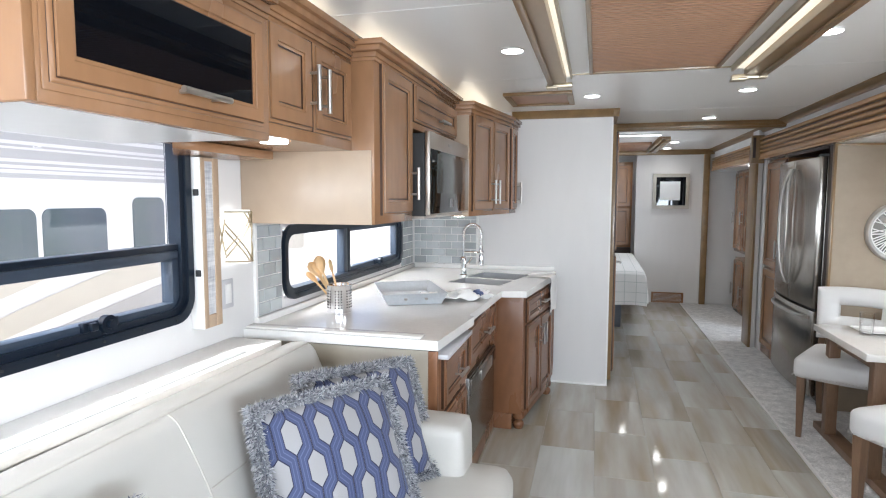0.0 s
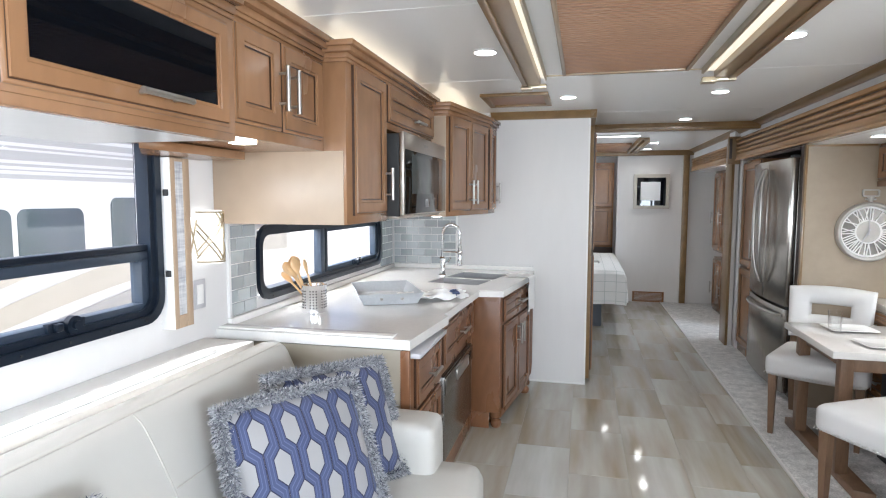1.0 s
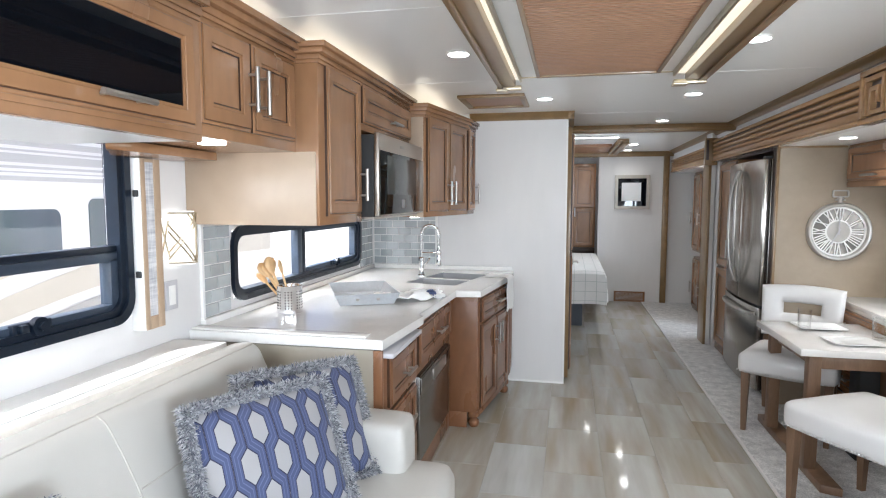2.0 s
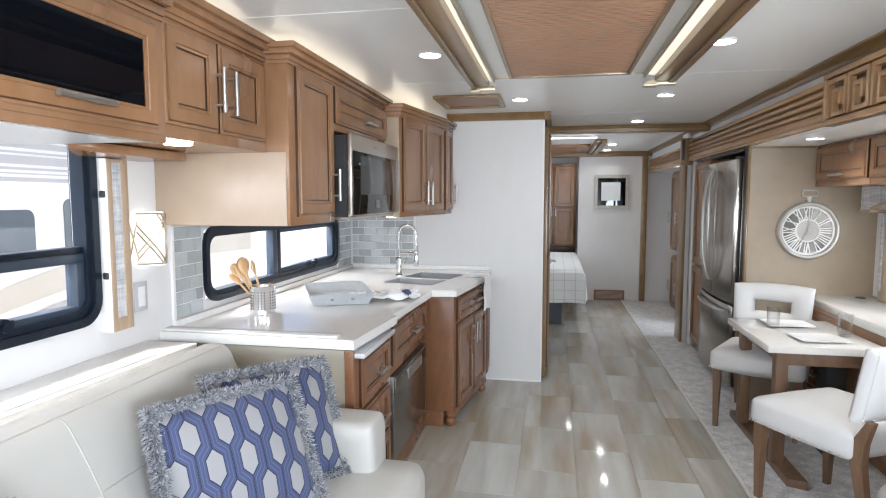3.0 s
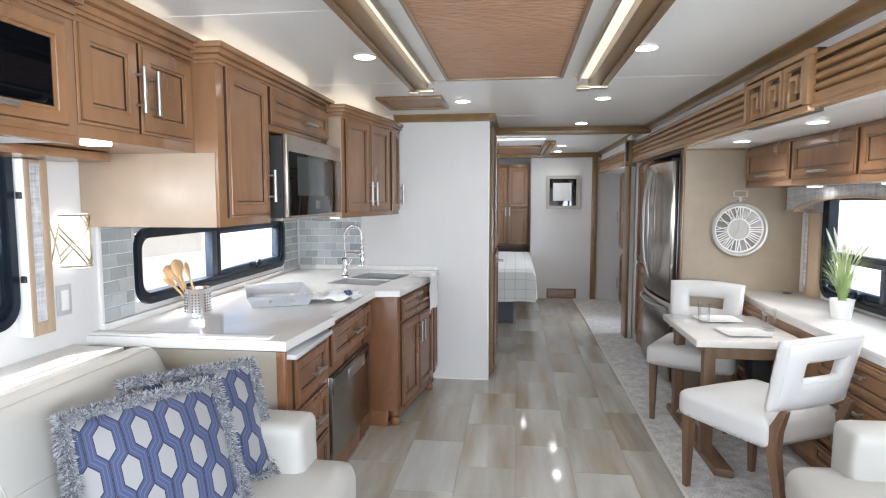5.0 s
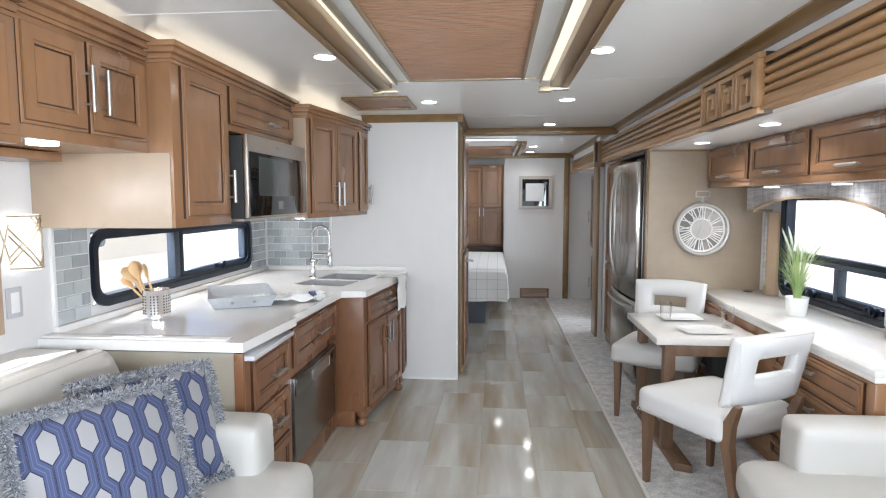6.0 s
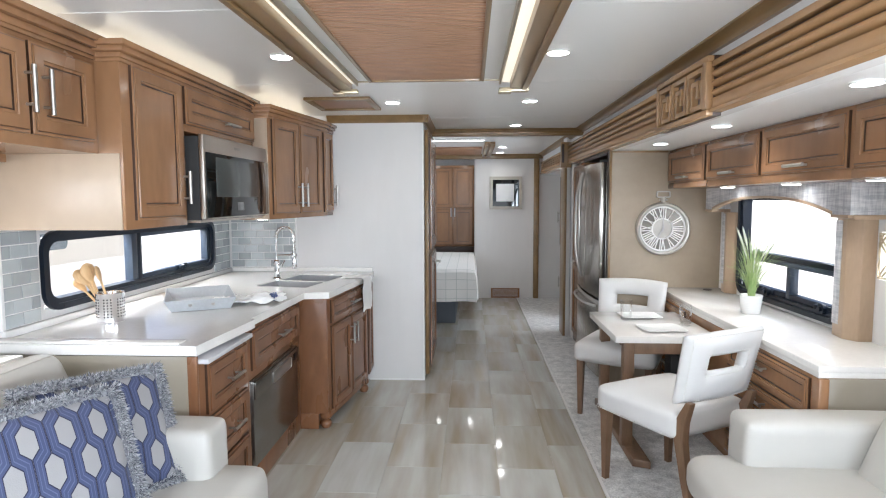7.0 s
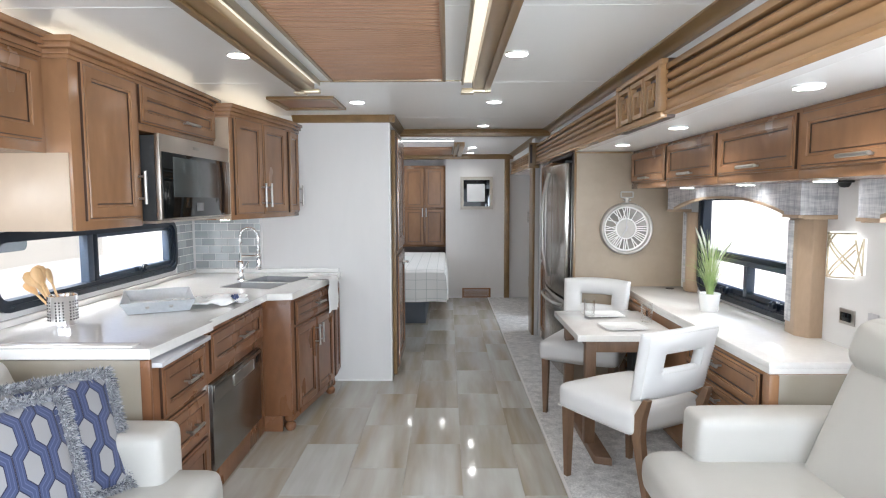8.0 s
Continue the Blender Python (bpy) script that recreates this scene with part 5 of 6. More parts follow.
bm = cloth(B(), 0.42, 0.20, 0.010, 8.0, Matrix(), 36, 12, lambda p: over_edge(p + Vector((0.10, 0, 0))))
part("towel", bm, CLOTH, t)

t = thing("kitchen_tap", pose(-0.845, 4.15, WT), "tall chrome spring kitchen tap", "tap")
bm = B()
lathe(bm, [(0.0, 0.0), (0.03, 0.0), (0.03, 0.006), (0.022, 0.012), (0.02, 0.10), (0.024, 0.105), (0.024, 0.13), (0.016, 0.14), (0.0, 0.14)], 24)
part("base", bm, CHROME, t)
arc = [(0.0, 0, 0.14), (0.0, 0, 0.24), (0.0, 0, 0.30)] + [(0.065 - 0.065 * math.cos(radians(a)), 0, 0.30 + 0.075 * math.sin(radians(a))) for a in range(15, 181, 15)] + [(0.13, 0, 0.27), (0.13, 0, 0.22)]
bm = B()
tube(bm, arc, 0.008, 10)
part("hose", bm, CHROME, t)
bm = B()
pts = [Vector(p) for p in arc[1:]]
coil = []
total = 260
for i in range(total):
    f = i / (total - 1) * (len(pts) - 1)
    k = min(int(f), len(pts) - 2)
    p = pts[k].lerp(pts[k + 1], f - k)
    d = (pts[k + 1] - pts[k]).normalized()
    s = Vector((0, 1, 0))
    u = d.cross(s)
    a = i / total * 2 * math.pi * 26
    coil.append(p + (s * math.cos(a) + u * math.sin(a)) * 0.0125)
tube(bm, coil, 0.002, 5)
part("spring", bm, CHROME, t, "chrome coil spring")
bm = B()
lathe(bm, [(0.0, 0.075), (0.019, 0.075), (0.021, 0.09), (0.016, 0.13), (0.013, 0.20), (0.016, 0.22), (0.0, 0.22)], 20, Matrix.Translation((0.13, 0, 0)))
part("spray_head", bm, CHROME, t)
bm = B()
tube(bm, [(0, 0, 0.17), (0.06, 0, 0.172), (0.12, 0, 0.172)], 0.006, 8)
lathe(bm, [(0.019, 0.16), (0.022, 0.165), (0.022, 0.18), (0.019, 0.185)], 18, Matrix.Translation((0.13, 0, 0)))
part("holder_arm", bm, CHROME, t)
bm = B()
tube(bm, [(0.02, -0.012, 0.085), (0.045, -0.03, 0.10), (0.07, -0.045, 0.135)], 0.006, 8)
part("lever", bm, CHROME, t)

# ---- dining area ----
bm = B()
box(bm, 1.605, SLIDE, CLOCK_WALL, CLOCK_WALL + 0.03, 0.010, SLIDE_TOP)
solid("wall_clock_panel", bm, TAUPE, "taupe faux-leather wall panel beside the fridge", kind="structure")
bm = B()
box(bm, 1.597, 1.613, CLOCK_WALL - 0.006, CLOCK_WALL + 0.03, 0.010, SLIDE_TOP, 0.003)
box(bm, 1.613, 2.02, CLOCK_WALL - 0.006, CLOCK_WALL - 0.0005, 1.795, SLIDE_TOP, 0.002)
solid("trim", bm, WOOD_TRIM, "thin wooden edging of the taupe panel", kind="structure")

t = thing("sideboard", pose(1.955, 4.41, 0.01, 0, 0, FACE_MINUS_X), "stained wooden sideboard with drawers under the window", "sideboard")
bm = B()
box(bm, 0.06, 2.09, 0.0, 0.46, 0.08, 0.732, 0.002)
box(bm, 0.06, 2.09, 0.04, 0.46, 0.0, 0.08)
part("body", bm, WOOD, t)
bm = B()
box(bm, 2.09, 2.10, 0.03, 0.46, 0.0, 0.732, 0.002)
part("end_panel", bm, TAUPE_END, t, "taupe laminated end panel")
bm = B()
box(bm, 2.055, 2.104, -0.012, 0.029, 0.0, 0.732, 0.004)
part("corner_stile", bm, WOOD, t)
for x0, x1 in ((1.28, 2.03), (0.10, 0.62)):
    for z0, z1 in ((0.56, 0.715), (0.39, 0.545), (0.22, 0.375), (0.09, 0.205)):
        shaker(t, x0, x1, z0, z1, "drawer_front", 0.032, handle=((x0 + x1) / 2, (z0 + z1) / 2 + 0.02, 0.14, False))
t = thing("window_worktop", pose(1.945, 2.318, 0.742), "cream quartz top along the window wall", "worktop")
off = Matrix.Translation((-1.945, -2.318, -0.742))
part("slab", prism(B(), [(1.945, 2.318), (SLIDE - 0.002, 2.318), (SLIDE - 0.002, 4.415), (1.99, 4.415), (1.945, 3.6)], 0.766, 0.792, 0.003, off), QUARTZ, t)
part("edge_strip", prism(B(), [(1.949, 2.322), (SLIDE - 0.003, 2.322), (SLIDE - 0.003, 2.35), (1.975, 2.35), (1.975, 3.6), (2.015, 4.41), (1.994, 4.41), (1.949, 3.6)], 0.742, 0.7655, 0.002, off), QUARTZ, t)
bm = B()
lathe(bm, [(0.0, 0.0), (0.03, 0.0), (0.03, 0.004), (0.022, 0.006), (0.0, 0.006)], 20, Matrix.Translation((2.29, 4.30, 0.792)))
solid("cable_grommet", bm, RUBBER, "round black cable grommet in the quartz top", "grommet")

t = thing("dining_table", pose(1.66, 3.58, 0.01), "white-topped dining table on a wooden trestle", "dining table")
bm = B()
prism(bm, [(-0.295, -0.385), (0.27, -0.385), (0.27, 0.335), (-0.295, 0.335)], 0.652, 0.69, 0.004)
part("tabletop", bm, QUARTZ, t, "white quartz tabletop")
bm = B()
for a, b, c, d in ((-0.20, 0.25, -0.32, -0.295), (-0.20, 0.25, 0.29, 0.315), (-0.20, -0.175, -0.295, 0.29), (0.225, 0.25, -0.295, 0.29)):
    box(bm, a, b, c, d, 0.575, 0.651, 0.003)
part("apron", bm, WOOD_LEG, t)
for y in (-0.30, 0.27):
    bm = B()
    box(bm, -0.235, -0.175, y - 0.03, y + 0.03, 0.045, 0.65, 0.004)
    part("leg", bm, WOOD_LEG, t)
bm = B()
prism(bm, [(-0.22, -0.50), (-0.13, -0.53), (-0.13, 0.48), (-0.22, 0.48)], 0.002, 0.045, 0.005)
part("foot_beam", bm, WOOD_LEG, t)
bm = B()
box(bm, 0.12, 0.22, -0.06, 0.06, 0.0, 0.58, 0.004)
part("inner_post", bm, RUBBER, t, "black metal post")

for x, y, a in ((1.67, 3.38, 6), (1.65, 3.75, 2)):
    t = thing("dinner_plate", pose(x, y, 0.70, 0, 0, a), "square white porcelain plate on the table", "plate", "plates on the table")
    bm = B()
    loops = []
    for s, z in ((0.07, 0.0), (0.075, 0.0), (0.125, 0.011), (0.122, 0.014), (0.075, 0.005), (0.0, 0.005)):
        loops.append([bm.verts.new((px * s / 0.5, py * s * 0.8 / 0.5, z)) for px, py in [(q[0] - 0.5, q[1] - 0.5) for q in rounded(1, 1, 0.12, 3)]])
    for p, q in zip(loops, loops[1:]):
        for k in range(len(p)):
            bm.faces.new((p[k], p[(k + 1) % len(p)], q[(k + 1) % len(p)], q[k]))
    bm.faces.new(loops[0][::-1])
    bmesh.ops.remove_doubles(bm, verts=bm.verts, dist=1e-5)
    part("plate", bm, CERAMIC, t)
for x, y in ((1.539, 3.653), (1.847, 3.493)):
    t = thing("drinking_glass", pose(x, y, 0.70), "clear straight drinking glass on the table", "glass", "glasses on the table")
    bm = B()
    lathe(bm, [(0.0, 0.0), (0.030, 0.0), (0.032, 0.004), (0.036, 0.125), (0.0345, 0.126), (0.0305, 0.014), (0.0, 0.012)], 28)
    part("tumbler", bm, GLASS, t)


def dining_chair(m, label):
    """Front towards -y of m: upholstered seat and a curved back with a hand hole, tapered wooden legs, nail trim."""
    t = thing("dining_chair", m, label, "chair", "chairs round the table")
    bm = B()
    soft(bm, (0.48, 0.48, 0.125), 0.035, Matrix.Translation((0, 0, 0.415)), (0.008, 0.008, 0.03), n=12, warp=lambda v: Vector((v.x * (1 - 0.06 * (v.y / 0.24)), v.y, v.z)))
    part("seat", bm, LEATHER_CHAIR, t)
    # back: a padded plate with a rectangular hole, bent round the sitter
    us = [-0.215, -0.205, -0.19, -0.15, -0.118, -0.108, -0.10, -0.05, 0.0, 0.05, 0.10, 0.108, 0.118, 0.15, 0.19, 0.205, 0.215]
    vs = [0.0, 0.01, 0.025, 0.09, 0.122, 0.13, 0.137, 0.17, 0.203, 0.21, 0.218, 0.25, 0.285, 0.30, 0.31]

    def at(u, v, s):
        edge = min(0.215 - abs(u), v, 0.31 - v)
        du, dv = max(0, abs(u) - 0.10), max(0.137 - v, v - 0.203, 0)
        edge = min(edge, max(du, dv)) if (du or dv) else 0
        th = 0.028 * min(1.0, (max(edge, 0) / 0.03)) ** 0.5 + 0.006
        taper = 1 + 0.07 * (v / 0.31)
        y = 0.255 + 0.22 * v - 0.75 * u * u
        return Vector((u * taper, y + s * th, 0.515 + v + 0.012 * (1 - (u / 0.215) ** 2) * (v / 0.31)))

    bm = B()
    g = {(i, j, s): bm.verts.new(at(u, v, s)) for i, u in enumerate(us) for j, v in enumerate(vs) for s in (-1, 1)}
    solid_cell = {}
    for i in range(len(us) - 1):
        for j in range(len(vs) - 1):
            uc, vc = (us[i] + us[i + 1]) / 2, (vs[j] + vs[j + 1]) / 2
            solid_cell[i, j] = not (abs(uc) < 0.10 and 0.137 < vc < 0.203)
    for (i, j), on in solid_cell.items():
        if not on:
            continue
        bm.faces.new((g[i, j, -1], g[i + 1, j, -1], g[i + 1, j + 1, -1], g[i, j + 1, -1]))
        bm.faces.new((g[i, j + 1, 1], g[i + 1, j + 1, 1], g[i + 1, j, 1], g[i, j, 1]))
        for di, dj, (a, b) in ((-1, 0, ((i, j + 1), (i, j))), (1, 0, ((i + 1, j), (i + 1, j + 1))), (0, -1, ((i, j), (i + 1, j))), (0, 1, ((i + 1, j + 1), (i, j + 1)))):
            if not solid_cell.get((i + di, j + dj), False):
                bm.faces.new((g[b[0], b[1], -1], g[a[0], a[1], -1], g[a[0], a[1], 1], g[b[0], b[1], 1]))
    bmesh.ops.delete(bm, geom=[v for v in bm.verts if not v.link_faces], context="VERTS")
    bmesh.ops.recalc_face_normals(bm, faces=bm.faces)
    part("backrest", bm, LEATHER_CHAIR, t)
    # nail heads on the back's outer face and along the seat
    bm = B()

    def nail(p):
        bmesh.ops.create_uvsphere(bm, u_segments=6, v_segments=4, radius=0.0038, matrix=Matrix.Translation(p))

    for k in range(23):
        v = 0.012 + 0.286 * k / 22
        for u in (-0.198, 0.198):
            nail(at(u, v, 1) + Vector((0, 0.001, 0)))
    for k in range(29):
        nail(at(-0.198 + 0.396 * k / 28, 0.014, 1) + Vector((0, 0.001, 0)))
        nail(at(-0.198 + 0.396 * k / 28, 0.297, 1) + Vector((0, 0.001, 0)))
    for k in range(17):
        for v in (0.122, 0.218):
            nail(at(-0.116 + 0.232 * k / 16, v, 1))
    for k in range(1, 7):
        for u in (-0.117, 0.117):
            nail(at(u, 0.122 + 0.096 * k / 7, 1))
    for k in range(32):
        for s in (-1, 1):
            y = -0.225 + 0.45 * k / 31
            nail(Vector((s * 0.242 * (1 - 0.06 * (y / 0.24)), y, 0.368)))
        nail(Vector((-0.235 + 0.47 * k / 31, -0.241, 0.368)))
    tagged(part("nail_heads", bm, NAIL, t, "small nickel nail heads"), kind="stuff")
    for x in (-0.205, 0.205):
        bm = B()
        prism(bm, [(-0.013, -0.013), (0.013, -0.013), (0.013, 0.013), (-0.013, 0.013)], 0.0, 0.36)
        for v in bm.verts:
            k = 1 + 0.7 * v.co.z / 0.36
            v.co.x, v.co.y = v.co.x * k, v.co.y * k
        bm.transform(Matrix.Translation((x * 1.03, -0.20, 0)))
        part("leg", bm, WOOD_LEG, t)
        # raked rear leg that runs up behind the seat to the back
        bm = B()
        line = [(0.0, 0.325, 0.0), (0.0, 0.275, 0.20), (0.0, 0.245, 0.36), (0.0, 0.250, 0.44), (0.0, 0.290, 0.535)]
        rows = []
        for i, (px, py, pz) in enumerate(line):
            wdt, dep = (0.016, 0.017, 0.019, 0.019, 0.015)[i], (0.015, 0.02, 0.026, 0.026, 0.014)[i]
            rows.append([bm.verts.new((x * 0.93 + a * wdt, py + b * dep, pz)) for a, b in ((-1, -1), (1, -1), (1, 1), (-1, 1))])
        for a, b in zip(rows, rows[1:]):
            for k in range(4):
                bm.faces.new((a[k], a[(k + 1) % 4], b[(k + 1) % 4], b[k]))
        bm.faces.new(rows[0][::-1])
        bm.faces.new(rows[-1])
        bmesh.ops.bevel(bm, geom=list(bm.edges), offset=0.0025, segments=1, affect="EDGES")
        part("rear_leg", bm, WOOD_LEG, t)
    return t


near = dining_chair(pose(1.56, 2.875, 0.01, 0, 0, 180 + 28) @ Matrix.Scale(1.04, 4), "white leather dining chair with hand hole, turned from the table")
far = copy_thing(near, pose(1.595, 3.96, 0.01, 0, 0, -27))

# recliner by the sideboard
t = thing("recliner", pose(1.85, 1.75, 0.01), "white leather recliner facing across the aisle", "armchair")
for name, size, r, at, puff in (
        ("base", (0.70, 0.98, 0.26), 0.06, pose(-0.06, 0.02, 0.17), (0.01, 0.01, 0)),
        ("seat_cushion", (0.76, 0.94, 0.17), 0.065, pose(-0.07, 0.03, 0.378), (0.015, 0.01, 0.02)),
        ("arm", (0.68, 0.17, 0.29), 0.03, pose(0.062, 0.42, 0.49), (0.01, 0.008, 0.008)),
        ("arm", (0.68, 0.17, 0.29), 0.03, pose(0.062, -0.42, 0.49), (0.01, 0.008, 0.008)),
        ("backrest", (0.16, 0.70, 0.60), 0.07, pose(0.235, -0.01, 0.63, 0, 22, 0), (0.02, 0.01, 0.0)),
        ("head_cushion", (0.17, 0.68, 0.20), 0.07, pose(0.31, -0.01, 0.92, 0, 18, 0), (0.02, 0.01, 0.01))):
    bm = B()
    soft(bm, size, r, at, puff, n=12)
    part(name, bm, LEATHER, t)

# plant on the sideboard
t = thing("potted_grass", pose(2.19, 3.42, 0.792), "tufted green grass plant in a white pot", "plant")
bm = B()
lathe(bm, [(0.0, 0.0), (0.047, 0.0), (0.05, 0.004), (0.06, 0.098), (0.062, 0.108), (0.057, 0.108), (0.054, 0.09), (0.0, 0.088)], 36)
part("pot", bm, CERAMIC, t, "white tapered pot")
rnd = random.Random(11)


def blade(bm, h, lean, a, w, droop):
    pts = []
    for i in range(7):
        f = i / 6
        r = lean * f ** 1.8 + droop * f ** 4
        pts.append(Vector((math.cos(a) * (0.02 * rnd.random() + r), math.sin(a) * (0.02 + r), 0.085 + h * f - droop * 0.7 * f ** 4)))
    side = Vector((-math.sin(a), math.cos(a), 0)) * w
    prev = None
    for i, p in enumerate(pts):
        k = 1 - (i / 6) ** 2 * 0.95
        row = (bm.verts.new(p - side * k), bm.verts.new(p + Vector((0, 0, 0.002)) * k), bm.verts.new(p + side * k))
        if prev:
            bm.faces.new((prev[0], prev[1], row[1], row[0]))
            bm.faces.new((prev[1], prev[2], row[2], row[1]))
        prev = row


bm = B()
for k in range(150):
    blade(bm, rnd.uniform(0.16, 0.40), rnd.uniform(0.01, 0.15), rnd.uniform(0, 6.28), rnd.uniform(0.002, 0.0036), rnd.choice((0, 0, 0.01, 0.03, 0.09)))
tagged(part("grass_blades", bm, PLANT, t), kind="stuff")
bm = B()
for k in range(7):
    a, lean, h = rnd.uniform(0, 6.28), rnd.uniform(0.03, 0.14), rnd.uniform(0.32, 0.42)
    line = [Vector((math.cos(a) * lean * f * f, math.sin(a) * lean * f * f, 0.085 + h * f)) for f in (0, 0.3, 0.6, 0.75)]
    tube(bm, line, 0.0012, 5)
    tip = [Vector((math.cos(a) * lean * f * f, math.sin(a) * lean * f * f, 0.085 + h * (f if f < 1 else 2 * 1 - f * 0.99))) for f in (0.72, 0.78, 0.86, 0.95, 1.0)]
    tube(bm, tip, [0.001, 0.005, 0.0065, 0.005, 0.001], 7)
tagged(part("plumes", bm, PLANT_PALE, t, "pale feathery plumes"), kind="stuff")

# wall cupboards over the window
CAB_Y = (4.412, 3.712, 3.012, 2.312, 1.612)
for y1, y0 in zip(CAB_Y, CAB_Y[1:]):
    t = thing("wall_cupboard", pose(2.03, y1, 1.53, 0, 0, FACE_MINUS_X), "shallow stained wooden wall cupboard with a lift-up door", "wall cabinet", "cupboards over the window")
    w = y1 - y0 - 0.001
    bm = B()
    box(bm, 0, w, 0.0, 0.385, 0.0, 0.279, 0.002)
    box(bm, 0, w, -0.006, 0.0, 0.0, 0.036, 0.003)
    part("body", bm, WOOD, t)
    shaker(t, 0.02, w - 0.02, 0.042, 0.262, frame=0.045, handle=(w / 2 + 0.02, 0.07, 0.16, False))
for x, y in ((2.16, 3.72), (2.16, 2.99), (2.16, 2.36)):
    t = downlight(x, y, 1.53, 0.045, 0.4, group="lights under the cupboards")

# valances, window posts
def valance(y0, y1, label):
    t = thing("window_valance", pose(SLIDE, y1, 1.33, 0, 0, FACE_MINUS_X), label, "valance", "window valances")
    w = y1 - y0

    def low(u):
        e = min(u, w - u)
        if e < 0.13:
            return 0.03
        s = (u - w / 2) / (w / 2 - 0.13)
        return 0.045 + 0.075 * max(0.0, 1 - abs(s) ** 2.4)

    bm = B()
    us = sorted({0, w, 0.129, 0.131, w - 0.129, w - 0.131, *[0.13 + (w - 0.26) * i / 24 for i in range(25)]})
    for lo_off, hi, y_f, y_b, mt, nm in ((0.02, None, -0.17, -0.155, TWEED, "fabric_front"), (0.006, 0.02, -0.178, -0.14, WOOD_PALE, "arched_lip")):
        bm = B()
        rows = []
        for u in us:
            a = low(u) + lo_off
            b = 0.198 if hi is None else low(u) + hi
            rows.append([bm.verts.new((u, y, z)) for y, z in ((y_f, a), (y_f, b), (y_b, b), (y_b, a))])
        for p, q in zip(rows, rows[1:]):
            for k in range(4):
                bm.faces.new((p[k], q[k], q[(k + 1) % 4], p[(k + 1) % 4]))
        bm.faces.new(rows[0])
        bm.faces.new(rows[-1][::-1])
        bmesh.ops.recalc_face_normals(bm, faces=bm.faces)
        part(nm, bm, mt, t)
    for u in (0.0, w - 0.012):
        bm = B()
        box(bm, u, u + 0.012, -0.155, 0.0, 0.05, 0.198, 0.002)
        part("fabric_end", bm, TWEED, t)
        bm = B()
        box(bm, u - 0.004, u + 0.016, -0.155, 0.0, 0.03, 0.05, 0.002)
        part("end_lip", bm, WOOD_PALE, t)
    return t


valance(2.665, 4.28, "grey tweed box valance with an arched lower edge")
valance(0.75, 2.29, "grey tweed box valance over the recliner window")


def window_post(y0, y1, z0, z1, d, label):
    t = thing("window_post", pose(SLIDE, y1, z0, 0, 0, FACE_MINUS_X), label, "window trim", "posts beside the window")
    w = y1 - y0
    bm = B()
    prism(bm, [(0, 0), (0, -d), (w * 0.62, -d - 0.015), (w, -d + 0.02), (w, 0)], 0.0, z1 - z0, 0.003)
    part("post", bm, WOOD_PALE, t)
    bm = B()
    box(bm, w * 0.06, w * 0.36, -d - 0.011, -d + 0.002, 0.06, z1 - z0 - 0.01, 0.002)
    part("fabric_insert", bm, TWEED, t, "grey tweed insert")
    return t


window_post(2.73, 2.895, 0.792, 1.36, 0.085, "pale wooden window post with a tweed strip")
window_post(4.12, 4.26, 0.792, 1.36, 0.05, "pale wooden window post with a tweed strip")
window_post(2.06, 2.22, 0.792, 1.36, 0.085, "pale wooden window post with a tweed strip")
sconce(pose(SLIDE, 2.56, 1.10, 0, 0, FACE_MINUS_X), 0.105, 0.215)
t = thing("wall_socket", pose(SLIDE, 2.56, 0.895, 0, 0, FACE_MINUS_X), "nickel-framed black double wall socket", "socket")
bm = B()
box(bm, -0.05, 0.05, -0.008, 0, 0, 0.07, 0.003)
part("frame", bm, NICKEL, t)
bm = B()
box(bm, -0.032, 0.034, -0.016, -0.0085, 0.015, 0.055, 0.003)
part("insert", bm, BLACK, t)
plate(pose(SLIDE, 2.40, 0.90, 0, 0, FACE_MINUS_X), 0.06, 0.075, GREY_PLASTIC, "pale lilac-grey blank wall plate")
t = thing("ceiling_sensor", pose(2.30, 2.45, 1.53), "small black dome sensor under the cupboards", "sensor")
bm = B()
lathe(bm, [(0.0, -0.03), (0.015, -0.028), (0.022, -0.018), (0.024, -0.01), (0.035, -0.008), (0.035, 0.0)], 20)
part("dome", bm, RUBBER, t)

# clock
t = thing("wall_clock", pose(1.988, CLOCK_WALL, 1.233), "large round white wall clock like a pocket watch", "clock")
R = 0.195
flat = pose(0, 0, 0, 90)
bm = B()
lathe(bm, [(R * 0.86, 0.012), (R * 0.86, 0.03), (R * 0.90, 0.042), (R * 0.96, 0.045), (R, 0.035), (R * 1.01, 0.02), (R, 0.004), (R * 0.97, 0.0)], 64, flat)
part("rim", bm, CLOCK_RIM, t)
bm = B()
cyl(bm, R * 0.88, 0.002, 0.012, 56, flat)
part("dial", bm, CLOCK_FACE, t, "grey mirror-like dial")
for r0, r1, top in ((0.36, 0.41, 0.019), (0.80, 0.87, 0.02)):
    bm = B()
    lathe(bm, [(R * r0, 0.013), (R * r0, top), (R * r1, top), (R * r1, 0.013)], 56, flat)
    part("dial_ring", bm, WHITE, t)
bm = B()
cyl(bm, R * 0.355, 0.0125, 0.015, 40, flat)
part("dial_centre", bm, CLOCK_RIM, t)
NUMERALS = ("XII", "I", "II", "III", "IIII", "V", "VI", "VII", "VIII", "IX", "X", "XI")
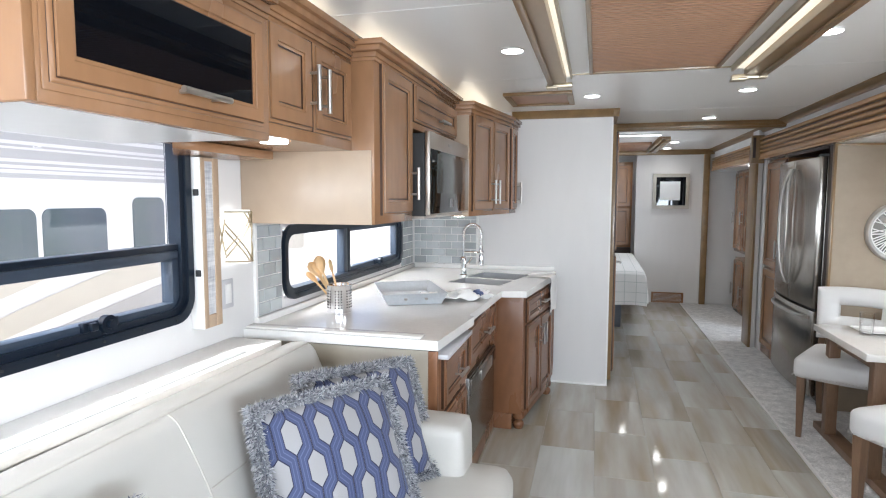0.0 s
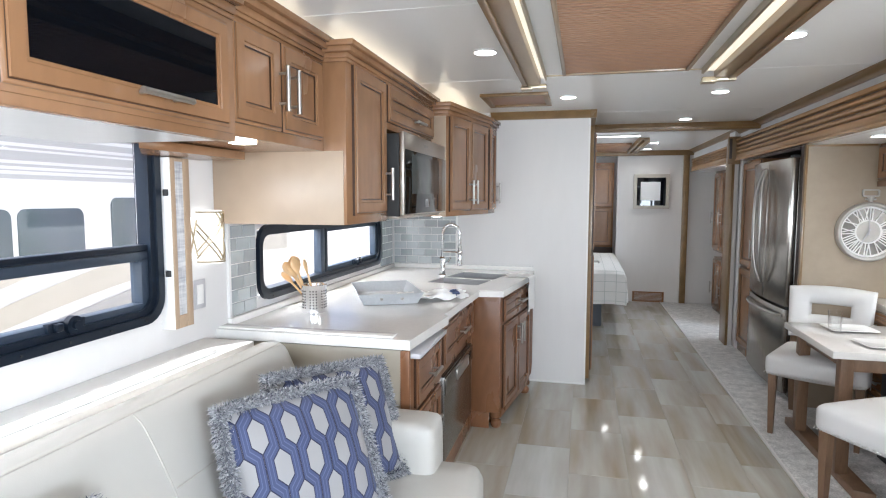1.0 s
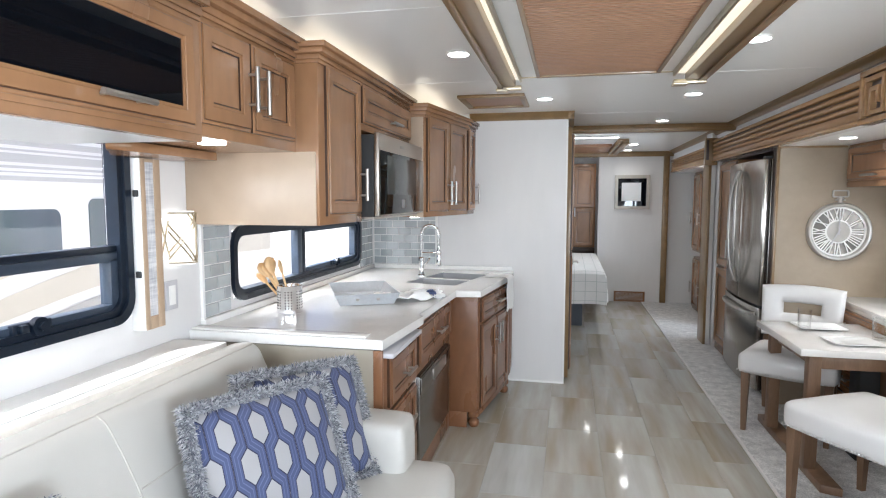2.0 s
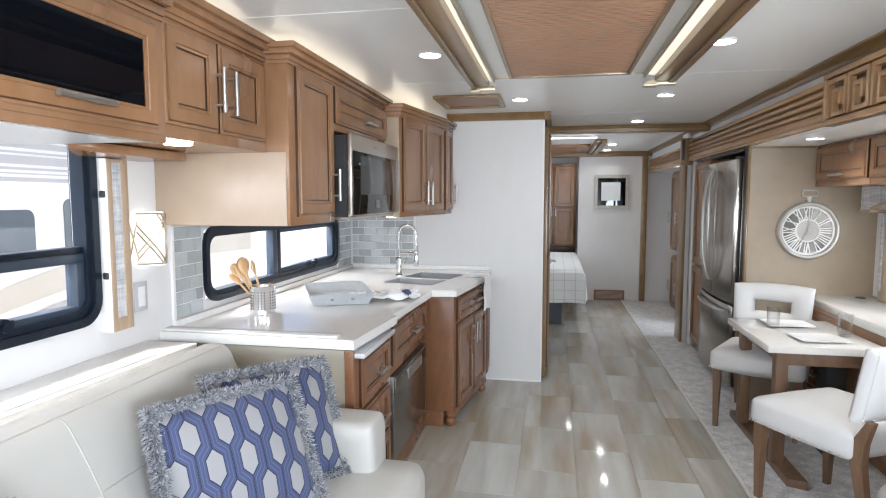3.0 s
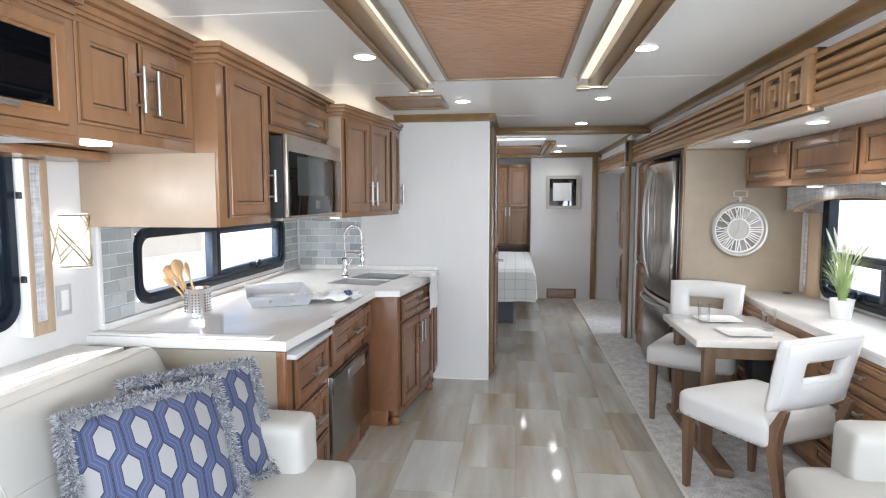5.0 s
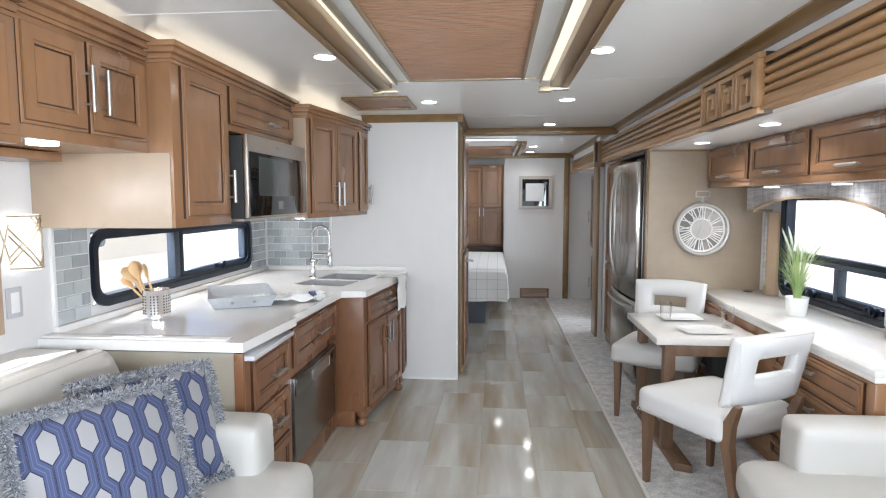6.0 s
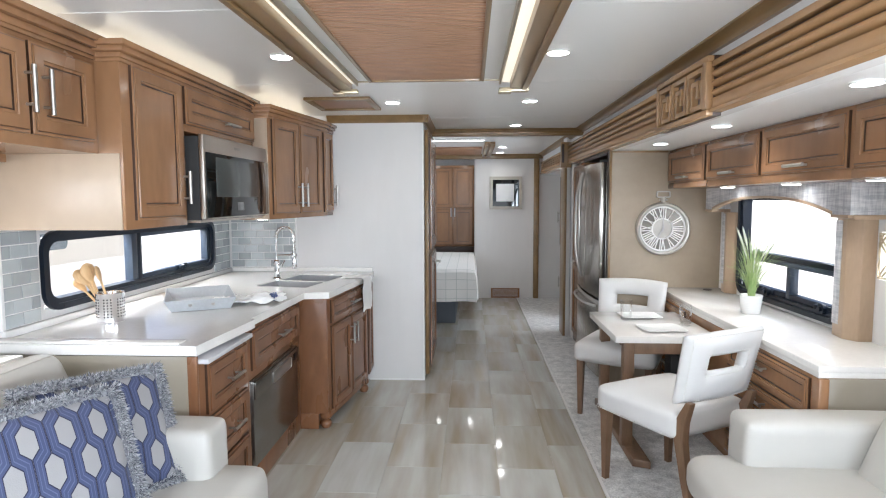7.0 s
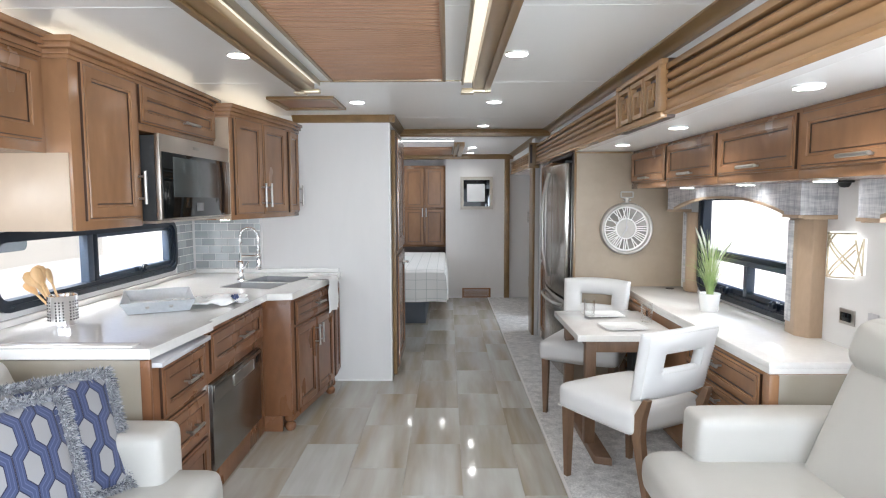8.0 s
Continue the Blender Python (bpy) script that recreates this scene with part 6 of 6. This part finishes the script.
for k, word in enumerate(NUMERALS):
    bm = B()
    a = radians(-30 * k)
    m = flat @ Matrix.Rotation(a, 4, "Z")
    wide = {"I": 0.016, "V": 0.028, "X": 0.028}
    total = sum(wide[c] for c in word)
    scale = min(1.0, 0.078 / total)
    x = -total * scale / 2
    r0, r1 = R * 0.40, R * 0.81
    for c in word:
        w = wide[c] * scale
        cx = x + w / 2
        strokes = {"I": ((cx, cx),), "V": ((cx, x + 0.003), (cx, x + w - 0.003)), "X": ((x + 0.003, x + w - 0.003), (x + w - 0.003, x + 0.003))}[c]
        for xa, xb in strokes:
            hw = 0.0034 * (1.0 if c == "I" else 0.95)
            prism(bm, [(xa * 0.8 - hw, r0), (xa * 0.8 + hw, r0), (xb * 1.15 + hw, r1), (xb * 1.15 - hw, r1)], 0.013, 0.018, m=m)
        x += w
    part("numeral", bm, WHITE, t, "white Roman numeral")
for ln, wd, ang, z in ((R * 0.5, 0.005, -208, 0.024), (R * 0.72, 0.004, 0, 0.027)):
    bm = B()
    prism(bm, [(-wd, -0.02), (wd, -0.02), (wd * 0.4, ln), (-wd * 0.4, ln)], z, z + 0.002, m=flat @ Matrix.Rotation(radians(ang), 4, "Z"))
    part("hand", bm, GREY_PLASTIC, t)
bm = B()
lathe(bm, [(0.012, 0.0), (0.016, 0.01), (0.016, 0.025), (0.02, 0.03), (0.02, 0.038), (0.0, 0.04)], 16, Matrix.Translation((0, -0.022, R)))
tube(bm, [(-0.03, -0.022, R + 0.02), (0.03, -0.022, R + 0.02)], 0.006, 8)
part("crown_stem", bm, CLOCK_RIM, t)
bm = B()
ring(bm, [(x - 0.05, z + R + 0.035) for x, z in rounded(0.10, 0.05, 0.012, 4)], [(x - 0.041, z + R + 0.044) for x, z in rounded(0.082, 0.032, 0.006, 4)], -0.028, -0.016)
part("bow", bm, CLOCK_RIM, t, "square metal hanger loop")

# ---- fridge and hall ----
t = thing("fridge", pose(1.58, 5.465, 0.01, 0, 0, FACE_MINUS_X), "stainless steel French-door fridge with curved handles", "fridge")
FW, FH = 0.93, 1.725
bm = B()
box(bm, 0.0, FW, 0.02, 0.70, 0.03, FH, 0.004)
part("body", bm, STEEL_DARK, t)
bm = B()
box(bm, 0.02, FW - 0.02, 0.05, 0.5, 0.0, 0.03)
part("plinth", bm, RUBBER, t)


def bowed(bm, x0, x1, z0, z1):
    """A door whose face bows outward over the fridge's width."""
    pts = []
    for i in range(13):
        x = x0 + (x1 - x0) * i / 12
        pts.append((x, -0.050 + 0.03 * (2 * x / FW - 1) ** 2))
    outline = pts + [(x1, 0.016), (x0, 0.016)]
    prism(bm, outline, z0, z1, 0.003)


for x0, x1 in ((0.002, 0.493), (0.497, FW - 0.002)):
    bm = B()
    bowed(bm, x0, x1, 0.675, FH)
    d = part("door", bm, STEEL_FRIDGE, t)
    bm = B()
    s = -1 if x0 < 0.1 else 1
    hx = 0.495 + s * 0.028
    tube(bm, [(hx + s * 0.055 * (1 - (2 * f - 1) ** 2), -0.072 - 0.045 * (1 - (2 * f - 1) ** 4), 0.80 + 0.86 * f) for f in [i / 16 for i in range(17)]], 0.012, 10)
    part("handle", bm, NICKEL, d, "curved steel handle")
bm = B()
bowed(bm, 0.002, FW - 0.002, 0.05, 0.655)
d = part("freezer_drawer", bm, STEEL_FRIDGE, t)
bm = B()
tube(bm, [(0.06 + (FW - 0.12) * f, -0.068 + 0.05 * (2 * (0.06 + (FW - 0.12) * f) / FW - 1) ** 2 - 0.03 * (1 - (2 * f - 1) ** 6), 0.605) for f in [i / 16 for i in range(17)]], 0.011, 10)
part("handle", bm, NICKEL, d, "curved steel handle")
bm = B()
box(bm, 0.01, FW - 0.01, -0.005, 0.02, 0.655, 0.675)
part("gasket", bm, RUBBER, t)
bm = B()
box(bm, FW - 0.06, FW + 0.0, -0.02, 0.05, FH, FH + 0.02, 0.004)
part("hinge_cover", bm, RUBBER, t)
# filler coloured near-black for the shaded gaps round the fridge
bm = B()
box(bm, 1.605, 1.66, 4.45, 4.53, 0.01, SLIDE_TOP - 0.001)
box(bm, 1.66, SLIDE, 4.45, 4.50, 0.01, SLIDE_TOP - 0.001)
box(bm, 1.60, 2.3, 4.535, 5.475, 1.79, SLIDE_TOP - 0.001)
solid("fridge_surround", bm, WOOD_DARK, "fridge niche surround, coloured dark for its shaded gaps", "surround")
t = thing("pantry_cabinet", pose(1.625, 6.05, 0.01, 0, 0, FACE_MINUS_X), "tall stained wooden pantry beside the fridge", "pantry")
bm = B()
box(bm, 0.0, 0.565, 0.0, 0.70, 0.0, 1.79, 0.002)
part("body", bm, WOOD, t)
shaker(t, 0.02, 0.545, 0.82, 1.77, frame=0.06, handle=(0.49, 1.0, 0.16, True))
shaker(t, 0.02, 0.545, 0.08, 0.80, frame=0.06)

bm = B()
box(bm, 1.555, 1.70, 6.17, 6.38, 0.0, TOP)
box(bm, 1.605, 1.70, 6.055, 6.165, 0.0, SLIDE_TOP - 0.002)
solid("wall_post", bm, WALL, "off-white post between the slide-outs", kind="structure")
bm = B()
box(bm, 1.535, 1.56, 6.15, 6.40, 0.0, 1.995, 0.004)
box(bm, 1.49, 1.60, 6.12, 6.17, 1.78, 2.04, 0.004)
# flat dark strip on the trim, in place of the slot's shaded recess
bm2 = B()
box(bm2, 1.498, 1.522, 6.114, 6.1195, 1.83, 2.02)
solid("trim_post_slot", bm2, WOOD_DARK, "slot in the post trim, drawn as a dark strip", kind="structure")
solid("trim_post", bm, WOOD_TRIM, "stained wooden trim on the hall post", kind="structure")
bm = B()
box(bm, BODY, SLIDE, 6.17, 6.23, 0.0, SLIDE_TOP)
solid("wall_slide_divider", bm, WALL, "off-white partition between the slide-outs", kind="structure")
bm = B()
box(bm, 1.47, 1.545, FAR_WALL - 0.06, FAR_WALL - 0.001, 0.0, 2.04, 0.004)
solid("trim_jamb", bm, WOOD_TRIM, "stained wooden jamb on the end wall", kind="structure")

t = thing("picture_frame", pose(1.066, FAR_WALL, 1.31), "silver-framed picture with a pale mat and black border", "picture")
bm = B()
ring(bm, [(-0.235, 0), (0.235, 0), (0.235, 0.475), (-0.235, 0.475)], [(-0.19, 0.045), (0.19, 0.045), (0.19, 0.43), (-0.19, 0.43)], -0.035, -0.001)
part("frame", bm, PEWTER, t)
bm = B()
box(bm, -0.19, 0.19, -0.012, -0.001, 0.045, 0.43)
part("border", bm, BLACK, t, "glossy black border")
bm = B()
box(bm, -0.14, 0.12, -0.015, -0.0125, 0.115, 0.37)
part("sheet", bm, PAPER, t, "blank pale sheet")
t = thing("floor_vent", pose(1.065, FAR_WALL, 0.005), "brown wooden vent grille at the foot of the wall", "vent")
bm = B()
ring(bm, [(-0.21, 0), (0.21, 0), (0.21, 0.145), (-0.21, 0.145)], [(-0.185, 0.02), (0.185, 0.02), (0.185, 0.125), (-0.185, 0.125)], -0.018, -0.001)
part("frame", bm, WOOD, t)
for k in range(6):
    bm = B()
    box(bm, -0.185, 0.185, -0.012, -0.004, 0.023 + k * 0.017, 0.034 + k * 0.017)
    part("slat", bm, WOOD, t)

# hall door, folded back against the bathroom partition
t = tagged(new("door_1"), "stained wooden panelled door, folded back, with a lever handle", kind="structure")
t.matrix_world = pose(0.205, 4.70, 0.02, 0, 0, FACE_PLUS_X)
bm = B()
box(bm, 0.0, 0.74, -0.018, 0.012, 0.0, 1.99, 0.003)
part("leaf", bm, WOOD_TRIM, t)
shaker(t, 0.04, 0.70, 1.02, 1.94, "upper_panel", 0.09, y=-0.0185)
shaker(t, 0.04, 0.70, 0.06, 0.98, "lower_panel", 0.09, y=-0.0185)
bm = B()
tube(bm, [(0.47, -0.04, 0.89), (0.47, -0.085, 0.89), (0.40, -0.085, 0.89)], 0.009, 10)
cyl(bm, 0.026, 0, 0.008, 20, Matrix.Translation((0.47, -0.039, 0.89)) @ pose(0, 0, 0, 90))
part("door_handle", bm, NICKEL, t)
bm = B()
box(bm, 0.192, 0.20, 5.46, 5.63, 0.0, 2.05, 0.002)
solid("trim_door", bm, WHITE, "pale door jamb", kind="structure")
bm = B()
box(bm, 0.2, 0.235, 5.49, 5.515, 1.28, 1.40, 0.003)
box(bm, 0.2, 0.235, 5.49, 5.515, 0.16, 0.28, 0.003)
solid("door_catch", bm, RUBBER, "black door catches on the jamb", "door catch")

# bedroom
t = thing("bed", pose(-0.2, 7.55, 0), "bed with a white window-check coverlet on a dark base", "bed")
bm = B()
box(bm, -0.85, 0.58, -0.75, 1.2, 0.0, 0.335, 0.01)
part("bed_base", bm, BLANKET_BASE, t)
bm = B()
soft(bm, (1.60, 2.16, 0.30), 0.06, Matrix.Translation((0.0, 0.12, 0.48)), (0, 0, 0.015), n=8)
part("mattress", bm, CLOTH, t)
bm = B()
uvl = bm.loops.layers.uv.new("UVMap")
nx, ny = 40, 44
pts = {}
for i in range(nx + 1):
    for j in range(ny + 1):
        u, v = -1.15 + 2.3 * i / nx, -1.36 + 2.6 * j / ny
        x, y, z = u, v, 0.625
        ox, oy = max(0.0, abs(u) - 0.80), max(0.0, -0.98 - v)
        drop = max(ox, oy)
        x = math.copysign(min(abs(u), 0.80) + 0.03 * min(1, ox / 0.05) + 0.02 * math.sin(v * 14) * min(1, ox / 0.3), u)
        y = max(v, -0.98) - 0.03 * min(1, oy / 0.05) - 0.02 * math.sin(u * 15 + 1) * min(1, oy / 0.3)
        z = 0.665 - drop * 0.88 + 0.03 * math.exp(-drop / 0.05) - 0.03 + 0.006 * noise.noise(Vector((u * 4, v * 4, 0)))
        pts[i, j] = (bm.verts.new((x, y, z)), u, v)
for i in range(nx):
    for j in range(ny):
        q = [pts[i, j], pts[i + 1, j], pts[i + 1, j + 1], pts[i, j + 1]]
        f = bm.faces.new([p[0] for p in q])
        for lp, p in zip(f.loops, q):
            lp[uvl].uv = (p[1], p[2])
cov = part("coverlet", bm, COVERLET, t, "white coverlet with a thin grey check")
t = thing("wardrobe", pose(-0.72, 9.42, 0.0), "tall stained wooden wardrobe behind the bed", "wardrobe")
bm = B()
box(bm, 0.0, 1.33, 0.0, 0.32, 0.0, 2.0, 0.003)
part("body", bm, WOOD, t)
for k, x0 in enumerate((0.02, 0.345, 0.67, 0.995)):
    bm = None
    shaker(t, x0, x0 + 0.315, 1.32, 1.96, frame=0.05)
    shaker(t, x0, x0 + 0.315, 0.72, 1.31, frame=0.05, handle=(x0 + (0.29 if k % 2 == 0 else 0.025), 1.25, 0.14, True))
bm = B()
box(bm, -0.02, 1.33, -0.05, 0.0, 0.60, 0.70, 0.006)
part("shelf_rail", bm, WOOD_DARK, t)
for x in (0.03, 0.55):
    downlight(x, 9.1, TOP, 0.05, 2)
for z0, z1, x, label in ((0.78, 1.80, 1.82, "stained wooden wall cabinet in the bedroom slide-out"), (0.012, 0.70, 1.84, "dark stained low cabinet in the bedroom slide-out")):
    t = thing("bedroom_cabinet", pose(x, 8.25, z0, 0, 0, FACE_MINUS_X), label, "cabinet")
    bm = B()
    box(bm, 0, 1.3, 0, 0.55, 0, z1 - z0, 0.002)
    part("body", bm, WOOD, t)
    for k in range(3):
        shaker(t, 0.01 + k * 0.43, 0.42 + k * 0.43, 0.03, z1 - z0 - 0.03, frame=0.05, handle=(0.05 + k * 0.43, (z1 - z0) * 0.42, 0.15, True))

# ---- outdoors ----
ASPHALT = mat("concrete_yard", (0.42, 0.41, 0.385), 0.9, second=(0.35, 0.34, 0.32), scale=0.6, fine=0.2, bump=0.3)
COACH = mat("coach_paint", (0.80, 0.78, 0.75), 0.25, second=(0.85, 0.83, 0.79), scale=0.6, coat=0.5)
COACH_GREY = mat("coach_grey", (0.46, 0.45, 0.43), 0.3, second=(0.40, 0.39, 0.37), scale=0.6, coat=0.5)
COACH_TAN = mat("coach_tan", (0.60, 0.56, 0.47), 0.3, second=(0.56, 0.52, 0.43), scale=0.6, coat=0.5)
# the greenish second tone puts reflections into the glass colour
COACH_GLASS = mat("coach_glass", (0.13, 0.15, 0.175), 0.05, second=(0.055, 0.10, 0.075), scale=1.5)
bm = B()
s = 800
vs = [bm.verts.new(p) for p in ((-s, -s, -1.05), (s, -s, -1.05), (s, s, -1.05), (-s, s, -1.05))]
bm.faces.new(vs)
solid("ground", bm, ASPHALT, "pale concrete yard round the coach", kind="structure")


def swoosh(bm, y0, z0, y1, z1, bend, w0, w1, x=0.0):
    rows = []
    for i in range(25):
        f = i / 24
        y, z = y0 + (y1 - y0) * f, z0 + (z1 - z0) * f + bend * math.sin(math.pi * f)
        w = w0 + (w1 - w0) * f
        rows.append((bm.verts.new((x, y, z - w)), bm.verts.new((x, y, z + w))))
    for a, b in zip(rows, rows[1:]):
        bm.faces.new((a[0], b[0], b[1], a[1]))


def coach(x, facing, label):
    t = thing("motorhome", pose(x, 3.0, -1.05, 0, 0, 0 if facing > 0 else 180), label, "motorhome", "parked motorhomes")
    bm = B()
    box(bm, -2.4, 0.0, -6.0, 6.0, 0.45, 3.45, 0.09)
    part("body", bm, COACH, t)
    for z, w in ((3.08, 0.012), (3.0, 0.03), (2.93, 0.01), (2.86, 0.04), (2.78, 0.012), (2.735, 0.006), (2.68, 0.02)):
        bm = B()
        box(bm, 0.0, 0.006, -5.9, 5.9, z - w, z + w)
        part("stripe", bm, COACH_GREY, t)
    for y0, y1, z0, z1 in ((-5.2, -4.5, 1.85, 2.4), (-4.2, -3.3, 1.95, 2.4), (-2.95, -2.35, 1.85, 2.45), (-1.5, -0.6, 1.95, 2.4), (0.35, 1.0, 1.9, 2.4), (1.06, 1.75, 1.9, 2.4), (2.1, 2.55, 1.85, 2.5), (3.2, 4.2, 1.9, 2.4)):
        bm = B()
        sheet(bm, [(a + y0, b + z0) for a, b in rounded(y1 - y0, z1 - z0, 0.08)], 0.0, 0.012, Matrix(((0, 1, 0, 0), (1, 0, 0, 0), (0, 0, 1, 0), (0, 0, 0, 1))))
        part("window", bm, COACH_GLASS, t)
    for y0, z0, y1, z1, bend, w0, w1, mt in ((-5.8, 1.2, 1.5, 1.95, -0.35, 0.20, 0.05, COACH_TAN), (-5.0, 0.95, 3.5, 1.6, -0.25, 0.06, 0.12, COACH_GREY), (-1.0, 1.0, 5.8, 1.9, 0.3, 0.05, 0.22, COACH_TAN)):
        bm = B()
        swoosh(bm, y0, z0, y1, z1, bend, w0, w1, 0.008)
        part("swoosh", bm, mt, t)
    for y in (-4.3, 3.4, 4.5):
        bm = B()
        cyl(bm, 0.5, -0.28, 0.0, 32, Matrix.Translation((0.02, y, 0.5)) @ pose(0, 0, 0, 0, 90, 0))
        part("wheel", bm, RUBBER, t)
    return t


coach(-4.6, 1, "white motorhome with tan and grey swooshes parked alongside")

# ---- pieces: wall tiles, floor tiles ----
def tile_mesh(name, w, d, h, bev, material):
    bm = B()
    box(bm, -w / 2, w / 2, -d / 2, d / 2, 0.0, h)
    bmesh.ops.bevel(bm, geom=[e for e in bm.edges if all(v.co.z > h / 2 for v in e.verts)], offset=bev, segments=1, affect="EDGES")
    return mesh_of(name, bm, material)


def splash(name, m, width, height, label, rows=8, tile_w=0.105):
    """Brick-laid glass tiles on a grout bed; local x along the wall, z up, -y into the room."""
    bm = B()
    box(bm, 0, width, -0.004, 0.0, 0, height)
    bed = solid(name, bm, BACK_GROUT, label, kind="structure")
    bed.matrix_world = m
    th = height / rows
    for r in range(rows):
        x = -(r % 2) * tile_w / 2
        while x < width - 0.01:
            a, b = max(x, 0.0), min(x + tile_w, width)
            if b - a > 0.015:
                ob = new("tile", SPLASH_TILE)
                ob.parent = bed
                ob.matrix_local = Matrix.Translation(((a + b) / 2, -0.0035, (r + 0.5) * th)) @ pose(0, 0, 0, 90) @ Matrix.Diagonal(((b - a - 0.005) / 0.1, (th - 0.005) / 0.05, 1, 1))
            x += tile_w
    return bed


SPLASH_TILE = tile_mesh("glass_tile", 0.1, 0.05, 0.006, 0.0012, GLASS_TILE)
splash("wall_tiles_left", pose(LEFT, 2.29, 0.917, 0, 0, FACE_PLUS_X), 0.21, 0.41, "grey-blue glass brick tiles beside the window", 7)
splash("wall_tiles_corner", pose(LEFT, 4.30, 0.917, 0, 0, FACE_PLUS_X), 0.28, 0.415, "grey-blue glass brick tiles in the corner", 7)
splash("wall_tiles_sink", pose(LEFT + 0.02, GALLEY_END, 0.92), 0.52, 0.415, "grey-blue glass brick tiles behind the tap", 7)
bm = B()
box(bm, LEFT, LEFT + 0.014, 2.272, 2.29, 0.91, 1.338, 0.002)
box(bm, LEFT + 0.54, LEFT + 0.555, GALLEY_END - 0.012, GALLEY_END, 0.945, 1.34, 0.002)
solid("trim_tiles", bm, WHITE, "white edge trim of the tiles", kind="structure")

TW, TL = 0.305, 0.61
FLOOR_MESH = tile_mesh("floor_tile", TW - 0.0022, TL - 0.0022, 0.008, 0.001, FLOOR_TILE)
right, col = 1.232, 0
while right > LEFT + 0.2:
    left = 1.02 if col == 0 else right - TW
    x = (left + right) / 2
    y = (3.37 if col % 2 == 0 else 3.665) + TL / 2 - 9 * TL
    while y < 9.3:
        hidden = (x < -0.75 and y < 4.6) or (x < -0.2 and y > 4.6)
        if not hidden:
            ob = new("tile", FLOOR_MESH)
            ob.parent = floor
            ob.matrix_local = Matrix.Translation((x, y, -0.008)) @ Matrix.Diagonal(((right - left - 0.0022) / (TW - 0.0022), 1, 1, 1))
        y += TL
    right, col = left, col + 1
